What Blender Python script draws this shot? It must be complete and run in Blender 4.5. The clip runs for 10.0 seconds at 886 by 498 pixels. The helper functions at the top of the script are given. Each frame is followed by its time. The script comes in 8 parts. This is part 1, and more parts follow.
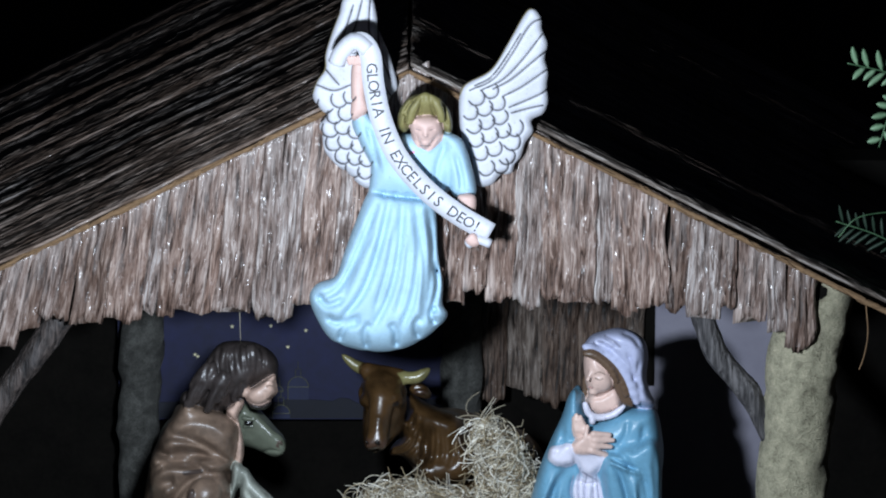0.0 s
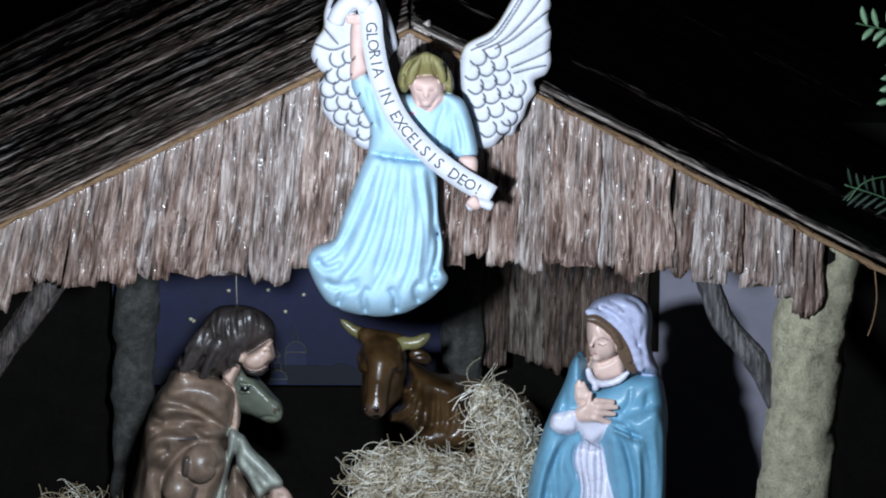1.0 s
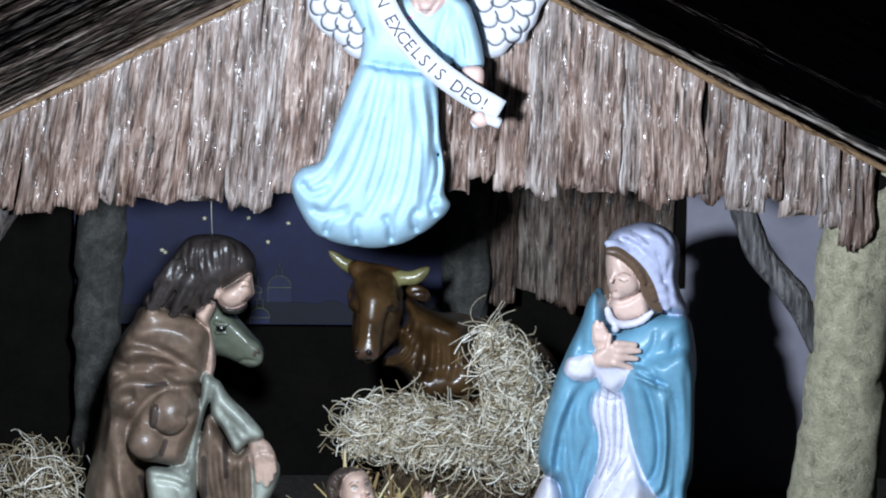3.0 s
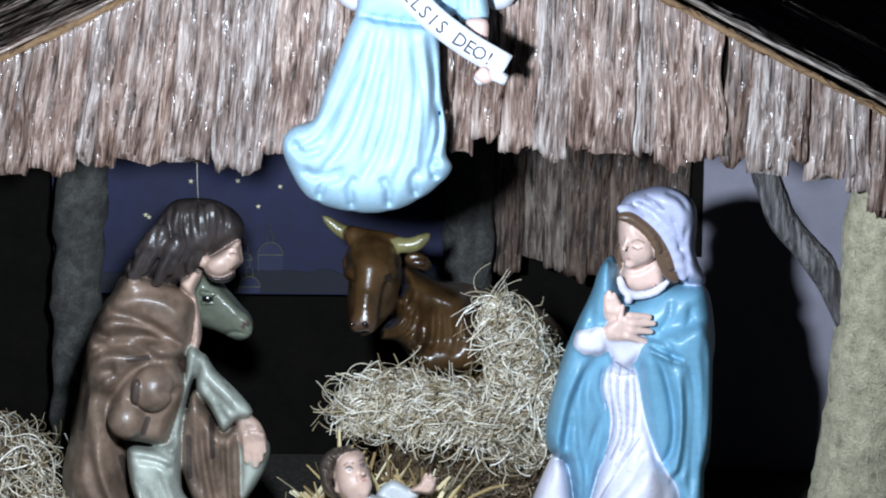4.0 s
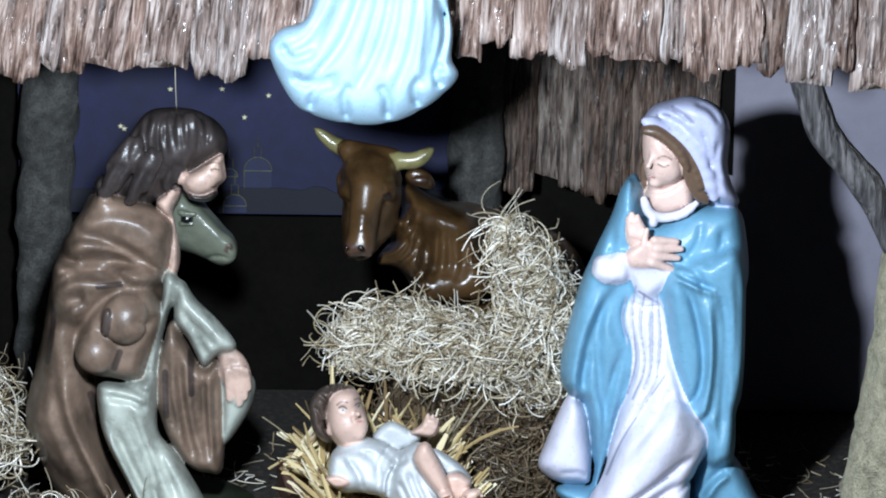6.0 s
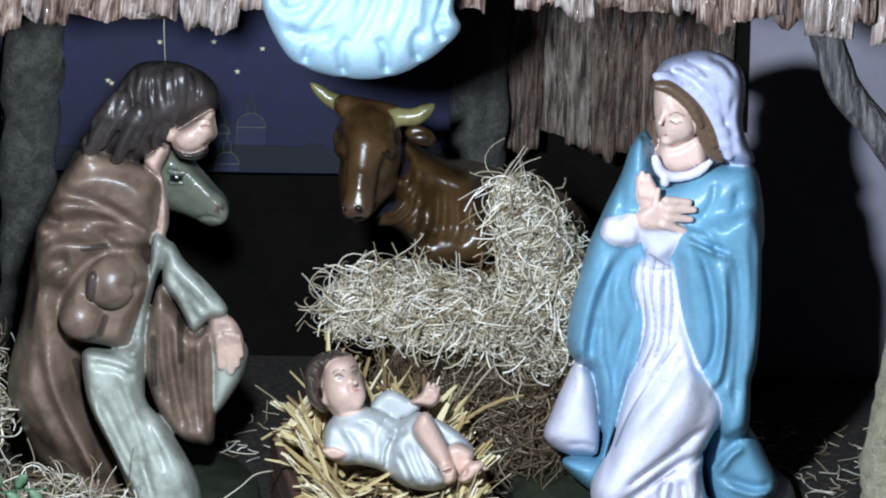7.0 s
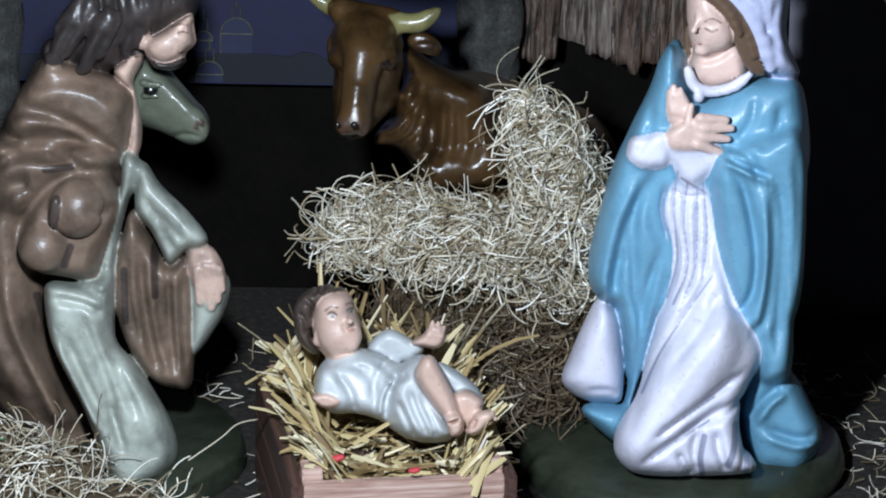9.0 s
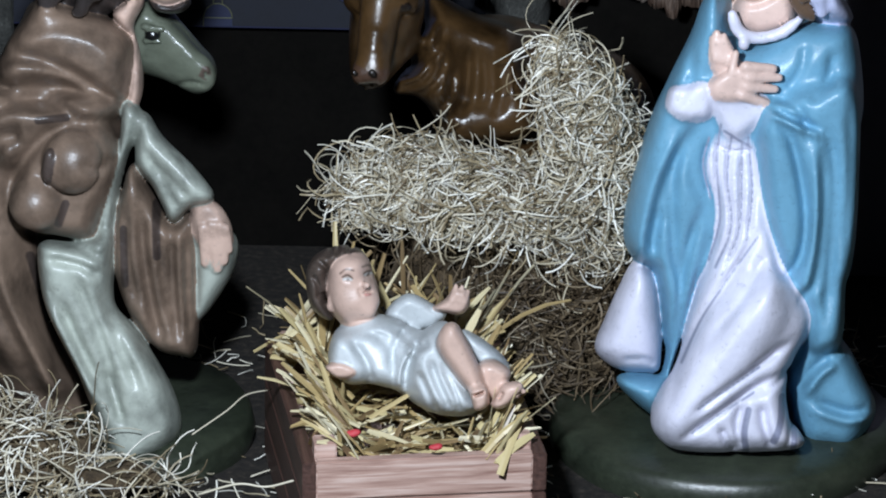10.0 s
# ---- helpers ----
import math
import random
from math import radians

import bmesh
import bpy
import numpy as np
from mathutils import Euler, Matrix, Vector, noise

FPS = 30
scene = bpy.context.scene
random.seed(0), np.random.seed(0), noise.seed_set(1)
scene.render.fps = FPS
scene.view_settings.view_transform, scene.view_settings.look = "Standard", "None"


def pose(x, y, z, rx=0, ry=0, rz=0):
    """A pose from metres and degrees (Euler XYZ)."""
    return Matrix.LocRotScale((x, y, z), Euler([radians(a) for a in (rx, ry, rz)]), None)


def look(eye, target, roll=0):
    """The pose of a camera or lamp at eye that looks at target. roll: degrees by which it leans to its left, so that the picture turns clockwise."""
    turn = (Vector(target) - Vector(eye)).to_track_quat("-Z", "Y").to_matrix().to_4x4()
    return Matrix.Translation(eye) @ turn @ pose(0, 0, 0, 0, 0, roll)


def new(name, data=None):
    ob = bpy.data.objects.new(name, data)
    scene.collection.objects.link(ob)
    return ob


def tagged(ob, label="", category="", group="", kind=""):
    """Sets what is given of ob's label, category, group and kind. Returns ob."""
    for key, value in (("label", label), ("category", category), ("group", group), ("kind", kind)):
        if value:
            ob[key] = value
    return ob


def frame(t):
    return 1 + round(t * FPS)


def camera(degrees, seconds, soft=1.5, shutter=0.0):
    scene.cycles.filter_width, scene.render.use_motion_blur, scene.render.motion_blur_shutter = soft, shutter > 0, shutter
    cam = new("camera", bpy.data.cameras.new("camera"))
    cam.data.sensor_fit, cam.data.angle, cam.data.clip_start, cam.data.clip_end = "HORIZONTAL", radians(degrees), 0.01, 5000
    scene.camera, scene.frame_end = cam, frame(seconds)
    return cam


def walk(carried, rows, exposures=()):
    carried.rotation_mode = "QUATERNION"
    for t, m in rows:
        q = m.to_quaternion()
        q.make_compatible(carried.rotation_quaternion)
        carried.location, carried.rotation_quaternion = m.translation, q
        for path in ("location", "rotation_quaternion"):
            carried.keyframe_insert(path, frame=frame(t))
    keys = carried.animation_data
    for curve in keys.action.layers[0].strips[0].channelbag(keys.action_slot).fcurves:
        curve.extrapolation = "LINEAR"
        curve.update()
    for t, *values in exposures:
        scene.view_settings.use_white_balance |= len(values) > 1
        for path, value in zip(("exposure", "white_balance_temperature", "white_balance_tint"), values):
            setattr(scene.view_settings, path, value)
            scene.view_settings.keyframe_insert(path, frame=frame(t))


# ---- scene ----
cam = camera(9.0, 10.0, soft=2.0)
# seconds, eye, target, lean
ROWS = [
    (0.0, (0.0000, -7.4467, 2.9524), (0.0028, 0.1721, 0.6134), -0.005),
    (0.5, (0.0000, -7.4038, 2.9383), (0.0022, 0.1646, 0.5892), 0.084),
    (1.0, (0.0000, -7.3023, 2.9047), (0.0020, 0.1568, 0.5643), 0.134),
    (1.5, (0.0000, -7.1160, 2.8431), (0.0016, 0.1491, 0.5400), 0.198),
    (2.0, (0.0000, -6.8955, 2.7702), (0.0008, 0.1413, 0.5155), 0.306),
    (2.5, (0.0000, -6.6790, 2.6985), (0.0010, 0.1339, 0.4925), 0.319),
    (4.0, (0.0000, -6.0519, 2.4912), (-0.0005, 0.1153, 0.4358), 0.431),
    (4.5, (0.0000, -5.8512, 2.4248), (-0.0019, 0.1071, 0.4115), 0.515),
    (5.0, (0.0000, -5.7093, 2.3779), (-0.0028, 0.1006, 0.3923), 0.533),
    (5.5, (0.0000, -5.5752, 2.3335), (-0.0038, 0.0938, 0.3725), 0.608),
    (7.0, (0.0000, -5.1900, 2.2061), (-0.0054, 0.0739, 0.3164), 0.746),
    (7.5, (0.0000, -5.0633, 2.1642), (-0.0062, 0.0672, 0.2979), 0.784),
    (8.0, (0.0000, -4.9447, 2.1250), (-0.0077, 0.0608, 0.2806), 0.842),
    (8.5, (0.0000, -4.7854, 2.0723), (-0.0076, 0.0552, 0.2659), 0.846),
    (9.0, (0.0000, -4.6086, 2.0138), (-0.0099, 0.0498, 0.2520), 0.898),
    (9.5, (0.0000, -4.4311, 1.9551), (-0.0285, 0.0439, 0.2372), 1.003),
    (10.0, (0.0000, -4.2619, 1.8992), (-0.0292, 0.0369, 0.2198), 0.959),
]
EXPOSURES = [(0.0, -0.33), (2.5, -0.05), (4.0, 0.2), (5.5, 0.35), (7.5, 0.16), (9.0, 0.02), (10.0, -0.07)]
walk(cam, [(t, look(eye, target, lean)) for t, eye, target, lean in ROWS], EXPOSURES)

# ---- world and light: night, one bright lamp in front of the crib ----
world = bpy.data.worlds.new("night")
scene.world = world
world.use_nodes = True
world.node_tree.nodes["Background"].inputs[0].default_value = (0.5, 0.6, 1.0, 1)
world.node_tree.nodes["Background"].inputs[1].default_value = 0.004

spot = bpy.data.lights.new("flood_light", "SPOT")
spot.energy = 164
spot.color = (0.75, 0.86, 1.0)
spot.shadow_soft_size = 0.04
spot.spot_size = radians(110)
spot.spot_blend = 0.8
lamp = new("flood_light", spot)
lamp.matrix_world = look((-0.2, -1.3, 1.0), (0.0, 0.0, 0.47))


# ---- materials ----
def material(name, rough=0.6):
    mat = bpy.data.materials.new(name)
    mat.use_nodes = True
    nt = mat.node_tree
    b = nt.nodes["Principled BSDF"]
    b.inputs["Roughness"].default_value = rough
    return mat, nt, b


def node(nt, kind, **inputs):
    n = nt.nodes.new(kind)
    for k, v in inputs.items():
        n.inputs[k.replace("_", " ")].default_value = v
    return n


def coords(nt, scale, kind="Object"):
    tc = nt.nodes.new("ShaderNodeTexCoord")
    mp = nt.nodes.new("ShaderNodeMapping")
    mp.inputs["Scale"].default_value = scale
    nt.links.new(tc.outputs[kind], mp.inputs["Vector"])
    return mp.outputs["Vector"]


def noise_tex(nt, vec, scale, detail=6, rough=0.6, distort=0.0):
    n = node(nt, "ShaderNodeTexNoise", Scale=scale, Detail=detail, Roughness=rough, Distortion=distort)
    nt.links.new(vec, n.inputs["Vector"])
    return n.outputs["Fac"]


def ramp(nt, fac, stops):
    r = nt.nodes.new("ShaderNodeValToRGB")
    els = r.color_ramp.elements
    while len(els) < len(stops):
        els.new(0.5)
    for e, (p, c) in zip(els, stops):
        e.position, e.color = p, (*c, 1)
    nt.links.new(fac, r.inputs["Fac"])
    return r.outputs["Color"]


def mixed(nt, fac, a, b, mode="MIX"):
    m = nt.nodes.new("ShaderNodeMix")
    m.data_type, m.blend_type = "RGBA", mode
    for val, sock in ((fac, m.inputs[0]), (a, m.inputs[6]), (b, m.inputs[7])):
        if isinstance(val, (int, float)):
            sock.default_value = val
        elif isinstance(val, tuple):
            sock.default_value = (*val, 1)
        else:
            nt.links.new(val, sock)
    return m.outputs[2]


def bumped(nt, b, height, strength, distance):
    n = node(nt, "ShaderNodeBump", Strength=strength, Distance=distance)
    nt.links.new(height, n.inputs["Height"])
    nt.links.new(n.outputs["Normal"], b.inputs["Normal"])
    nt.links.new(n.outputs["Normal"], b.inputs["Coat Normal"])


def bark(name, dark, mid, light, gloss, coat=0.0, axis=2, relief=0.006):
    """Fibrous bark whose fibres run along the given local axis."""
    mat, nt, b = material(name)
    sc = [1.0, 1.0, 1.0]
    sc[axis] = 0.09
    v = coords(nt, sc)
    sc2 = [1.0, 1.0, 1.0]
    sc2[axis] = 0.16
    v2 = coords(nt, sc2)
    fibre = noise_tex(nt, v, 150, 4, 0.6, 0.6)
    patch = noise_tex(nt, v2, 38, 5, 0.6)
    info = nt.nodes.new("ShaderNodeObjectInfo")
    c = ramp(nt, fibre, [(0.34, dark), (0.49, mid), (0.66, light)])
    tint = ramp(nt, info.outputs["Random"], [(0.0, (0.62, 0.52, 0.46)), (0.35, (1.0, 0.86, 0.78)), (0.7, (1.0, 1.0, 1.0)), (1.0, (1.15, 1.18, 1.2))])
    c = mixed(nt, 1.0, c, tint, "MULTIPLY")
    pale = ramp(nt, patch, [(0.52, (0, 0, 0)), (0.7, (1, 1, 1))])
    c = mixed(nt, pale, c, mixed(nt, 0.55, c, light))
    nt.links.new(c, b.inputs["Base Color"])
    rg = ramp(nt, patch, [(0.3, (gloss,) * 3), (0.7, (gloss + 0.3,) * 3)])
    nt.links.new(rg, b.inputs["Roughness"])
    b.inputs["Coat Weight"].default_value = coat
    b.inputs["Coat Roughness"].default_value = 0.19
    ridge = noise_tex(nt, v, 150, 2, 0.5, 0.5)
    flake = noise_tex(nt, v2, 130, 2, 0.55, 1.0)
    bumped(nt, b, mixed(nt, 0.5, ridge, flake), 1.0, relief)
    return mat


gable_bark = bark("gable_bark", (0.03, 0.018, 0.014), (0.19, 0.14, 0.12), (0.47, 0.42, 0.395), 0.3, 1.0, relief=0.008)
roof_bark = bark("roof_bark", (0.025, 0.019, 0.016), (0.15, 0.12, 0.1), (0.38, 0.34, 0.31), 0.38, 0.3)
# brown bark toned down, the angel's shadow on the panel included in the colour
panel_bark_shaded = bark("panel_bark_shaded", (0.005, 0.004, 0.003), (0.08, 0.056, 0.043), (0.22, 0.18, 0.15), 0.45, 0.2, relief=0.008)
branch_bark = bark("branch_bark", (0.012, 0.011, 0.012), (0.05, 0.046, 0.046), (0.13, 0.12, 0.12), 0.55)


def mottled(name, stops, scale, rough, bump=0.3, dist=0.004, coat=0.0, fine=6.0):
    mat, nt, b = material(name, rough)
    v = coords(nt, (1, 1, 1))
    big = noise_tex(nt, v, scale, 6, 0.6)
    small = noise_tex(nt, v, scale * fine, 6, 0.7)
    f = mixed(nt, 0.45, big, small)
    nt.links.new(ramp(nt, f, stops), b.inputs["Base Color"])
    b.inputs["Coat Weight"].default_value = coat
    b.inputs["Coat Roughness"].default_value = 0.15
    bumped(nt, b, f, bump, dist)
    return mat


moss = mottled("dry_moss", [(0.32, (0.16, 0.14, 0.09)), (0.48, (0.42, 0.39, 0.27)), (0.66, (0.66, 0.6, 0.42))], 60, 0.95, 1.0, 0.014)
# grey bark made dimmer to carry the shadow that falls on the back posts
shaded_grey = mottled("grey_bark_shaded", [(0.32, (0.014, 0.014, 0.012)), (0.5, (0.065, 0.065, 0.058)), (0.68, (0.15, 0.15, 0.135))], 60, 0.9, 1.0, 0.01)
wall_paint = mottled("lavender_board", [(0.3, (0.21, 0.2, 0.25)), (0.7, (0.27, 0.26, 0.31))], 9, 0.75, 0.1, 0.001)
soil = mottled("soil", [(0.36, (0.004, 0.003, 0.002)), (0.52, (0.03, 0.023, 0.017)), (0.7, (0.14, 0.11, 0.08))], 130, 0.95, 1.0, 0.012)
# near-black wood: shade inside the stable and behind the strips is in its colour
shade_wood = mottled("shade_wood", [(0.3, (0.0015, 0.0013, 0.001)), (0.7, (0.006, 0.005, 0.004))], 20, 0.85)
shade_wood.node_tree.nodes["Principled BSDF"].inputs["Specular IOR Level"].default_value = 0.08
night_blue = mottled("night_blue_paint", [(0.35, (0.002, 0.0035, 0.024)), (0.65, (0.005, 0.008, 0.052))], 12, 0.6, 0.1, 0.001)
olive_line = mottled("olive_paint", [(0.35, (0.02, 0.024, 0.02)), (0.65, (0.13, 0.13, 0.055))], 60, 0.6, 0.1, 0.001)
city_blue = mottled("dark_blue_paint", [(0.3, (0.008, 0.011, 0.035)), (0.7, (0.014, 0.02, 0.06))], 30, 0.6, 0.1, 0.001)
town_dark = mottled("night_town_paint", [(0.3, (0.002, 0.003, 0.008)), (0.7, (0.004, 0.006, 0.016))], 30, 0.7, 0.1, 0.001)
gold = mottled("gold_paint", [(0.3, (0.6, 0.55, 0.3)), (0.7, (0.85, 0.8, 0.55))], 80, 0.5, 0.1, 0.001)
reed = mottled("raffia", [(0.3, (0.1, 0.055, 0.028)), (0.7, (0.26, 0.16, 0.08))], 120, 0.9, 0.4, 0.002)
needle = mottled("fir_green", [(0.3, (0.02, 0.06, 0.025)), (0.7, (0.07, 0.15, 0.07))], 60, 0.55)
ink = mottled("black_ink", [(0.3, (0.02, 0.02, 0.025)), (0.7, (0.05, 0.05, 0.06))], 90, 0.5)


def fibre_mat(name, stops, rough):
    mat, nt, b = material(name, rough)
    geo = nt.nodes.new("ShaderNodeNewGeometry")
    nt.links.new(ramp(nt, geo.outputs["Random Per Island"], stops), b.inputs["Base Color"])
    return mat


wool = fibre_mat("wood_wool", [(0.0, (0.13, 0.09, 0.05)), (0.3, (0.36, 0.29, 0.18)), (0.6, (0.62, 0.56, 0.43)), (1.0, (0.9, 0.87, 0.78))], 0.35)
straw = fibre_mat("straw", [(0.0, (0.16, 0.1, 0.05)), (0.35, (0.38, 0.27, 0.12)), (0.7, (0.55, 0.45, 0.23)), (1.0, (0.75, 0.68, 0.5))], 0.4)


def planed(name, stops, axis=0):
    mat, nt, b = material(name, 0.5)
    sc = [1.0, 1.0, 1.0]
    sc[axis] = 0.05
    f = noise_tex(nt, coords(nt, sc), 220, 6, 0.6, 0.3)
    nt.links.new(ramp(nt, f, stops), b.inputs["Base Color"])
    bumped(nt, b, f, 0.4, 0.002)
    return mat


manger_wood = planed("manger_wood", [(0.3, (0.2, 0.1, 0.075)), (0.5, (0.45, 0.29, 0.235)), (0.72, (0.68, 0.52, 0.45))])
# darker copy for sides and floor, their shade put into the colour
manger_shaded = planed("manger_wood_shaded", [(0.3, (0.035, 0.017, 0.013)), (0.7, (0.11, 0.055, 0.042))], 1)


def painted(name, colours, rough=0.45, coat=0.12, wear=0.35):
    """Hand-painted plaster; the paint borders follow the paint_1, paint_2 ... attributes of the mesh."""
    mat, nt, b = material(name, rough)
    v = coords(nt, (1, 1, 1))
    big = noise_tex(nt, v, 26, 4, 0.6)
    small = noise_tex(nt, v, 190, 5, 0.65)
    c = colours[0]
    for i, col in enumerate(colours[1:], 1):
        a = nt.nodes.new("ShaderNodeAttribute")
        a.attribute_name = "paint_%d" % i
        mr = node(nt, "ShaderNodeMapRange")
        mr.inputs[1].default_value, mr.inputs[2].default_value = 0.0007, -0.0007
        nt.links.new(a.outputs["Fac"], mr.inputs[0])
        c = mixed(nt, mr.outputs[0], c, col)
    shade = ramp(nt, big, [(0.3, (1 - wear,) * 3), (0.6, (1, 1, 1))])
    c = mixed(nt, 1.0, c, shade, "MULTIPLY")
    chips = ramp(nt, small, [(0.25, (0.72,) * 3), (0.42, (1, 1, 1))])
    c = mixed(nt, 1.0, c, chips, "MULTIPLY")
    nt.links.new(c, b.inputs["Base Color"])
    b.inputs["Coat Weight"].default_value = coat
    b.inputs["Coat Roughness"].default_value = 0.2
    bumped(nt, b, mixed(nt, 0.4, big, small), 0.3, 0.004)
    return mat


# ---- builders ----
def mesh_object(name, verts, faces, mat, parent=None, smooth=False, label=""):
    me = bpy.data.meshes.new(name)
    me.from_pydata([tuple(v) for v in verts], [], [tuple(f) for f in faces])
    me.materials.append(mat)
    if smooth:
        me.polygons.foreach_set("use_smooth", [True] * len(me.polygons))
    me.update()
    ob = new(name, me)
    if parent:
        ob.parent = parent
    if label:
        ob["label"] = label
    return ob


def part(name, bm, mat, parent=None, label="", smooth=False):
    me = bpy.data.meshes.new(name)
    bm.to_mesh(me)
    bm.free()
    me.materials.append(mat)
    if smooth:
        me.polygons.foreach_set("use_smooth", [True] * len(me.polygons))
    ob = new(name, me)
    if parent:
        ob.parent = parent
    if label:
        ob["label"] = label
    return ob


def box_bm(x0, x1, y0, y1, z0, z1, bevel=0.0, cuts=0):
    bm = bmesh.new()
    bmesh.ops.create_cube(bm, size=1)
    for v in bm.verts:
        v.co = Vector(((x0 + x1) / 2 + v.co.x * (x1 - x0), (y0 + y1) / 2 + v.co.y * (y1 - y0), (z0 + z1) / 2 + v.co.z * (z1 - z0)))
    if bevel:
        bmesh.ops.bevel(bm, geom=bm.edges[:], offset=bevel, segments=2, affect="EDGES")
    return bm


def tube(points, radii, sides=8, rough=0.0, seed=0.0):
    """Verts and faces of a closed tube along points, with a lumpy skin."""
    pts = [Vector(p) for p in points]
    verts, faces = [], []
    side = None
    for i, p in enumerate(pts):
        d = (pts[min(i + 1, len(pts) - 1)] - pts[max(i - 1, 0)]).normalized()
        if side is None:
            side = d.orthogonal().normalized()
        side = (side - d * side.dot(d)).normalized()
        up = d.cross(side)
        for k in range(sides):
            a = 2 * math.pi * k / sides
            w = side * math.cos(a) + up * math.sin(a)
            r = radii[i]
            if rough:
                r *= 1 + rough * noise.noise((p + w * r) * 28 + Vector((seed, 0, 0))) + 0.5 * rough * noise.noise((p + w * r) * 80 + Vector((seed, 9, 0)))
            verts.append(p + w * r)
    n = len(pts)
    for i in range(n - 1):
        for k in range(sides):
            k2 = (k + 1) % sides
            faces.append((i * sides + k, i * sides + k2, (i + 1) * sides + k2, (i + 1) * sides + k))
    faces.append(tuple(range(sides))[::-1])
    faces.append(tuple(range((n - 1) * sides, n * sides)))
    return verts, faces


def spline(points, n):
    """Catmull-Rom samples through the points."""
    p = [Vector(q) for q in points]
    p = [2 * p[0] - p[1]] + p + [2 * p[-1] - p[-2]]
    out = []
    for i in range(n):
        f = i / (n - 1) * (len(p) - 3)
        k = min(int(f), len(p) - 4)
        t = f - k
        a, b, c, d = p[k:k + 4]
        out.append(0.5 * (2 * b + (c - a) * t + (2 * a - 5 * b + 4 * c - d) * t * t + (3 * b - a - 3 * c + d) * t ** 3))
    return out


def bark_mesh(name, length, width, thick, seed, mat, ragged=0.012, rows=None, slope=0.0, relief=1.0):
    """A strip of bark that hangs from its origin down -z, its face towards -y."""
    rows = rows or max(12, int(length / 0.008))
    cols = max(11, int(width / 0.0024))
    rnd = random.Random(seed)
    s = Vector((seed * 3.17, seed * 1.3, seed * 0.7))
    ends = [rnd.uniform(-ragged, ragged) for _ in range(4)]
    verts, faces = [], []
    for i in range(rows + 1):
        f = i / rows
        wob = 0.12 * width * noise.noise(Vector((f * length * 14, 0, 0)) + s)
        wid = width * (1 + 0.2 * noise.noise(Vector((f * length * 10, 5, 0)) + s))
        for j in range(cols + 1):
            g = j / cols
            e = noise.noise(Vector((g * 2.2, 7, 1)) + s) * ragged + ends[int(g * 3.99)] * 0.5
            z = -f * length + (e * f if f > 0.8 else 0) + slope * (g - 0.5) * wid * (1 - f)
            crown = math.sqrt(max(0.0, 1 - (2 * g - 1) ** 2 * 0.93))
            rid = abs(noise.noise(Vector((g * width * 210, f * length * 13, 2)) + s))
            rid2 = noise.noise(Vector((g * width * 480, f * length * 42, 4)) + s)
            y = -thick * (0.2 + 0.5 * crown + relief * (0.9 * rid + 0.35 * rid2))
            verts.append((wob + (g - 0.5) * wid, y, z))
    front = len(verts)
    for i in range(rows + 1):
        for j in (0, cols):
            x, y, z = verts[i * (cols + 1) + j]
            verts.append((x * 0.95, thick * 0.1, z))
    for i in range(rows):
        for j in range(cols):
            a = i * (cols + 1) + j
            faces.append((a, a + cols + 1, a + cols + 2, a + 1))
        l0, l1 = i * (cols + 1), (i + 1) * (cols + 1)
        b0, b1 = front + 2 * i, front + 2 * i + 2
        faces.append((l0, b0, b1, l1))
        faces.append((l0 + cols, l1 + cols, b1 + 1, b0 + 1))
        faces.append((b0, b0 + 1, b1 + 1, b1))
    for i in (0, rows):
        ring = [i * (cols + 1) + j for j in range(cols + 1)] + [front + 2 * i + 1, front + 2 * i]
        faces.append(tuple(ring) if i == 0 else tuple(ring[::-1]))
    me = bpy.data.meshes.new(name)
    me.from_pydata(verts, [], faces)
    me.materials.append(mat)
    me.polygons.foreach_set("use_smooth", [True] * len(me.polygons))
    return me


# ---- sculpted figures: blended rounded forms turned into one skin ----
CUT_S, CUT_C = math.sin(radians(19)), math.cos(radians(19))


def ball(c, at, r, k=0.012, fold=None, turn=None):
    return ("ball", c, Vector(at), r if isinstance(r, tuple) else (r, r, r), k, fold, turn)


def limb(c, a, b, ra, rb, k=0.012, fold=None, flat=1.0):
    return ("limb", c, Vector(a), Vector(b), ra, rb, k, fold, flat)


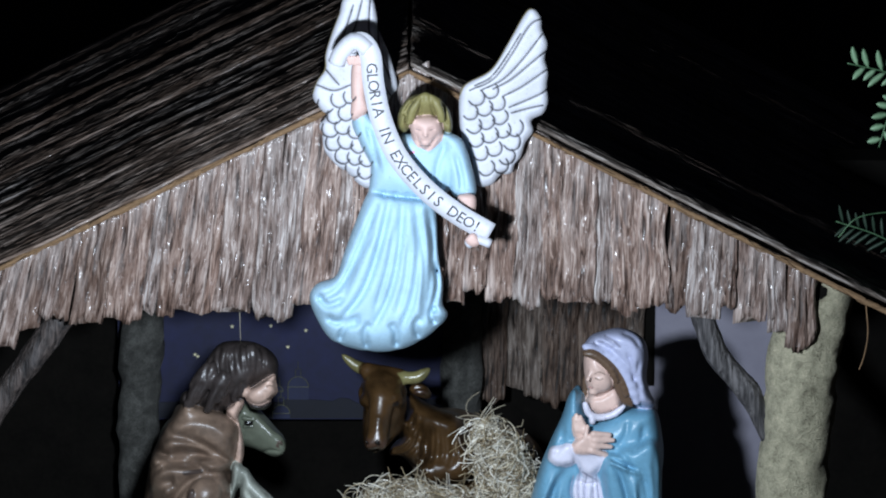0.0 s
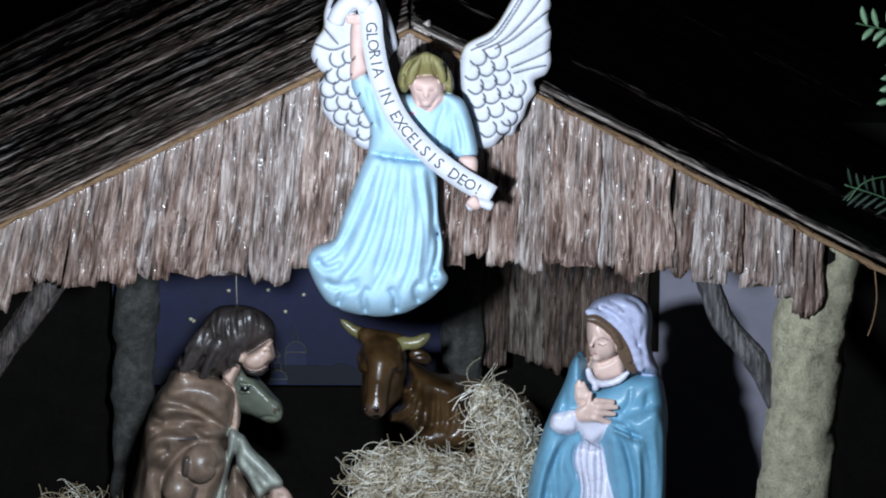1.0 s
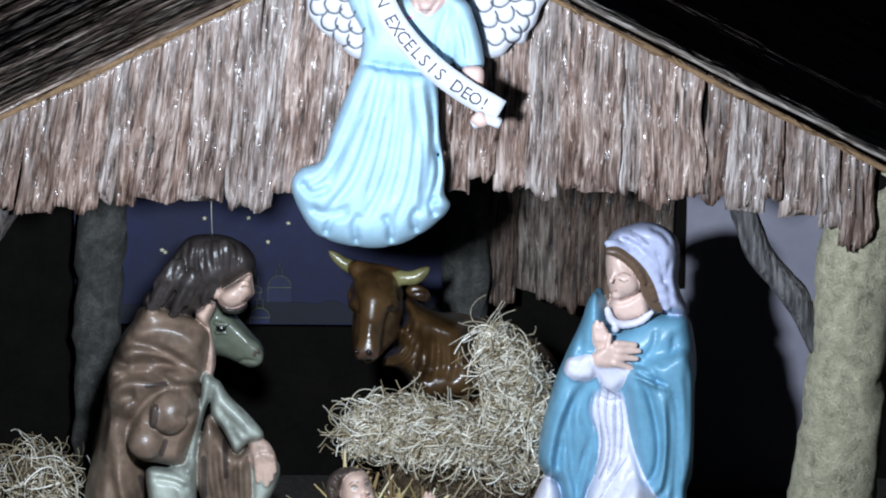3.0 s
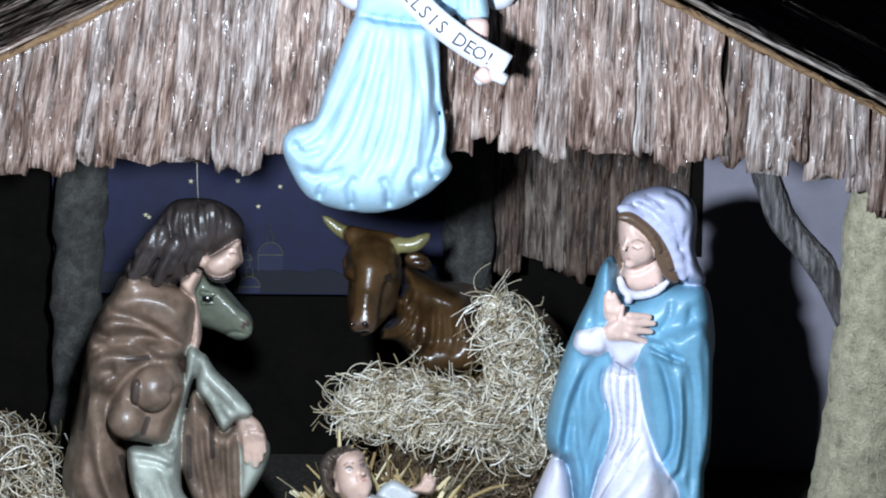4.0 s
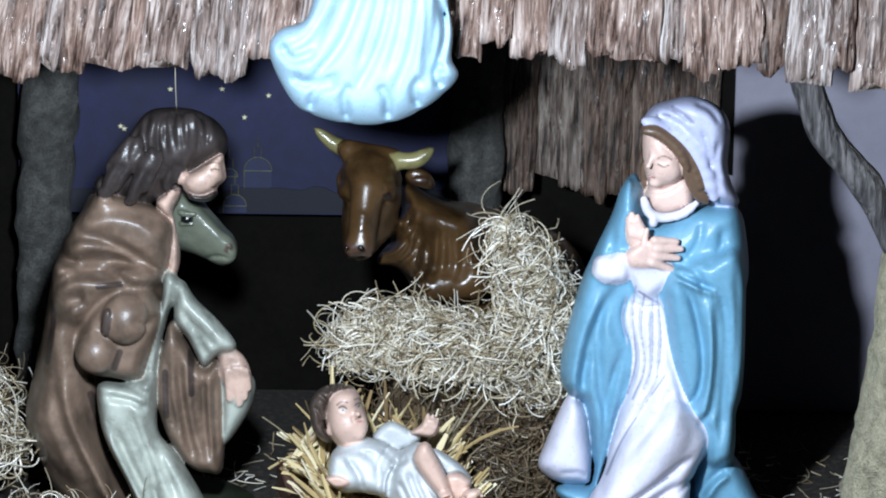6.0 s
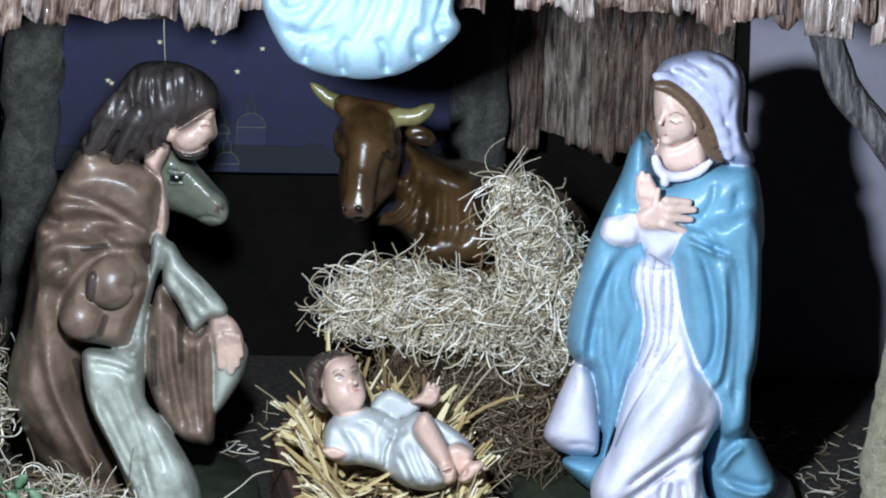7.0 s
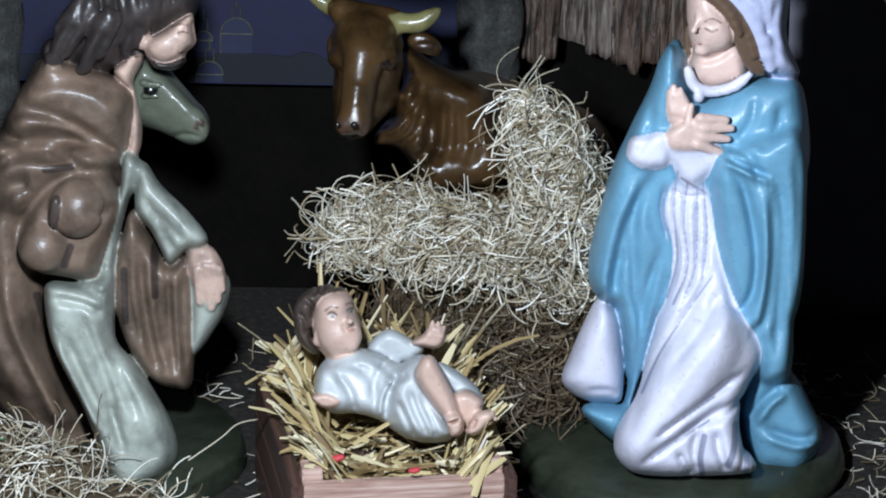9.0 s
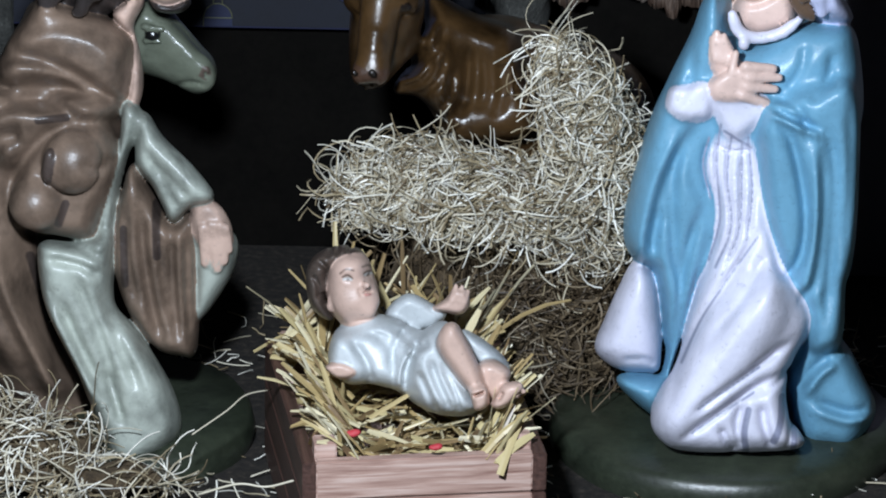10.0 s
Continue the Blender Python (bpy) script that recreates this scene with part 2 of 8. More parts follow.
def slab(c, rim_line, y, deep, rim, k=0.004, lean=(0, 0), fold=None):
    """A cushion of cloth: a closed outline (x, height across the tilt of the figure) with a round rim, deep to front and back of y."""
    p = [Vector((a, b)) for a, b in rim_line]
    n = len(p)
    ring = []
    for i in range(n):
        a, b, d, e = p[i - 1], p[i], p[(i + 1) % n], p[(i + 2) % n]
        for t in (0, 0.25, 0.5, 0.75):
            ring.append(0.5 * (2 * b + (d - a) * t + (2 * a - 5 * b + 4 * d - e) * t * t + (3 * b - a - 3 * d + e) * t ** 3))
    q = np.array([tuple(v) for v in ring])
    step, pad = 0.0012, 0.045
    lo = q.min(axis=0) - pad
    nx, ns = (np.ceil((q.max(axis=0) + pad - lo) / step)).astype(int) + 1
    gx, gs = np.meshgrid(lo[0] + step * np.arange(nx), lo[1] + step * np.arange(ns), indexing="ij")
    near, inside = np.full(gx.shape, 1e3), np.zeros(gx.shape, bool)
    for (x0, s0), (x1, s1) in zip(q, np.roll(q, -1, axis=0)):
        ux, us = x1 - x0, s1 - s0
        t = np.clip(((gx - x0) * ux + (gs - s0) * us) / max(ux * ux + us * us, 1e-12), 0, 1)
        near = np.minimum(near, np.hypot(gx - x0 - ux * t, gs - s0 - us * t))
        if s0 != s1:
            inside ^= ((s0 > gs) != (s1 > gs)) & (gx < x0 + (gs - s0) * ux / us)
    grid = np.where(inside, -near, near)
    for _ in range(min(14, int(rim / step * 0.6))):
        # round off the ridges along the middle
        grid[1:-1] = (grid[:-2] + 2 * grid[1:-1] + grid[2:]) / 4
        grid[:, 1:-1] = (grid[:, :-2] + 2 * grid[:, 1:-1] + grid[:, 2:]) / 4
    grid = grid.astype(np.float32)
    return ("slab", c, (grid, lo, step, (q.min(axis=0), q.max(axis=0))), y, deep, rim, k, fold, lean)


def reach(p):
    """The box that a form fills, low and high corner."""
    if p[0] == "slab":
        (x0, s0), (x1, s1) = p[2][3]
        dy = p[4] + abs(p[8][0]) * (x1 - x0) / 2 + abs(p[8][1]) * (s1 - s0) / 2
        y0, y1 = p[3] - dy, p[3] + dy
        return np.array([x0, y0, (s0 - y1 * CUT_S) / CUT_C]), np.array([x1, y1, (s1 - y0 * CUT_S) / CUT_C])
    ends = [(p[2], max(p[3]))] if p[0] == "ball" else [(p[2], p[4] * max(1, p[8])), (p[3], p[5] * max(1, p[8]))]
    return np.min([np.array(c) - r for c, r in ends], axis=0), np.max([np.array(c) + r for c, r in ends], axis=0)


def bend(c, pts, rads, k=0.008, fold=None, flat=1.0, n=None):
    n = n or 2 * len(pts)
    sp = spline(pts, n)
    rr = np.interp(np.linspace(0, 1, n), np.linspace(0, 1, len(rads)), rads)
    return [limb(c, sp[i], sp[i + 1], float(rr[i]), float(rr[i + 1]), k, fold, flat) for i in range(n - 1)]


def field(p, X, Y, Z):
    if p[0] == "ball":
        _, c, at, r, k, fold, turn = p
        dx, dy, dz = X - at.x, Y - at.y, Z - at.z
        if turn:
            m = Euler([radians(a) for a in turn]).to_matrix().transposed()
            dx, dy, dz = (m[0][0] * dx + m[0][1] * dy + m[0][2] * dz, m[1][0] * dx + m[1][1] * dy + m[1][2] * dz, m[2][0] * dx + m[2][1] * dy + m[2][2] * dz)
        q = np.sqrt((dx / r[0]) ** 2 + (dy / r[1]) ** 2 + (dz / r[2]) ** 2) + 1e-6
        q2 = np.sqrt((dx / r[0] ** 2) ** 2 + (dy / r[1] ** 2) ** 2 + (dz / r[2] ** 2) ** 2) + 1e-6
        d = q * (q - 1) / q2
    elif p[0] == "slab":
        _, c, (grid, lo, step, (qa, qb)), y, deep, rim, k, fold, lean = p
        S = Z * CUT_C + Y * CUT_S
        fx = np.clip((X - lo[0]) / step, 0, grid.shape[0] - 1.01)
        fs = np.clip((S - lo[1]) / step, 0, grid.shape[1] - 1.01)
        ix, js = fx.astype(int), fs.astype(int)
        fx, fs = fx - ix, fs - js
        sd = (grid[ix, js] * (1 - fx) + grid[ix + 1, js] * fx) * (1 - fs) + (grid[ix, js + 1] * (1 - fx) + grid[ix + 1, js + 1] * fx) * fs
        yy = y + lean[0] * (X - (qa[0] + qb[0]) / 2) + lean[1] * (S - (qa[1] + qb[1]) / 2)
        d = (np.sqrt((np.maximum(sd + rim, 0) / rim) ** 2 + ((Y - yy) / deep) ** 2) - 1) * min(rim, deep)
    else:
        _, c, a, b, ra, rb, k, fold, flat = p
        ab = b - a
        t = np.clip(((X - a.x) * ab.x + (Y - a.y) * ab.y + (Z - a.z) * ab.z) / max(ab.length_squared, 1e-9), 0, 1)
        r = ra + (rb - ra) * t
        d = np.sqrt((X - a.x - ab.x * t) ** 2 + ((Y - a.y - ab.y * t) / flat) ** 2 + (Z - a.z - ab.z * t) ** 2) - r
    if fold:
        amp, fx, fy, fz, ph = fold
        warp = 0.9 * np.sin(X * 31 + Z * 17 + ph) + 0.7 * np.sin(Z * 43 - Y * 29)
        w = np.sin(X * fx + Y * fy + Z * fz + ph + warp)
        d = d + amp * w * (1 + 0.4 * np.sin(Z * 37 + X * 23))
    return d


def crease(pts, w, amp, kind="line"):
    """A carved fold: a groove (line), a ridge (negative amp) or a step (one lip raised, the other sunk), cut into the side that faces the front."""
    return (spline(pts, 4 * len(pts)) if len(pts) > 2 else [Vector(p) for p in pts], w, amp, kind)


def stroke(c, pts, w):
    """A painted line of colour c on the front of a figure."""
    return (spline(pts, 4 * len(pts)) if len(pts) > 2 else [Vector(p) for p in pts], w, 0.0, c)


def carve(D, ax, lo, cell, n, folds):
    for pts, w, amp, kind in folds:
        if isinstance(kind, int):
            continue
        q = [(p.x, p.z * CUT_C + p.y * CUT_S) for p in pts]
        reach = 3.2 * w
        x0, x1 = min(a for a, b in q) - reach, max(a for a, b in q) + reach
        i0, i1 = max(0, int((x0 - lo[0]) / cell)), min(n[0], int((x1 - lo[0]) / cell) + 2)
        if i1 <= i0:
            continue
        X = ax[0][i0:i1][:, None, None]
        S = ax[2][None, None, :] * CUT_C + ax[1][None, :, None] * CUT_S
        s0, s1 = min(b for a, b in q) - reach, max(b for a, b in q) + reach
        zlo = (s0 - ax[1][-1] * CUT_S) / CUT_C
        zhi = (s1 - ax[1][0] * CUT_S) / CUT_C
        k0, k1 = max(0, int((zlo - lo[2]) / cell)), min(n[2], int((zhi - lo[2]) / cell) + 2)
        if k1 <= k0:
            continue
        S = S[:, :, k0:k1]
        best = np.full((i1 - i0, n[1], k1 - k0), 1e3, np.float32)
        sign = np.zeros_like(best)
        fade = np.zeros_like(best)
        m = len(q) - 1
        for i in range(m):
            (ax_, bx), (cx, dx) = q[i], q[i + 1]
            ux, us = cx - ax_, dx - bx
            ll = max(ux * ux + us * us, 1e-10)
            t = np.clip(((X - ax_) * ux + (S - bx) * us) / ll, 0, 1)
            ex, es = X - ax_ - ux * t, S - bx - us * t
            d = np.sqrt(ex * ex + es * es)
            hit_ = d < best
            best = np.where(hit_, d, best)
            sign = np.where(hit_, np.sign(ux * es - us * ex), sign)
            f = (i + t) / m
            fade = np.where(hit_, np.clip(np.minimum(f, 1 - f) * 5 + 0.15, 0, 1), fade)
        r = best / w
        g = np.exp(-r * r)
        add = amp * fade * (g if kind == "line" else 2.0 * sign * r * g)
        D[i0:i1, :, k0:k1] += add.astype(np.float32)


def skin(prims, cell, mats, folds=()):
    """Verts, quads and paint fields of the blended forms."""
    flatp = []
    for p in prims:
        flatp.extend(p if isinstance(p, list) else [p])
    lo, hi = np.array([1e9] * 3), np.array([-1e9] * 3)
    for p in flatp:
        plo, phi = reach(p)
        lo, hi = np.minimum(lo, plo), np.maximum(hi, phi)
    lo, hi = lo - 3 * cell - 0.01, hi + 3 * cell + 0.01
    n = np.ceil((hi - lo) / cell).astype(int)
    ax = [(lo[i] + cell * np.arange(n[i])).astype(np.float32) for i in range(3)]
    D = np.full(n, 1e3, np.float32)
    groups = sorted({p[1] for p in flatp} | {f[3] for f in folds if isinstance(f[3], int)})
    G = {g: np.full(n, 0.5, np.float32) for g in groups}
    for p in flatp:
        plo, phi = reach(p)
        plo, phi = plo - 0.035, phi + 0.035
        i0 = np.clip(((plo - lo) / cell).astype(int), 0, n - 1)
        i1 = np.clip(((phi - lo) / cell).astype(int) + 2, 1, n)
        sl = tuple(slice(int(a), int(b)) for a, b in zip(i0, i1))
        Xs, Ys, Zs = np.meshgrid(ax[0][sl[0]], ax[1][sl[1]], ax[2][sl[2]], indexing="ij", sparse=True)
        d = field(p, Xs, Ys, Zs).astype(np.float32)
        k = p[4] if p[0] == "ball" else p[6]
        cur = D[sl]
        h = np.maximum(k - np.abs(cur - d), 0) / k
        D[sl] = np.minimum(cur, d) - h * h * k * 0.25
        G[p[1]][sl] = np.minimum(G[p[1]][sl], d)
    carve(D, ax, lo, cell, n, folds)
    S = D < 0
    corner = [(i, j, k) for i in (0, 1) for j in (0, 1) for k in (0, 1)]
    m = n - 1
    cut = lambda A, o: A[o[0]:o[0] + m[0], o[1]:o[1] + m[1], o[2]:o[2] + m[2]]
    count = sum(cut(S, o).astype(np.int8) for o in corner)
    act = (count > 0) & (count < 8)
    idx = np.full(m, -1, np.int64)
    cells = np.argwhere(act)
    idx[act] = np.arange(len(cells))
    acc, wt = np.zeros((len(cells), 3)), np.zeros(len(cells))
    gacc = {g: np.zeros(len(cells)) for g in groups}
    vals = {o: D[cells[:, 0] + o[0], cells[:, 1] + o[1], cells[:, 2] + o[2]] for o in corner}
    for g in groups:
        gacc[g] = sum(G[g][cells[:, 0] + o[0], cells[:, 1] + o[1], cells[:, 2] + o[2]] for o in corner) / 8
    for o in corner:
        for axx in range(3):
            if o[axx] == 0:
                o2 = tuple(1 if i == axx else o[i] for i in range(3))
                a, b = vals[o], vals[o2]
                crossing = (a < 0) != (b < 0)
                t = np.where(crossing, a / np.where(np.abs(a - b) < 1e-9, 1e-9, a - b), 0)
                pos = np.tile(np.array(o, float), (len(cells), 1))
                pos[:, axx] = t
                acc += pos * crossing[:, None]
                wt += crossing
    verts = lo + (cells + acc / wt[:, None]) * cell
    base = np.min([gacc[g] for g in {p[1] for p in flatp}], axis=0)
    for pts, w, amp, kind in folds:
        if isinstance(kind, int):
            vx, vs = verts[:, 0], verts[:, 2] * CUT_C + verts[:, 1] * CUT_S
            near = np.full(len(verts), 1.0)
            for a, b in zip(pts[:-1], pts[1:]):
                ax0, as0 = a.x, a.z * CUT_C + a.y * CUT_S
                ux, us = b.x - ax0, b.z * CUT_C + b.y * CUT_S - as0
                t = np.clip(((vx - ax0) * ux + (vs - as0) * us) / max(ux * ux + us * us, 1e-10), 0, 1)
                near = np.minimum(near, np.hypot(vx - ax0 - ux * t, vs - as0 - us * t))
            gacc[kind] = np.minimum(gacc[kind], base + near - w)
    quads = []
    for axx in range(3):
        o1, o2 = (axx + 1) % 3, (axx + 2) % 3
        a = S
        sl0 = [slice(1, m[i]) for i in range(3)]
        sl1 = [slice(1, m[i]) for i in range(3)]
        sl0[axx], sl1[axx] = slice(0, m[axx]), slice(1, m[axx] + 1)
        s0, s1 = a[tuple(sl0)], a[tuple(sl1)]
        for flag, flip in ((s0 & ~s1, False), (~s0 & s1, True)):
            e = np.argwhere(flag)
            e = e + np.array([0 if i == axx else 1 for i in range(3)])
            d1, d2 = np.eye(3, dtype=int)[o1], np.eye(3, dtype=int)[o2]
            quad = [e - d1 - d2, e - d2, e, e - d1]
            q = np.stack([idx[c[:, 0], c[:, 1], c[:, 2]] for c in quad], axis=1)
            q = q[(q >= 0).all(axis=1)]
            quads.append(q[:, ::-1] if flip else q)
    paint = {}
    best = gacc[groups[0]].copy()
    for g in groups[1:]:
        paint[g] = gacc[g] - best
        best = np.minimum(best, gacc[g])
    return verts, np.concatenate(quads), paint


def figure(name, prims, cell, mats, label, category, extra=None, folds=()):
    """One figure as one mesh. extra: (verts, faces, material index) lists joined to it."""
    verts, quads, paint = skin(prims, cell, mats, folds)
    vs, fs, slot = [tuple(v) for v in verts], [tuple(int(i) for i in q) for q in quads], [0] * len(quads)
    for ev, ef, ms in extra or ():
        base = len(vs)
        vs.extend(tuple(v) for v in ev)
        fs.extend(tuple(base + i for i in f) for f in ef)
        slot.extend([ms] * len(ef))
    me = bpy.data.meshes.new(name)
    me.from_pydata(vs, [], fs)
    for mat in mats:
        me.materials.append(mat)
    me.polygons.foreach_set("material_index", slot)
    me.polygons.foreach_set("use_smooth", [True] * len(fs))
    for g, a in paint.items():
        at = me.attributes.new("paint_%d" % g, "FLOAT", "POINT")
        at.data.foreach_set("value", np.concatenate([a, np.ones(len(vs) - len(a))]).astype(np.float32))
    me.update()
    return tagged(new(name, me), label, category)


# ---- structure ----
ground = part("ground", box_bm(-60, 60, -40, 60, -0.3, 0.0), soil)
tagged(ground, "dark soil strewn with bits of hay", "ground", kind="structure")

# wall added where only unlit depth shows, its blackness stands for that shade
back = part("wall_back", box_bm(-0.95, 0.95, 0.60, 0.66, 0.0, 0.62), shade_wood)
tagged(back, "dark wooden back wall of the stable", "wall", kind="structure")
lav = part("wall_board", box_bm(0.311, 0.539, 0.55, 0.57, 0.0, 0.58, 0.002), wall_paint)
tagged(lav, "plain lavender-grey painted board of the back wall", "wall", kind="structure")

APEX = Vector((-0.044, 0.000, 0.929))
LEFT = Vector((-0.611, 0.000, 0.647))
RIGHT = Vector((0.516, 0.000, 0.637))
SLOPE_L = (LEFT - APEX).normalized()
SLOPE_R = (RIGHT - APEX).normalized()
ROOF_BACK = 1.0


def roof_side(name, d, length, label):
    """A roof slope: a thin deck with rough bark strips that run from ridge to eave."""
    n = Vector((-d.z, 0, d.x)) if d.x > 0 else Vector((d.z, 0, -d.x))
    bm = bmesh.new()
    ring = []
    for y in (0.0, ROOF_BACK):
        for along, lift in ((0, 0), (length, 0), (length, -0.012), (0, -0.012)):
            p = APEX + d * along + n * lift
            ring.append(bm.verts.new((p.x, y, p.z)))
    for f in ((0, 1, 2, 3), (7, 6, 5, 4), (0, 4, 5, 1), (1, 5, 6, 2), (2, 6, 7, 3), (3, 7, 4, 0)):
        bm.faces.new([ring[i] for i in f])
    bmesh.ops.recalc_face_normals(bm, faces=bm.faces[:])
    roof = part(name, bm, shade_wood)
    tagged(roof, label, "roof", kind="structure")
    yy, zz = -n, -d
    xx = yy.cross(zz)
    rot = Matrix((xx, yy, zz)).transposed().to_4x4()
    y, i = -0.012, 0
    while y < ROOF_BACK:
        w = random.uniform(0.025, 0.06)
        me = bark_mesh("bark_strip", length + random.uniform(-0.02, 0.03), w * 1.3, random.uniform(0.006, 0.011), 300 + i + (500 if d.x > 0 else 0), roof_bark, rows=80, relief=0.45)
        ob = new("bark_strip", me)
        ob.parent = roof
        p = APEX + n * random.uniform(0.0, 0.006)
        ob.matrix_world = Matrix.Translation((p.x, y + w / 2, p.z)) @ rot @ pose(0, 0, 0, 0, random.uniform(-0.5, 0.5), 0)
        y += w
        i += 1
    return roof


roof_side("roof_left", SLOPE_L, 0.95, "roof slope of dark weathered bark strips")
roof_side("roof_right", SLOPE_R, 0.95, "roof slope of dark weathered bark strips in shade")

# gable: backing board and hanging bark strips
bm = bmesh.new()
low = 0.618
xl, xr = LEFT.x - 0.12, RIGHT.x + 0.02
prof = [(xl, low - 0.03), (xl, LEFT.z - 0.07), (APEX.x, APEX.z - 0.012), (xr, RIGHT.z - 0.03), (xr, low - 0.03), (0.1, low), (-0.2, low)]
fr = [bm.verts.new((x, 0.004, z)) for x, z in prof]
bk = [bm.verts.new((x, 0.016, z)) for x, z in prof]
bm.faces.new(fr)
bm.faces.new(bk[::-1])
for i in range(len(prof)):
    j = (i + 1) % len(prof)
    bm.faces.new((fr[j], fr[i], bk[i], bk[j]))
bmesh.ops.recalc_face_normals(bm, faces=bm.faces[:])
gable = part("wall_gable", bm, shade_wood)
tagged(gable, "stable gable clad in hanging strips of glossy brown bark", "gable", kind="structure")

hem_x = [-0.613, -0.534, -0.377, -0.236, -0.063, 0.172, 0.274, 0.400, 0.495]
hem_z = [0.536, 0.562, 0.575, 0.572, 0.593, 0.598, 0.580, 0.572, 0.531]
x = LEFT.x - 0.1
i = 0
while x < 0.505:
    w = random.choice((random.uniform(0.02, 0.03), random.uniform(0.03, 0.05)))
    xc = x + w / 2
    zb = float(np.interp(xc, hem_x, hem_z)) + random.uniform(-0.009, 0.012)
    lean = float(np.interp(xc, [LEFT.x, 0.0, RIGHT.x], [13.0, 2.0, 1.0])) + random.uniform(-1.5, 1.5)
    xt = xc + math.tan(radians(lean)) * 0.1
    s = SLOPE_L if xt < APEX.x else SLOPE_R
    zt = APEX.z + s.z / s.x * (xt - APEX.x) - 0.003
    L = max(0.05, (zt - zb) / math.cos(radians(lean)))
    ob = new("bark_strip", bark_mesh("bark_strip", L, w * 1.08, random.uniform(0.008, 0.016), i + 1, gable_bark, slope=s.z / s.x + math.tan(radians(lean))))
    ob.parent = gable
    top = Vector((xc + math.tan(radians(lean)) * (zt - zb), random.uniform(-0.004, 0.003), zt))
    ob.matrix_world = Matrix.Translation(top) @ pose(0, 0, 0, 0, lean, 0)
    x += w
    i += 1

# edge battens with raffia along the gable's upper edges
for name, d, sgn in (("trim_left", SLOPE_L, 1), ("trim_right", SLOPE_R, -1)):
    rnd = random.Random(5)
    V, F = tube([APEX + d * (k * 0.04) + Vector((0, -0.016 + 0.001 * math.sin(k), -0.004)) for k in range(24)], [0.0036] * 24, 6, 0.6)
    for k in range(40):
        a = rnd.uniform(0, 0.86)
        pts = [APEX + d * (a + q * 0.02) + Vector((0, -0.019 + rnd.uniform(-0.002, 0.002), -0.003 + rnd.uniform(-0.006, 0.005))) for q in range(5)]
        v2, f2 = tube(pts, [0.0009] * 5, 3)
        F += [tuple(len(V) + q for q in f) for f in f2]
        V += v2
    tagged(mesh_object(name, V, F, reed, smooth=True), "thin brown raffia batten along the gable edge", "trim", kind="structure")

# posts and struts
def pole(name, pts, radii, mat, label, category, rough=0.15, sides=18, n=28):
    sp = spline(pts, n)
    rr = np.interp(np.linspace(0, 1, n), np.linspace(0, 1, len(radii)), radii)
    V, F = tube(sp, list(rr), sides, rough, seed=pts[0][0] * 50)
    return tagged(mesh_object(name, V, F, mat, smooth=True), label, category, name.replace("_", " ") + "s of the stable")


pole("corner_post", [(0.535, 0.050, 0.612), (0.508, 0.050, 0.5), (0.501, 0.050, 0.4), (0.491, 0.050, 0.25), (0.474, 0.050, 0.12), (0.462, 0.050, -0.01)], [0.046, 0.05, 0.049, 0.049, 0.052, 0.056], moss, "thick crooked corner post covered in dry pale moss", "post", 0.13, 28, 60)
fl = Vector((-0.667, 0.050, 0.444))
pole("corner_post", [(fl.x - 0.03, 0.05, 0.47), (fl.x - 0.03, 0.05, 0.25), (fl.x - 0.03, 0.05, -0.01)], [0.045, 0.045, 0.05], moss, "thick crooked corner post covered in dry pale moss", "post", 0.22, 28, 40)
pole("strut", [(0.358, 0.060, 0.578), (0.384, 0.060, 0.5), (0.435, 0.055, 0.434), (0.462, 0.050, 0.372)], [0.017, 0.0165, 0.0165, 0.011], branch_bark, "bent grey branch bracing the mossy post", "branch")
pole("strut", [(-0.530, 0.050, 0.553), (-0.577, 0.050, 0.486), (-0.628, 0.050, 0.415), (-0.678, 0.050, 0.318)], [0.018, 0.019, 0.018, 0.02], branch_bark, "grey branch bracing the stable front", "branch")
pl = Vector((-0.449, 0.520, 0.367))
pole("back_post", [(pl.x, 0.52, 0.62), (pl.x + 0.006, 0.52, 0.42), (pl.x - 0.004, 0.52, 0.2), (pl.x, 0.52, -0.01)], [0.032, 0.034, 0.03, 0.035], shaded_grey, "cracked grey post at the back of the stable", "post", 0.25, 20, 36)
pr = Vector((0.033, 0.520, 0.402))
pole("back_post", [(pr.x, 0.52, 0.62), (pr.x, 0.52, 0.42), (pr.x - 0.004, 0.52, 0.2), (pr.x, 0.52, -0.01)], [0.029, 0.028, 0.03, 0.033], shaded_grey, "cracked grey post at the back of the stable", "post", 0.25, 20, 36)

# inner bark panel
pa, pb = Vector((0.055, 0.530, 0.270)), Vector((0.319, 0.530, 0.264))
panel = part("bark_panel", box_bm(pa.x, pb.x, 0.547, 0.558, pb.z + 0.02, 0.6), shade_wood)
tagged(panel, "upright brown bark boards on the back wall", "wall panel", kind="structure")
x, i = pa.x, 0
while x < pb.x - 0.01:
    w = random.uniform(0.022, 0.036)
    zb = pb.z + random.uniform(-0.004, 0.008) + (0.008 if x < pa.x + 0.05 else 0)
    ob = new("bark_board", bark_mesh("bark_board", 0.6 - zb, w * 1.12, random.uniform(0.008, 0.014), 900 + i, panel_bark_shaded))
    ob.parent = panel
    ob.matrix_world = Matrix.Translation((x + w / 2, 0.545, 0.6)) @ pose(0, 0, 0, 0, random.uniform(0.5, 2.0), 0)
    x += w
    i += 1

# painted night sky with a town
ba, bb = Vector((-0.483, 0.560, 0.227)), Vector((0.016, 0.560, 0.227))
sky = part("painted_backdrop", box_bm(ba.x, bb.x, 0.56, 0.566, ba.z, 0.62), night_blue)
tagged(sky, "painted backdrop of a dark blue night sky with a domed town", "backdrop picture")


